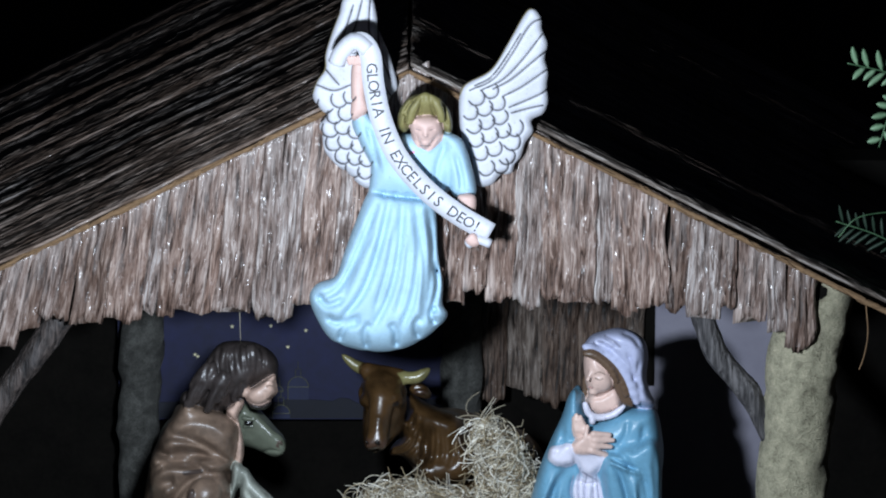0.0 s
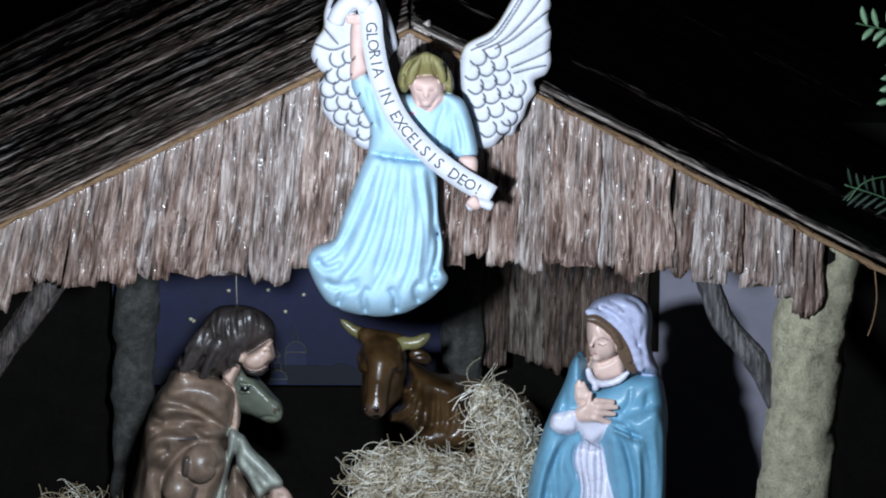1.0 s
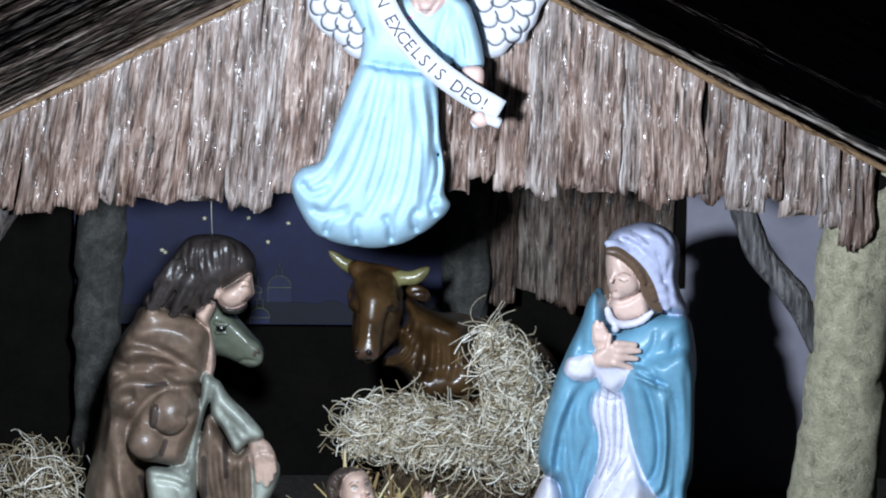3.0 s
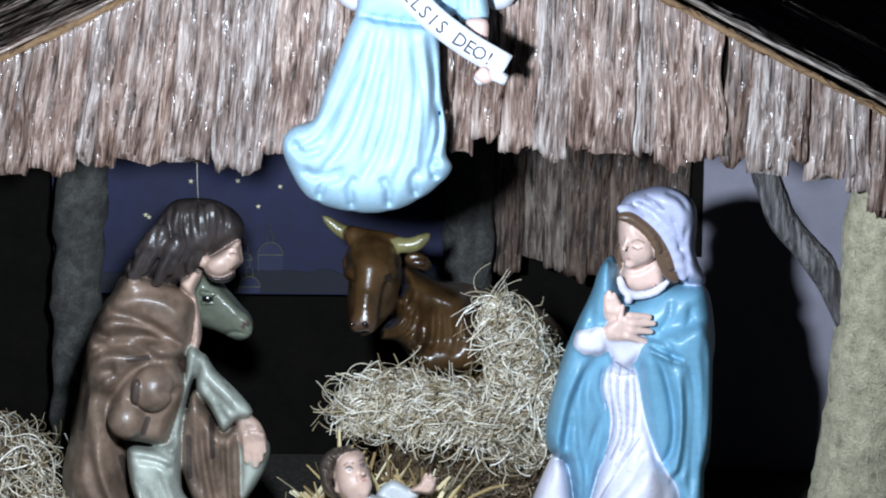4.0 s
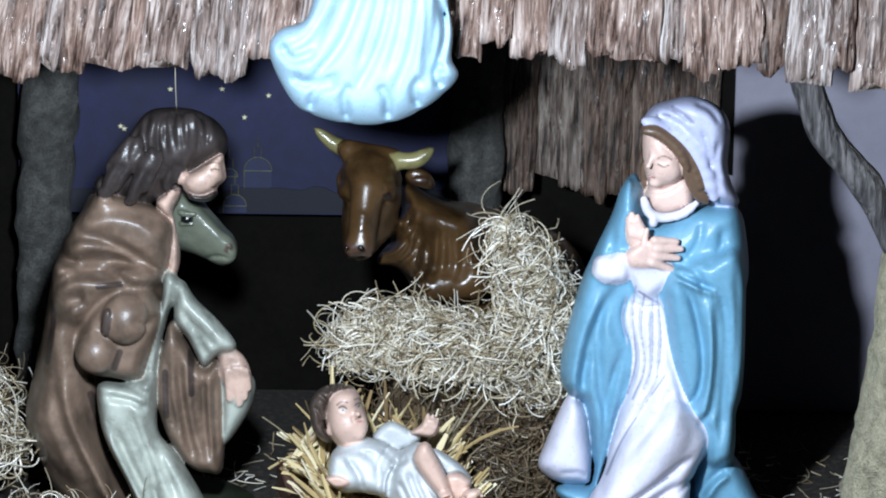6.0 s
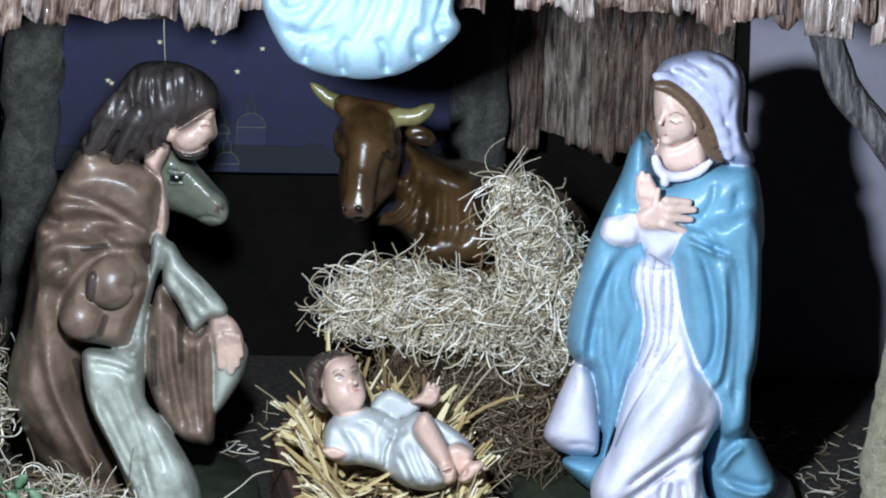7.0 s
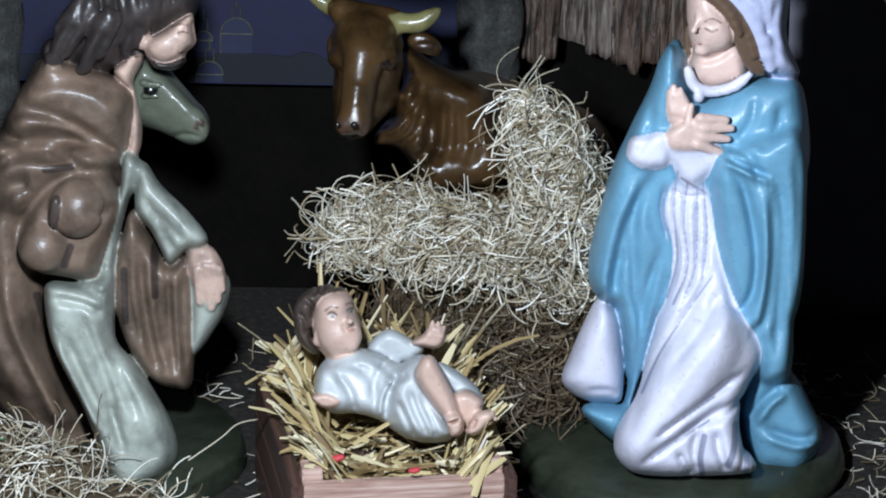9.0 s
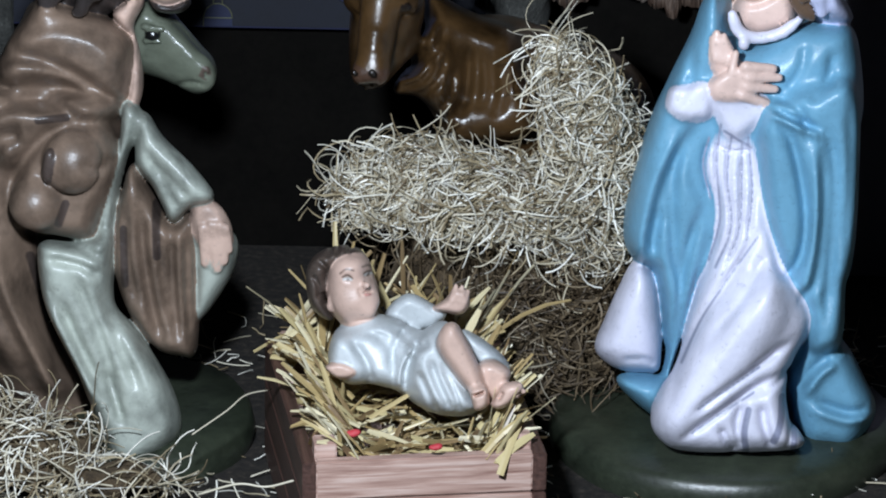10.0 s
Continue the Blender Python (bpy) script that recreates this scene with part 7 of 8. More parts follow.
    crease([(-0.1470, -0.0480, 0.8810), (-0.1520, -0.0480, 0.8770), (-0.1580, -0.0480, 0.8750), (-0.1640, -0.0480, 0.8770), (-0.1680, -0.0480, 0.8820), (-0.1690, -0.0480, 0.8880), (-0.1670, -0.0480, 0.8940)], 0.0018, 0.002),
    stroke(5, [(-0.1150, -0.0480, 0.8940), (-0.1180, -0.0480, 0.8900), (-0.1240, -0.0480, 0.8890), (-0.1290, -0.0480, 0.8900), (-0.1320, -0.0480, 0.8950), (-0.1330, -0.0480, 0.9000), (-0.1310, -0.0480, 0.9050)], 0.00120),
    crease([(-0.1150, -0.0480, 0.8940), (-0.1180, -0.0480, 0.8900), (-0.1240, -0.0480, 0.8890), (-0.1290, -0.0480, 0.8900), (-0.1320, -0.0480, 0.8950), (-0.1330, -0.0480, 0.9000), (-0.1310, -0.0480, 0.9050)], 0.0018, 0.002),
    stroke(5, [(-0.1360, -0.0480, 0.8660), (-0.1400, -0.0480, 0.8620), (-0.1450, -0.0480, 0.8600), (-0.1510, -0.0480, 0.8620), (-0.1550, -0.0480, 0.8660), (-0.1560, -0.0480, 0.8720), (-0.1540, -0.0480, 0.8780)], 0.00120),
    crease([(-0.1360, -0.0480, 0.8660), (-0.1400, -0.0480, 0.8620), (-0.1450, -0.0480, 0.8600), (-0.1510, -0.0480, 0.8620), (-0.1550, -0.0480, 0.8660), (-0.1560, -0.0480, 0.8720), (-0.1540, -0.0480, 0.8780)], 0.0018, 0.002),
    stroke(5, [(-0.1200, -0.0480, 0.8700), (-0.1240, -0.0480, 0.8660), (-0.1300, -0.0480, 0.8640), (-0.1350, -0.0480, 0.8660), (-0.1390, -0.0480, 0.8700), (-0.1400, -0.0480, 0.8760), (-0.1380, -0.0480, 0.8820)], 0.00120),
    crease([(-0.1200, -0.0480, 0.8700), (-0.1240, -0.0480, 0.8660), (-0.1300, -0.0480, 0.8640), (-0.1350, -0.0480, 0.8660), (-0.1390, -0.0480, 0.8700), (-0.1400, -0.0480, 0.8760), (-0.1380, -0.0480, 0.8820)], 0.0018, 0.002),
    stroke(5, [(-0.1410, -0.0480, 0.8470), (-0.1460, -0.0480, 0.8420), (-0.1520, -0.0480, 0.8410), (-0.1580, -0.0480, 0.8430), (-0.1620, -0.0480, 0.8470), (-0.1630, -0.0480, 0.8540), (-0.1610, -0.0480, 0.8600)], 0.00120),
    crease([(-0.1410, -0.0480, 0.8470), (-0.1460, -0.0480, 0.8420), (-0.1520, -0.0480, 0.8410), (-0.1580, -0.0480, 0.8430), (-0.1620, -0.0480, 0.8470), (-0.1630, -0.0480, 0.8540), (-0.1610, -0.0480, 0.8600)], 0.0018, 0.002),
    stroke(5, [(-0.1250, -0.0480, 0.8500), (-0.1290, -0.0480, 0.8460), (-0.1350, -0.0480, 0.8450), (-0.1400, -0.0480, 0.8470), (-0.1440, -0.0480, 0.8510), (-0.1450, -0.0480, 0.8570), (-0.1430, -0.0480, 0.8620)], 0.00120),
    crease([(-0.1250, -0.0480, 0.8500), (-0.1290, -0.0480, 0.8460), (-0.1350, -0.0480, 0.8450), (-0.1400, -0.0480, 0.8470), (-0.1440, -0.0480, 0.8510), (-0.1450, -0.0480, 0.8570), (-0.1430, -0.0480, 0.8620)], 0.0018, 0.002),
    stroke(5, [(-0.1090, -0.0480, 0.8440), (-0.1120, -0.0480, 0.8400), (-0.1180, -0.0480, 0.8390), (-0.1230, -0.0480, 0.8410), (-0.1260, -0.0480, 0.8450), (-0.1270, -0.0480, 0.8500), (-0.1250, -0.0480, 0.8560)], 0.00120),
    crease([(-0.1090, -0.0480, 0.8440), (-0.1120, -0.0480, 0.8400), (-0.1180, -0.0480, 0.8390), (-0.1230, -0.0480, 0.8410), (-0.1260, -0.0480, 0.8450), (-0.1270, -0.0480, 0.8500), (-0.1250, -0.0480, 0.8560)], 0.0018, 0.002),
    stroke(5, [(-0.1370, -0.0480, 0.8280), (-0.1410, -0.0480, 0.8230), (-0.1470, -0.0480, 0.8220), (-0.1530, -0.0480, 0.8230), (-0.1570, -0.0480, 0.8280), (-0.1580, -0.0480, 0.8340), (-0.1560, -0.0480, 0.8400)], 0.00120),
    crease([(-0.1370, -0.0480, 0.8280), (-0.1410, -0.0480, 0.8230), (-0.1470, -0.0480, 0.8220), (-0.1530, -0.0480, 0.8230), (-0.1570, -0.0480, 0.8280), (-0.1580, -0.0480, 0.8340), (-0.1560, -0.0480, 0.8400)], 0.0018, 0.002),
    stroke(5, [(-0.1200, -0.0480, 0.8300), (-0.1250, -0.0480, 0.8250), (-0.1300, -0.0480, 0.8240), (-0.1360, -0.0480, 0.8260), (-0.1390, -0.0480, 0.8300), (-0.1410, -0.0480, 0.8360), (-0.1390, -0.0480, 0.8420)], 0.00120),
    crease([(-0.1200, -0.0480, 0.8300), (-0.1250, -0.0480, 0.8250), (-0.1300, -0.0480, 0.8240), (-0.1360, -0.0480, 0.8260), (-0.1390, -0.0480, 0.8300), (-0.1410, -0.0480, 0.8360), (-0.1390, -0.0480, 0.8420)], 0.0018, 0.002),
    stroke(5, [(-0.1040, -0.0480, 0.8240), (-0.1080, -0.0480, 0.8200), (-0.1130, -0.0480, 0.8180), (-0.1180, -0.0480, 0.8200), (-0.1220, -0.0480, 0.8240), (-0.1230, -0.0480, 0.8290), (-0.1210, -0.0480, 0.8350)], 0.00120),
    crease([(-0.1040, -0.0480, 0.8240), (-0.1080, -0.0480, 0.8200), (-0.1130, -0.0480, 0.8180), (-0.1180, -0.0480, 0.8200), (-0.1220, -0.0480, 0.8240), (-0.1230, -0.0480, 0.8290), (-0.1210, -0.0480, 0.8350)], 0.0018, 0.002),
    stroke(5, [(-0.1250, -0.0480, 0.8090), (-0.1290, -0.0480, 0.8040), (-0.1350, -0.0480, 0.8030), (-0.1400, -0.0480, 0.8050), (-0.1440, -0.0480, 0.8090), (-0.1450, -0.0480, 0.8150), (-0.1430, -0.0480, 0.8210)], 0.00120),
    crease([(-0.1250, -0.0480, 0.8090), (-0.1290, -0.0480, 0.8040), (-0.1350, -0.0480, 0.8030), (-0.1400, -0.0480, 0.8050), (-0.1440, -0.0480, 0.8090), (-0.1450, -0.0480, 0.8150), (-0.1430, -0.0480, 0.8210)], 0.0018, 0.002),
    stroke(5, [(-0.1080, -0.0480, 0.8070), (-0.1120, -0.0480, 0.8030), (-0.1180, -0.0480, 0.8010), (-0.1230, -0.0480, 0.8030), (-0.1270, -0.0480, 0.8080), (-0.1280, -0.0480, 0.8130), (-0.1260, -0.0480, 0.8190)], 0.00120),
    crease([(-0.1080, -0.0480, 0.8070), (-0.1120, -0.0480, 0.8030), (-0.1180, -0.0480, 0.8010), (-0.1230, -0.0480, 0.8030), (-0.1270, -0.0480, 0.8080), (-0.1280, -0.0480, 0.8130), (-0.1260, -0.0480, 0.8190)], 0.0018, 0.002),
    stroke(5, [(-0.0930, -0.0480, 0.8040), (-0.0970, -0.0480, 0.8000), (-0.1020, -0.0480, 0.7990), (-0.1070, -0.0480, 0.8010), (-0.1110, -0.0480, 0.8050), (-0.1120, -0.0480, 0.8100), (-0.1100, -0.0480, 0.8150)], 0.00120),
    crease([(-0.0930, -0.0480, 0.8040), (-0.0970, -0.0480, 0.8000), (-0.1020, -0.0480, 0.7990), (-0.1070, -0.0480, 0.8010), (-0.1110, -0.0480, 0.8050), (-0.1120, -0.0480, 0.8100), (-0.1100, -0.0480, 0.8150)], 0.0018, 0.002),
    stroke(5, [(-0.1110, -0.0480, 0.7890), (-0.1150, -0.0480, 0.7850), (-0.1210, -0.0480, 0.7840), (-0.1270, -0.0480, 0.7850), (-0.1300, -0.0480, 0.7900), (-0.1310, -0.0480, 0.7960), (-0.1300, -0.0480, 0.8010)], 0.00120),
    crease([(-0.1110, -0.0480, 0.7890), (-0.1150, -0.0480, 0.7850), (-0.1210, -0.0480, 0.7840), (-0.1270, -0.0480, 0.7850), (-0.1300, -0.0480, 0.7900), (-0.1310, -0.0480, 0.7960), (-0.1300, -0.0480, 0.8010)], 0.0018, 0.002),
    stroke(5, [(-0.0950, -0.0480, 0.7860), (-0.0990, -0.0480, 0.7830), (-0.1040, -0.0480, 0.7810), (-0.1090, -0.0480, 0.7830), (-0.1130, -0.0480, 0.7870), (-0.1140, -0.0480, 0.7920), (-0.1120, -0.0480, 0.7980)], 0.00120),
    crease([(-0.0950, -0.0480, 0.7860), (-0.0990, -0.0480, 0.7830), (-0.1040, -0.0480, 0.7810), (-0.1090, -0.0480, 0.7830), (-0.1130, -0.0480, 0.7870), (-0.1140, -0.0480, 0.7920), (-0.1120, -0.0480, 0.7980)], 0.0018, 0.002),
    stroke(5, [(-0.1690, -0.0480, 0.9150), (-0.1460, -0.0480, 0.9070), (-0.1230, -0.0480, 0.9150)], 0.00120),
    crease([(-0.1690, -0.0480, 0.9150), (-0.1460, -0.0480, 0.9070), (-0.1230, -0.0480, 0.9150)], 0.0018, 0.002),
    stroke(5, [(-0.1580, -0.0480, 0.9380), (-0.1390, -0.0480, 0.9150)], 0.00120),
    crease([(-0.1580, -0.0480, 0.9380), (-0.1390, -0.0480, 0.9150)], 0.0018, 0.002),
    stroke(6, [(0.0250, -0.0480, 0.9010), (0.0350, -0.0480, 0.9180), (0.0680, -0.0480, 0.9370), (0.0920, -0.0480, 0.9770), (0.1150, -0.0480, 1.0180), (0.1270, -0.0480, 1.0230)], 0.00128),
    stroke(6, [(-0.1760, -0.0480, 0.9030), (-0.1690, -0.0480, 0.9220), (-0.1580, -0.0480, 0.9380), (-0.1580, -0.0480, 0.9580), (-0.1500, -0.0480, 0.9860), (-0.1380, -0.0480, 1.0180)], 0.00128),
]


extra = []
# banner with its lettering
BAND = [(-0.125, -0.115, 0.986), (-0.107, -0.120, 0.995), (-0.095, -0.125, 0.976), (-0.091, -0.125, 0.937), (-0.081, -0.125, 0.888), (-0.059, -0.128, 0.836), (-0.022, -0.130, 0.791), (0.020, -0.132, 0.757), (0.067, -0.138, 0.730)]
band = spline(BAND, 60)
HALF = 0.0145
def band_side(i):
    d = band[min(i + 1, 59)] - band[max(i - 1, 0)]
    d.y = 0
    d.normalize()
    return d, Vector((d.z, 0, -d.x))


V, F = [], []
for i, p in enumerate(band):
    d, s = band_side(i)
    wdt = HALF * (0.75 + 0.25 * min(1, i / 14))
    for q in (1, 0, -1):
        V.append(p - s * wdt * q + Vector((0, 0.002 * abs(q), 0)))
    for q in (1, 0, -1):
        V.append(p - s * wdt * q + Vector((0, 0.002 * abs(q) + 0.003, 0)))
for i in range(59):
    a, c = i * 6, i * 6 + 6
    for q in (0, 1):
        F.append((a + q, a + q + 1, c + q + 1, c + q))
        F.append((a + 3 + q, c + 3 + q, c + 4 + q, a + 4 + q))
    F.append((a, c, c + 3, a + 3))
    F.append((a + 2, a + 5, c + 5, c + 2))
F += [(0, 3, 4, 1), (1, 4, 5, 2), (354, 355, 358, 357), (355, 356, 359, 358)]
extra.append((V, F, 1))
# rolled upper end and the folded lower end
extra.append((*tube(spline([(-0.141, -0.112, 0.963), (-0.134, -0.114, 0.979), (-0.116, -0.116, 0.996), (-0.098, -0.118, 0.984)], 12), [0.012] * 12, 10), 1))
extra.append((*tube(spline([(0.036, -0.130, 0.713), (0.050, -0.134, 0.721), (0.067, -0.134, 0.715)], 8), [0.007] * 8, 8), 1))

arc = [0.0]
for i in range(59):
    arc.append(arc[-1] + (band[i + 1] - band[i]).length)
TEXT = "GLORIA IN EXCELSIS DEO!"
s0, s1 = arc[17], arc[57]
for k, ch in enumerate(TEXT):
    if ch == " ":
        continue
    cu = bpy.data.curves.new("letter", "FONT")
    cu.body, cu.size, cu.align_x, cu.extrude, cu.resolution_u = ch, 0.0215, "CENTER", 0.0004, 2
    ob = bpy.data.objects.new("letter", cu)
    me = ob.to_mesh()
    s = s0 + (s1 - s0) * (k + 0.5) / len(TEXT)
    i = int(np.searchsorted(arc, s)) - 1
    d, sd = band_side(i)
    p = band[i] + (band[i + 1] - band[i]) * ((s - arc[i]) / (arc[i + 1] - arc[i]))
    up = -sd
    # letters stand across the band and read along it
    ev = [p + d * v.co.x + up * (v.co.y - 0.0075) + Vector((0, -0.0012 - v.co.z, 0)) for v in me.vertices]
    ef = [tuple(pl.vertices) for pl in me.polygons]
    extra.append((ev, ef, 2))
    ob.to_mesh_clear()
    bpy.data.objects.remove(ob)
    bpy.data.curves.remove(cu)
figure("angel_statue", angel, 0.0017, [angel_paint, banner_white, ink], "painted plaster angel with white wings and a lettered banner", "statue", extra, angel_folds)

# ---- manger ----
corner = Vector((-0.126, -0.150, 0.108))
manger = tagged(new("manger"), "small reddish-brown wooden box manger filled with straw", "manger")
MW, ML, MH = 0.175, 0.262, corner.z
manger.matrix_world = Matrix.Translation((corner.x, corner.y, 0)) @ pose(0, 0, 0, 0, 0, 9.0)


def plank(name, x0, x1, y0, y1, z0, z1, mat, label=""):
    ob = part(name, box_bm(x0, x1, y0, y1, z0, z1, 0.0012), mat, manger, label)
    return ob


for z0, z1 in ((MH - 0.033, MH), (MH - 0.070, MH - 0.0345), (0.004, MH - 0.0715)):
    plank("front_board", 0.0, MW, 0.0, 0.011, z0, z1, manger_wood)
    plank("back_board", 0.0, MW, ML - 0.011, ML, z0, z1, manger_wood)
    plank("side_board", -0.011, 0.0, -0.001, ML, z0, z1, manger_shaded)
    plank("side_board", MW, MW + 0.011, -0.001, ML, z0, z1, manger_shaded)
for cx, cy in ((0.0, 0.011), (MW - 0.018, 0.011), (0.0, ML - 0.029), (MW - 0.018, ML - 0.029)):
    plank("corner_block", cx, cx + 0.018, cy, cy + 0.018, 0.004, MH + 0.012, manger_wood)
plank("floor_board", 0.0, MW, 0.011, ML - 0.011, 0.004, 0.012, manger_shaded)


# ---- straw and hay ----
def strip(p, d, length, width, thick, rnd, sag=0.0):
    """A split straw: a slightly folded flat blade."""
    side = d.cross(Vector((rnd.uniform(-1, 1), rnd.uniform(-1, 1), rnd.uniform(0.2, 1)))).normalized()
    up = side.cross(d).normalized()
    V, F = [], []
    n = 4
    for i in range(n + 1):
        f = i / n
        c = p + d * length * f + Vector((0, 0, -sag * f * f * length))
        w = width * (0.5 if i < n else 0.3)
        V += [c - side * w, c + up * thick, c + side * w, c - up * thick * 0.3]
    for i in range(n):
        for k in range(4):
            a, b = i * 4 + k, i * 4 + (k + 1) % 4
            F.append((a, b, b + 4, a + 4))
    F += [(3, 2, 1, 0), (n * 4, n * 4 + 1, n * 4 + 2, n * 4 + 3)]
    return V, F


def joined(name, pieces, mat, label, category):
    V, F = [], []
    for v, f in pieces:
        k = len(V)
        V += v
        F += [tuple(k + i for i in q) for q in f]
    return tagged(mesh_object(name, V, F, mat, smooth=False), label, category, kind="stuff")


rnd = random.Random(11)
pieces = []
M = manger.matrix_world.copy()
for n in range(58):
    # bundles of straw that poke out over the rim
    u = n / 58 * 2 * (MW + ML) + rnd.uniform(-0.01, 0.01)
    if u < MW:
        b, out = Vector((u, 0.045, MH - 0.014)), Vector((rnd.uniform(-0.9, 0.9), -0.35, 0.3))
    elif u < MW + ML:
        b, out = Vector((MW - 0.025, u - MW, MH + 0.005)), Vector((0.6, rnd.uniform(-0.2, 0.7), 0.9))
    elif u < 2 * MW + ML:
        b, out = Vector((2 * MW + ML - u, ML - 0.04, MH + 0.01)), Vector((rnd.uniform(-0.5, 0.9), 0.35, 0.9))
    else:
        b, out = Vector((0.028, 2 * (MW + ML) - u, MH + 0.005)), Vector((-0.45, rnd.uniform(-0.3, 0.5), 0.6))
    out.normalize()
    for q in range(rnd.randint(5, 9)):
        d = (out + Vector((rnd.gauss(0, 0.22), rnd.gauss(0, 0.22), rnd.gauss(0, 0.16)))).normalized()
        L = rnd.uniform(0.028, 0.062) * (1.0 if u < MW else 1.15 if not MW + ML < u < 2 * MW + ML else 1.9)
        p = b + Vector((rnd.gauss(0, 0.006), rnd.gauss(0, 0.006), rnd.gauss(0, 0.004))) - d * 0.012
        v, f = strip(p, d, L, rnd.uniform(0.003, 0.007), 0.0007, rnd, rnd.uniform(0, 0.4))
        if u < MW:
            v = [Vector((q.x, max(q.y, 0.0125), q.z)) for q in v]
        pieces.append(([M @ Vector(w) for w in v], f))
for n in range(420):
    # bedding that fills the box
    p = Vector((rnd.uniform(0.012, MW - 0.012), rnd.uniform(0.015, ML - 0.02), MH - 0.02 + rnd.gauss(0, 0.006)))
    a = rnd.uniform(0, 2 * math.pi)
    d = Vector((math.cos(a), math.sin(a), rnd.gauss(0, 0.22))).normalized()
    v, f = strip(p, d, rnd.uniform(0.025, 0.05), rnd.uniform(0.0025, 0.005), 0.0006, rnd)
    v = [Vector((min(max(q.x, 0.002), MW - 0.002), min(max(q.y, 0.0125), ML - 0.0125), q.z)) for q in v]
    pieces.append(([M @ Vector(w) for w in v], f))
joined("manger_straw", pieces, straw, "golden cut straw heaped in the wooden manger", "straw")


def strand(p, d, steps, step, r, rnd, lo, curl=0.5, centre=None, rad=None):
    """One wood shaving: a thin thread of gentle bends and a few sharp kinks."""
    pts = [p.copy()]
    turn = Vector((rnd.gauss(0, 1), rnd.gauss(0, 1), rnd.gauss(0, 1))) * curl * 0.3
    for _ in range(steps):
        turn += Vector((rnd.gauss(0, 1), rnd.gauss(0, 1), rnd.gauss(0, 1))) * curl * 0.12
        d = (d + turn).normalized()
        if rnd.random() < 0.07:
            d = (d + Vector((rnd.gauss(0, 0.8), rnd.gauss(0, 0.8), rnd.gauss(0, 0.8)))).normalized()
            turn *= -0.5
        p = p + d * step
        if centre is not None:
            o = Vector(((p.x - centre.x) / rad[0], (p.y - centre.y) / rad[1], (p.z - centre.z) / rad[2]))
            if o.length > 1.1:
                d = (d - o.normalized() * 0.35).normalized()
            elif o.length < 0.82:
                p = p + Vector((o.x * rad[0], o.y * rad[1], o.z * rad[2])) * 0.06
        p.z = max(p.z, lo)
        pts.append(p.copy())
    return tube(pts, [r] * len(pts), 3)


def hay_heap(name, lumps, loose, seed, label, core_mat, lo=0.002, fibre=None):
    rnd = random.Random(seed)
    pieces = []
    for centre, rad, count in lumps:
        c = Vector(centre)
        for _ in range(count):
            a, h = rnd.uniform(0, 2 * math.pi), rnd.uniform(-0.55, 1)
            s = math.sqrt(max(0, 1 - h * h))
            o = Vector((s * math.cos(a), s * math.sin(a), h))
            if o.y > 0.45:
                o.y = -o.y
            k = rnd.uniform(0.86, 1.05)
            p = c + Vector((o.x * rad[0], o.y * rad[1], o.z * rad[2])) * k
            # tufts, and gaps where the dark core stands in for shade
            if math.sin(p.x * 88 + 1.3) * math.sin(p.z * 105 + p.x * 40) < -0.12 and rnd.random() < 0.7:
                continue
            d = o.cross(Vector((rnd.gauss(0, 1), rnd.gauss(0, 1), rnd.gauss(0, 1)))).normalized()
            pieces.append(strand(p, d, rnd.randint(5, 12), 0.0066, rnd.uniform(0.0003, 0.0009), rnd, lo, 0.36, c, rad))
        for _ in range(int(count * loose)):
            a = rnd.uniform(0, 2 * math.pi)
            o = Vector((math.cos(a) * 0.8, -0.2, abs(math.sin(a)))).normalized()
            p = c + Vector((o.x * rad[0], o.y * rad[1], o.z * rad[2])) * 0.95
            d = (o + Vector((rnd.gauss(0, 0.6), rnd.gauss(0, 0.6), rnd.gauss(0, 0.3)))).normalized()
            pieces.append(strand(p, d, rnd.randint(5, 8), 0.006, rnd.uniform(0.0005, 0.0008), rnd, lo, 0.45))
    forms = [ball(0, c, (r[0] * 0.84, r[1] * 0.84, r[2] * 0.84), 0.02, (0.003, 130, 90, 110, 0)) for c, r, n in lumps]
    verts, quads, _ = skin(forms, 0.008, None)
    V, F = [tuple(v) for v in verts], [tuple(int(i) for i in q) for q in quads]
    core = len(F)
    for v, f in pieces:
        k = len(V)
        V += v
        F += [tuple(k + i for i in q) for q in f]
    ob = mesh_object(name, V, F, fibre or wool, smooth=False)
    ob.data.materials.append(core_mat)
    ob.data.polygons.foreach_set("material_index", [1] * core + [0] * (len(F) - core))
    return tagged(ob, label, "hay", kind="stuff")


# brown filler inside the heaps, dark to give the shade between strands
hay_shade_core = mottled("hay_shade_core", [(0.3, (0.03, 0.018, 0.009)), (0.7, (0.17, 0.115, 0.06))], 90, 0.9, 1.0, 0.008)
hay_heap("hay_heap", [
    ((-0.086, 0.220, 0.203), (0.038, 0.045, 0.021), 480),
    ((-0.052, 0.220, 0.213), (0.046, 0.05, 0.026), 800),
    ((-0.004, 0.200, 0.207), (0.054, 0.06, 0.028), 900),
    ((0.048, 0.200, 0.203), (0.05, 0.06, 0.027), 760),
    ((0.066, 0.210, 0.312), (0.018, 0.032, 0.03), 420),
    ((0.088, 0.200, 0.276), (0.031, 0.045, 0.044), 720),
    ((0.106, 0.200, 0.238), (0.036, 0.05, 0.042), 620),
    ((0.094, 0.210, 0.176), (0.036, 0.05, 0.036), 520),
], 0.016, 21, "heap of pale curly wood wool behind the manger", hay_shade_core)
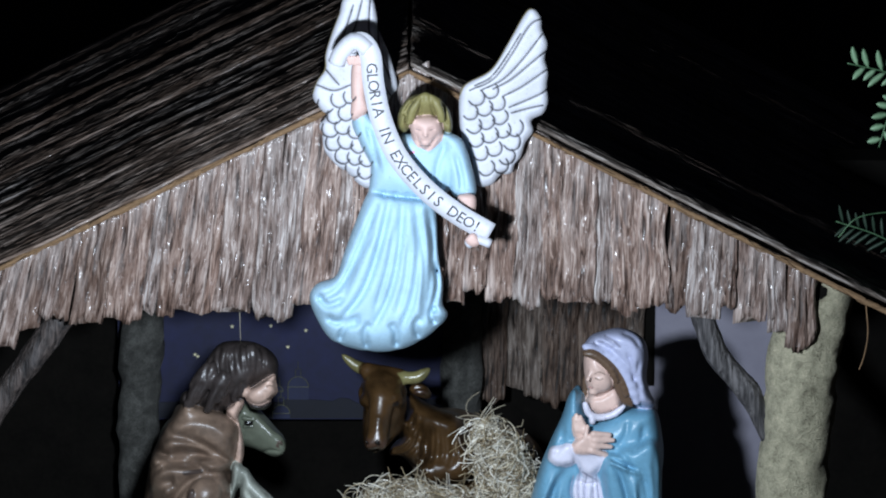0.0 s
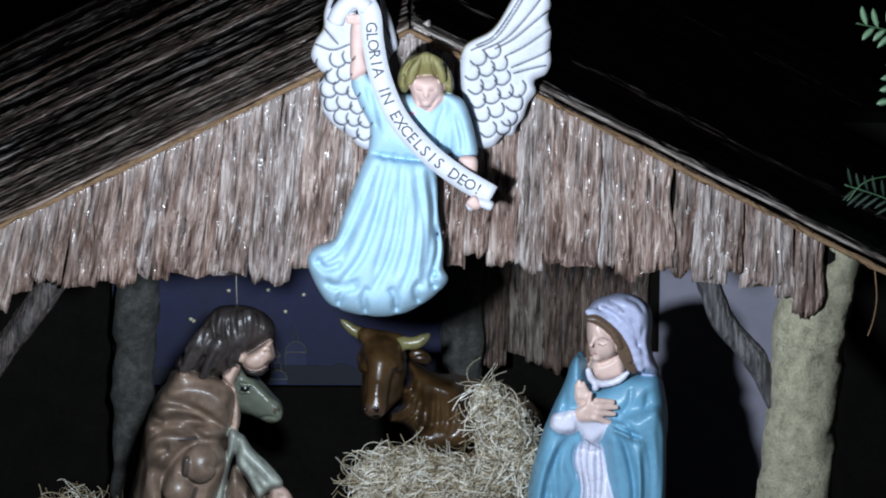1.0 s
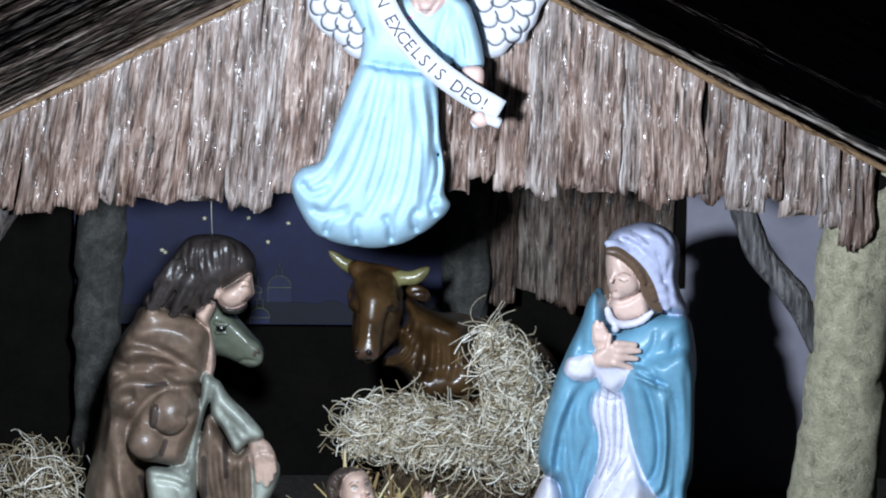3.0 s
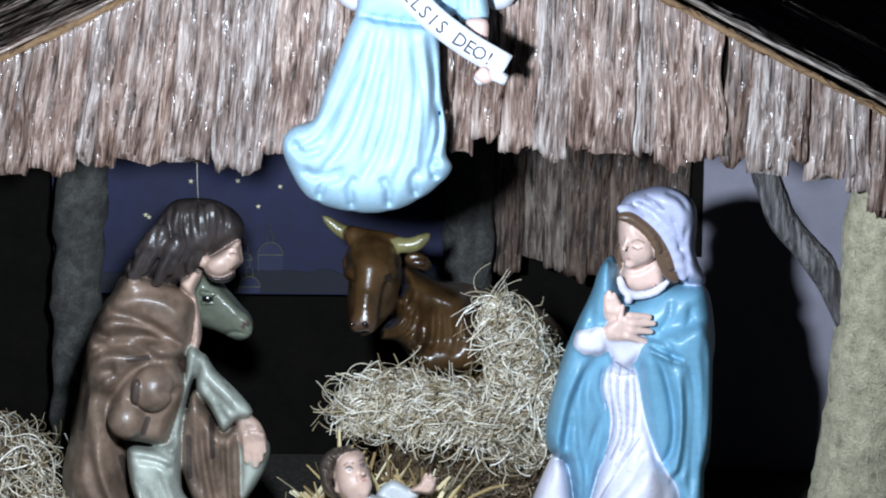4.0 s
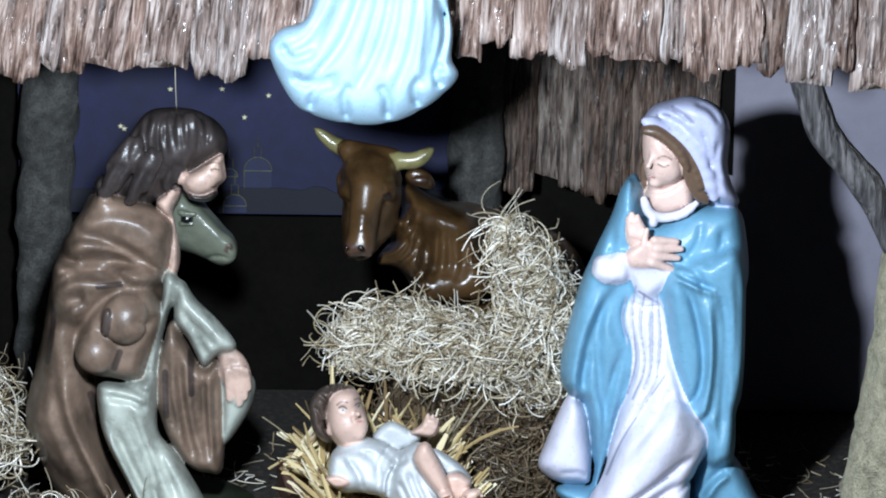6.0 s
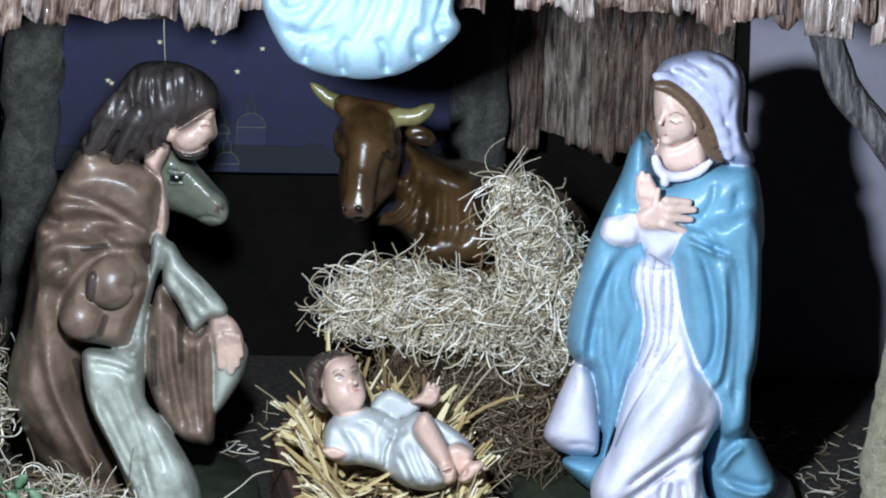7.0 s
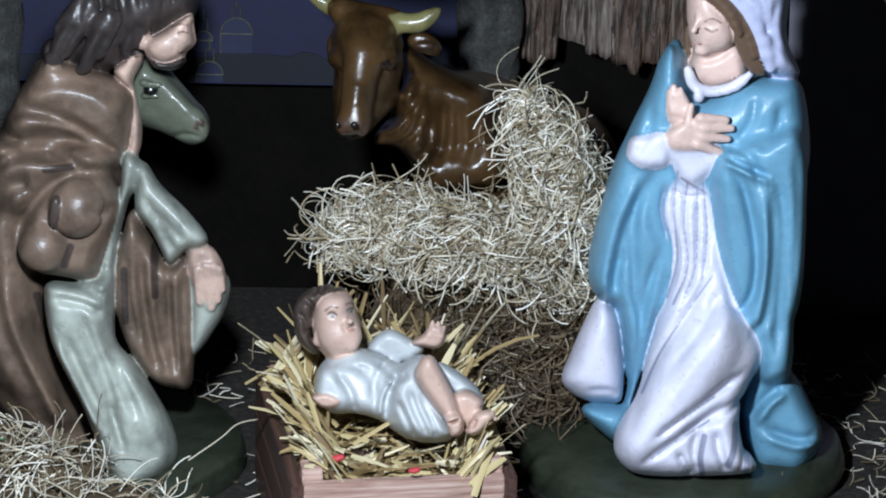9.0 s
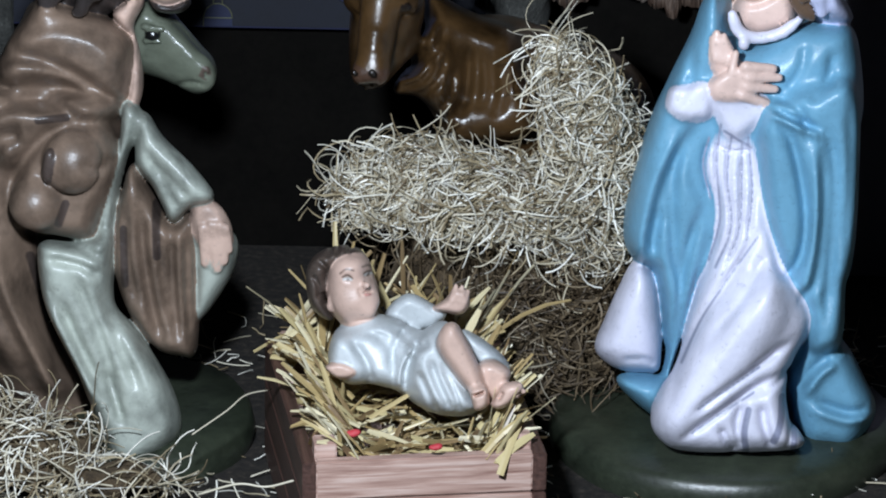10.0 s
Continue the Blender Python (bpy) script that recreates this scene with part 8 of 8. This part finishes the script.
# brown hay, darkened further to paint in the shade low in the heap
brown_hay_shaded = fibre_mat("brown_hay_shaded", [(0.0, (0.03, 0.018, 0.009)), (0.5, (0.1, 0.068, 0.036)), (0.9, (0.2, 0.145, 0.085)), (1.0, (0.5, 0.44, 0.33))], 0.6)
hay_heap("hay_heap", [
    ((0.06, 0.240, 0.130), (0.075, 0.06, 0.05), 700),
    ((0.075, 0.235, 0.07), (0.08, 0.06, 0.075), 800),
    ((-0.01, 0.265, 0.10), (0.08, 0.05, 0.09), 300),
], 0.01, 24, "matted brown hay beneath the pale wood wool", hay_shade_core, fibre=brown_hay_shaded)
hay_heap("hay_heap", [
    ((-0.365, 0.020, 0.039), (0.06, 0.05, 0.03), 260),
    ((-0.415, 0.050, 0.045), (0.06, 0.06, 0.04), 200),
    ((-0.297, -0.020, 0.035), (0.05, 0.03, 0.012), 90),
], 0.1, 22, "pale curly wood wool spread before the kneeling man", hay_shade_core)
hay_heap("hay_heap", [
    ((-0.511, 0.220, 0.133), (0.05, 0.05, 0.045), 240),
    ((-0.483, 0.170, 0.096), (0.034, 0.04, 0.035), 180),
], 0.06, 23, "heap of curly wood wool beside the kneeling man", hay_shade_core)

rnd = random.Random(31)
pieces = []
for n in range(1500):
    p = Vector((rnd.uniform(-0.5, 0.5), rnd.uniform(-0.3, 0.42), 0.003))
    a = rnd.uniform(0, 2 * math.pi)
    pieces.append(strand(p, Vector((math.cos(a), math.sin(a), 0.1)), rnd.randint(2, 6), 0.006, rnd.uniform(0.0004, 0.0008), rnd, 0.001, 0.6))
joined("hay_scraps", pieces, wool, "loose bits of hay scattered on the dark soil", "hay")

# ---- small things ----
def sprig(name, pts, leaves, length, width, label):
    """A twig with flat pointed leaflets along both sides."""
    twig = tagged(new(name), label, "plant")
    sp = spline(pts, 24)
    V, F = tube(sp, [0.0011] * 24, 5)
    mesh_object("twig", V, F, needle, twig, True)
    rnd = random.Random(len(name) + leaves)
    for k in range(leaves):
        i = 2 + int(k / leaves * 20)
        d = (sp[i + 1] - sp[i]).normalized()
        sd = d.cross(Vector((0, -1, 0))).normalized() * (1 if k % 2 else -1)
        ax = (d * 0.55 + sd * 0.85 + Vector((0, rnd.uniform(-0.3, 0.1), 0))).normalized()
        nrm = ax.cross(d).normalized()
        across = nrm.cross(ax).normalized()
        L = length * rnd.uniform(0.75, 1.1)
        rows = [(0, 0.15), (0.25, 0.8), (0.55, 1.0), (0.8, 0.75), (1.0, 0.08)]
        LV = []
        for f, w in rows:
            c = sp[i] + ax * L * f
            LV += [c - across * width * w / 2, c + nrm * 0.0008, c + across * width * w / 2, c - nrm * 0.0006]
        LF = []
        for q in range(4):
            for z in range(4):
                a, b = q * 4 + z, q * 4 + (z + 1) % 4
                LF.append((a, b, b + 4, a + 4))
        LF += [(3, 2, 1, 0), (16, 17, 18, 19)]
        mesh_object("leaf", LV, LF, leaf_green, twig, True)
    return twig


leaf_green = mottled("leaf_green", [(0.3, (0.1, 0.19, 0.1)), (0.7, (0.2, 0.32, 0.19))], 70, 0.5, 0.2, 0.001)
sprig("fern_sprig", [(0.651, 0.000, 0.902), (0.611, -0.010, 0.922), (0.555, -0.020, 0.938)], 12, 0.03, 0.011, "green fern sprig beside the stable roof")
sprig("fern_sprig", [(0.636, 0.000, 0.886), (0.616, -0.010, 0.865), (0.601, -0.020, 0.818)], 10, 0.024, 0.011, "green fern sprig beside the stable roof")
dark_leaf = mottled("dark_needles", [(0.3, (0.008, 0.02, 0.012)), (0.7, (0.02, 0.045, 0.025))], 60, 0.6)
leaf_green, keep_leaf = dark_leaf, leaf_green
sprig("fir_branch", [(0.682, 0.100, 0.611), (0.617, 0.100, 0.653), (0.553, 0.100, 0.676)], 20, 0.03, 0.006, "dark green fir branch beside the stable roof")
leaf_green = keep_leaf
sprig("holly_sprig", [(-0.461, -0.060, 0.089), (-0.434, -0.060, 0.104), (-0.390, -0.060, 0.109)], 6, 0.026, 0.014, "dark green leafy sprig lying on the hay")


def thread(name, pts, r, mat, label, category, n=24):
    V, F = tube(spline(pts, n), [r] * n, 5)
    return tagged(mesh_object(name, V, F, mat, smooth=True), label, category)


thread("grass_stem", [(0.548, -0.020, 0.689), (0.576, -0.020, 0.718), (0.639, 0.000, 0.722)], 0.0009, needle, "thin arching green stem beside the roof", "stem")
thread("wire", [(-0.284, 0.120, 0.551), (-0.284, 0.120, 0.522), (-0.284, 0.140, 0.485)], 0.0004, wool, "fine wire hanging above the kneeling man", "wire", 10)
thread("string", [(0.590, 0.000, 0.585), (0.593, -0.005, 0.545), (0.589, 0.000, 0.511), (0.582, -0.005, 0.492)], 0.0009, reed, "loose brown string hanging from the eave", "string", 16)
thread("hay_stalk", [(-0.231, -0.040, 0.083), (-0.204, -0.020, 0.096), (-0.189, 0.000, 0.102), (-0.169, 0.020, 0.099)], 0.0007, wool, "single curled hay stalk on the soil", "hay", 18)
thread("hay_stalk", [(-0.222, -0.120, 0.065), (-0.190, -0.120, 0.075), (-0.167, -0.120, 0.073), (-0.145, -0.120, 0.079)], 0.001, wool, "single curled hay stalk on the soil", "hay", 18)
petal_red = mottled("petal_red", [(0.3, (0.35, 0.02, 0.03)), (0.7, (0.6, 0.06, 0.07))], 60, 0.6)
for i, (c, r) in enumerate((((-0.099, -0.125, 0.123), 0.006), ((-0.032, -0.140, 0.119), 0.005))):
    v, q, _ = skin([ball(0, c, (r, r * 0.7, r * 0.45), 0.003), ball(0, (c[0] + r * 0.7, c[1], c[2] + r * 0.3), (r * 0.6, r * 0.5, r * 0.35), 0.003)], 0.0012, None)
    tagged(mesh_object("red_petal", v, [tuple(int(k) for k in f) for f in q], petal_red, smooth=True), "crumpled red petal in the manger straw", "petal")
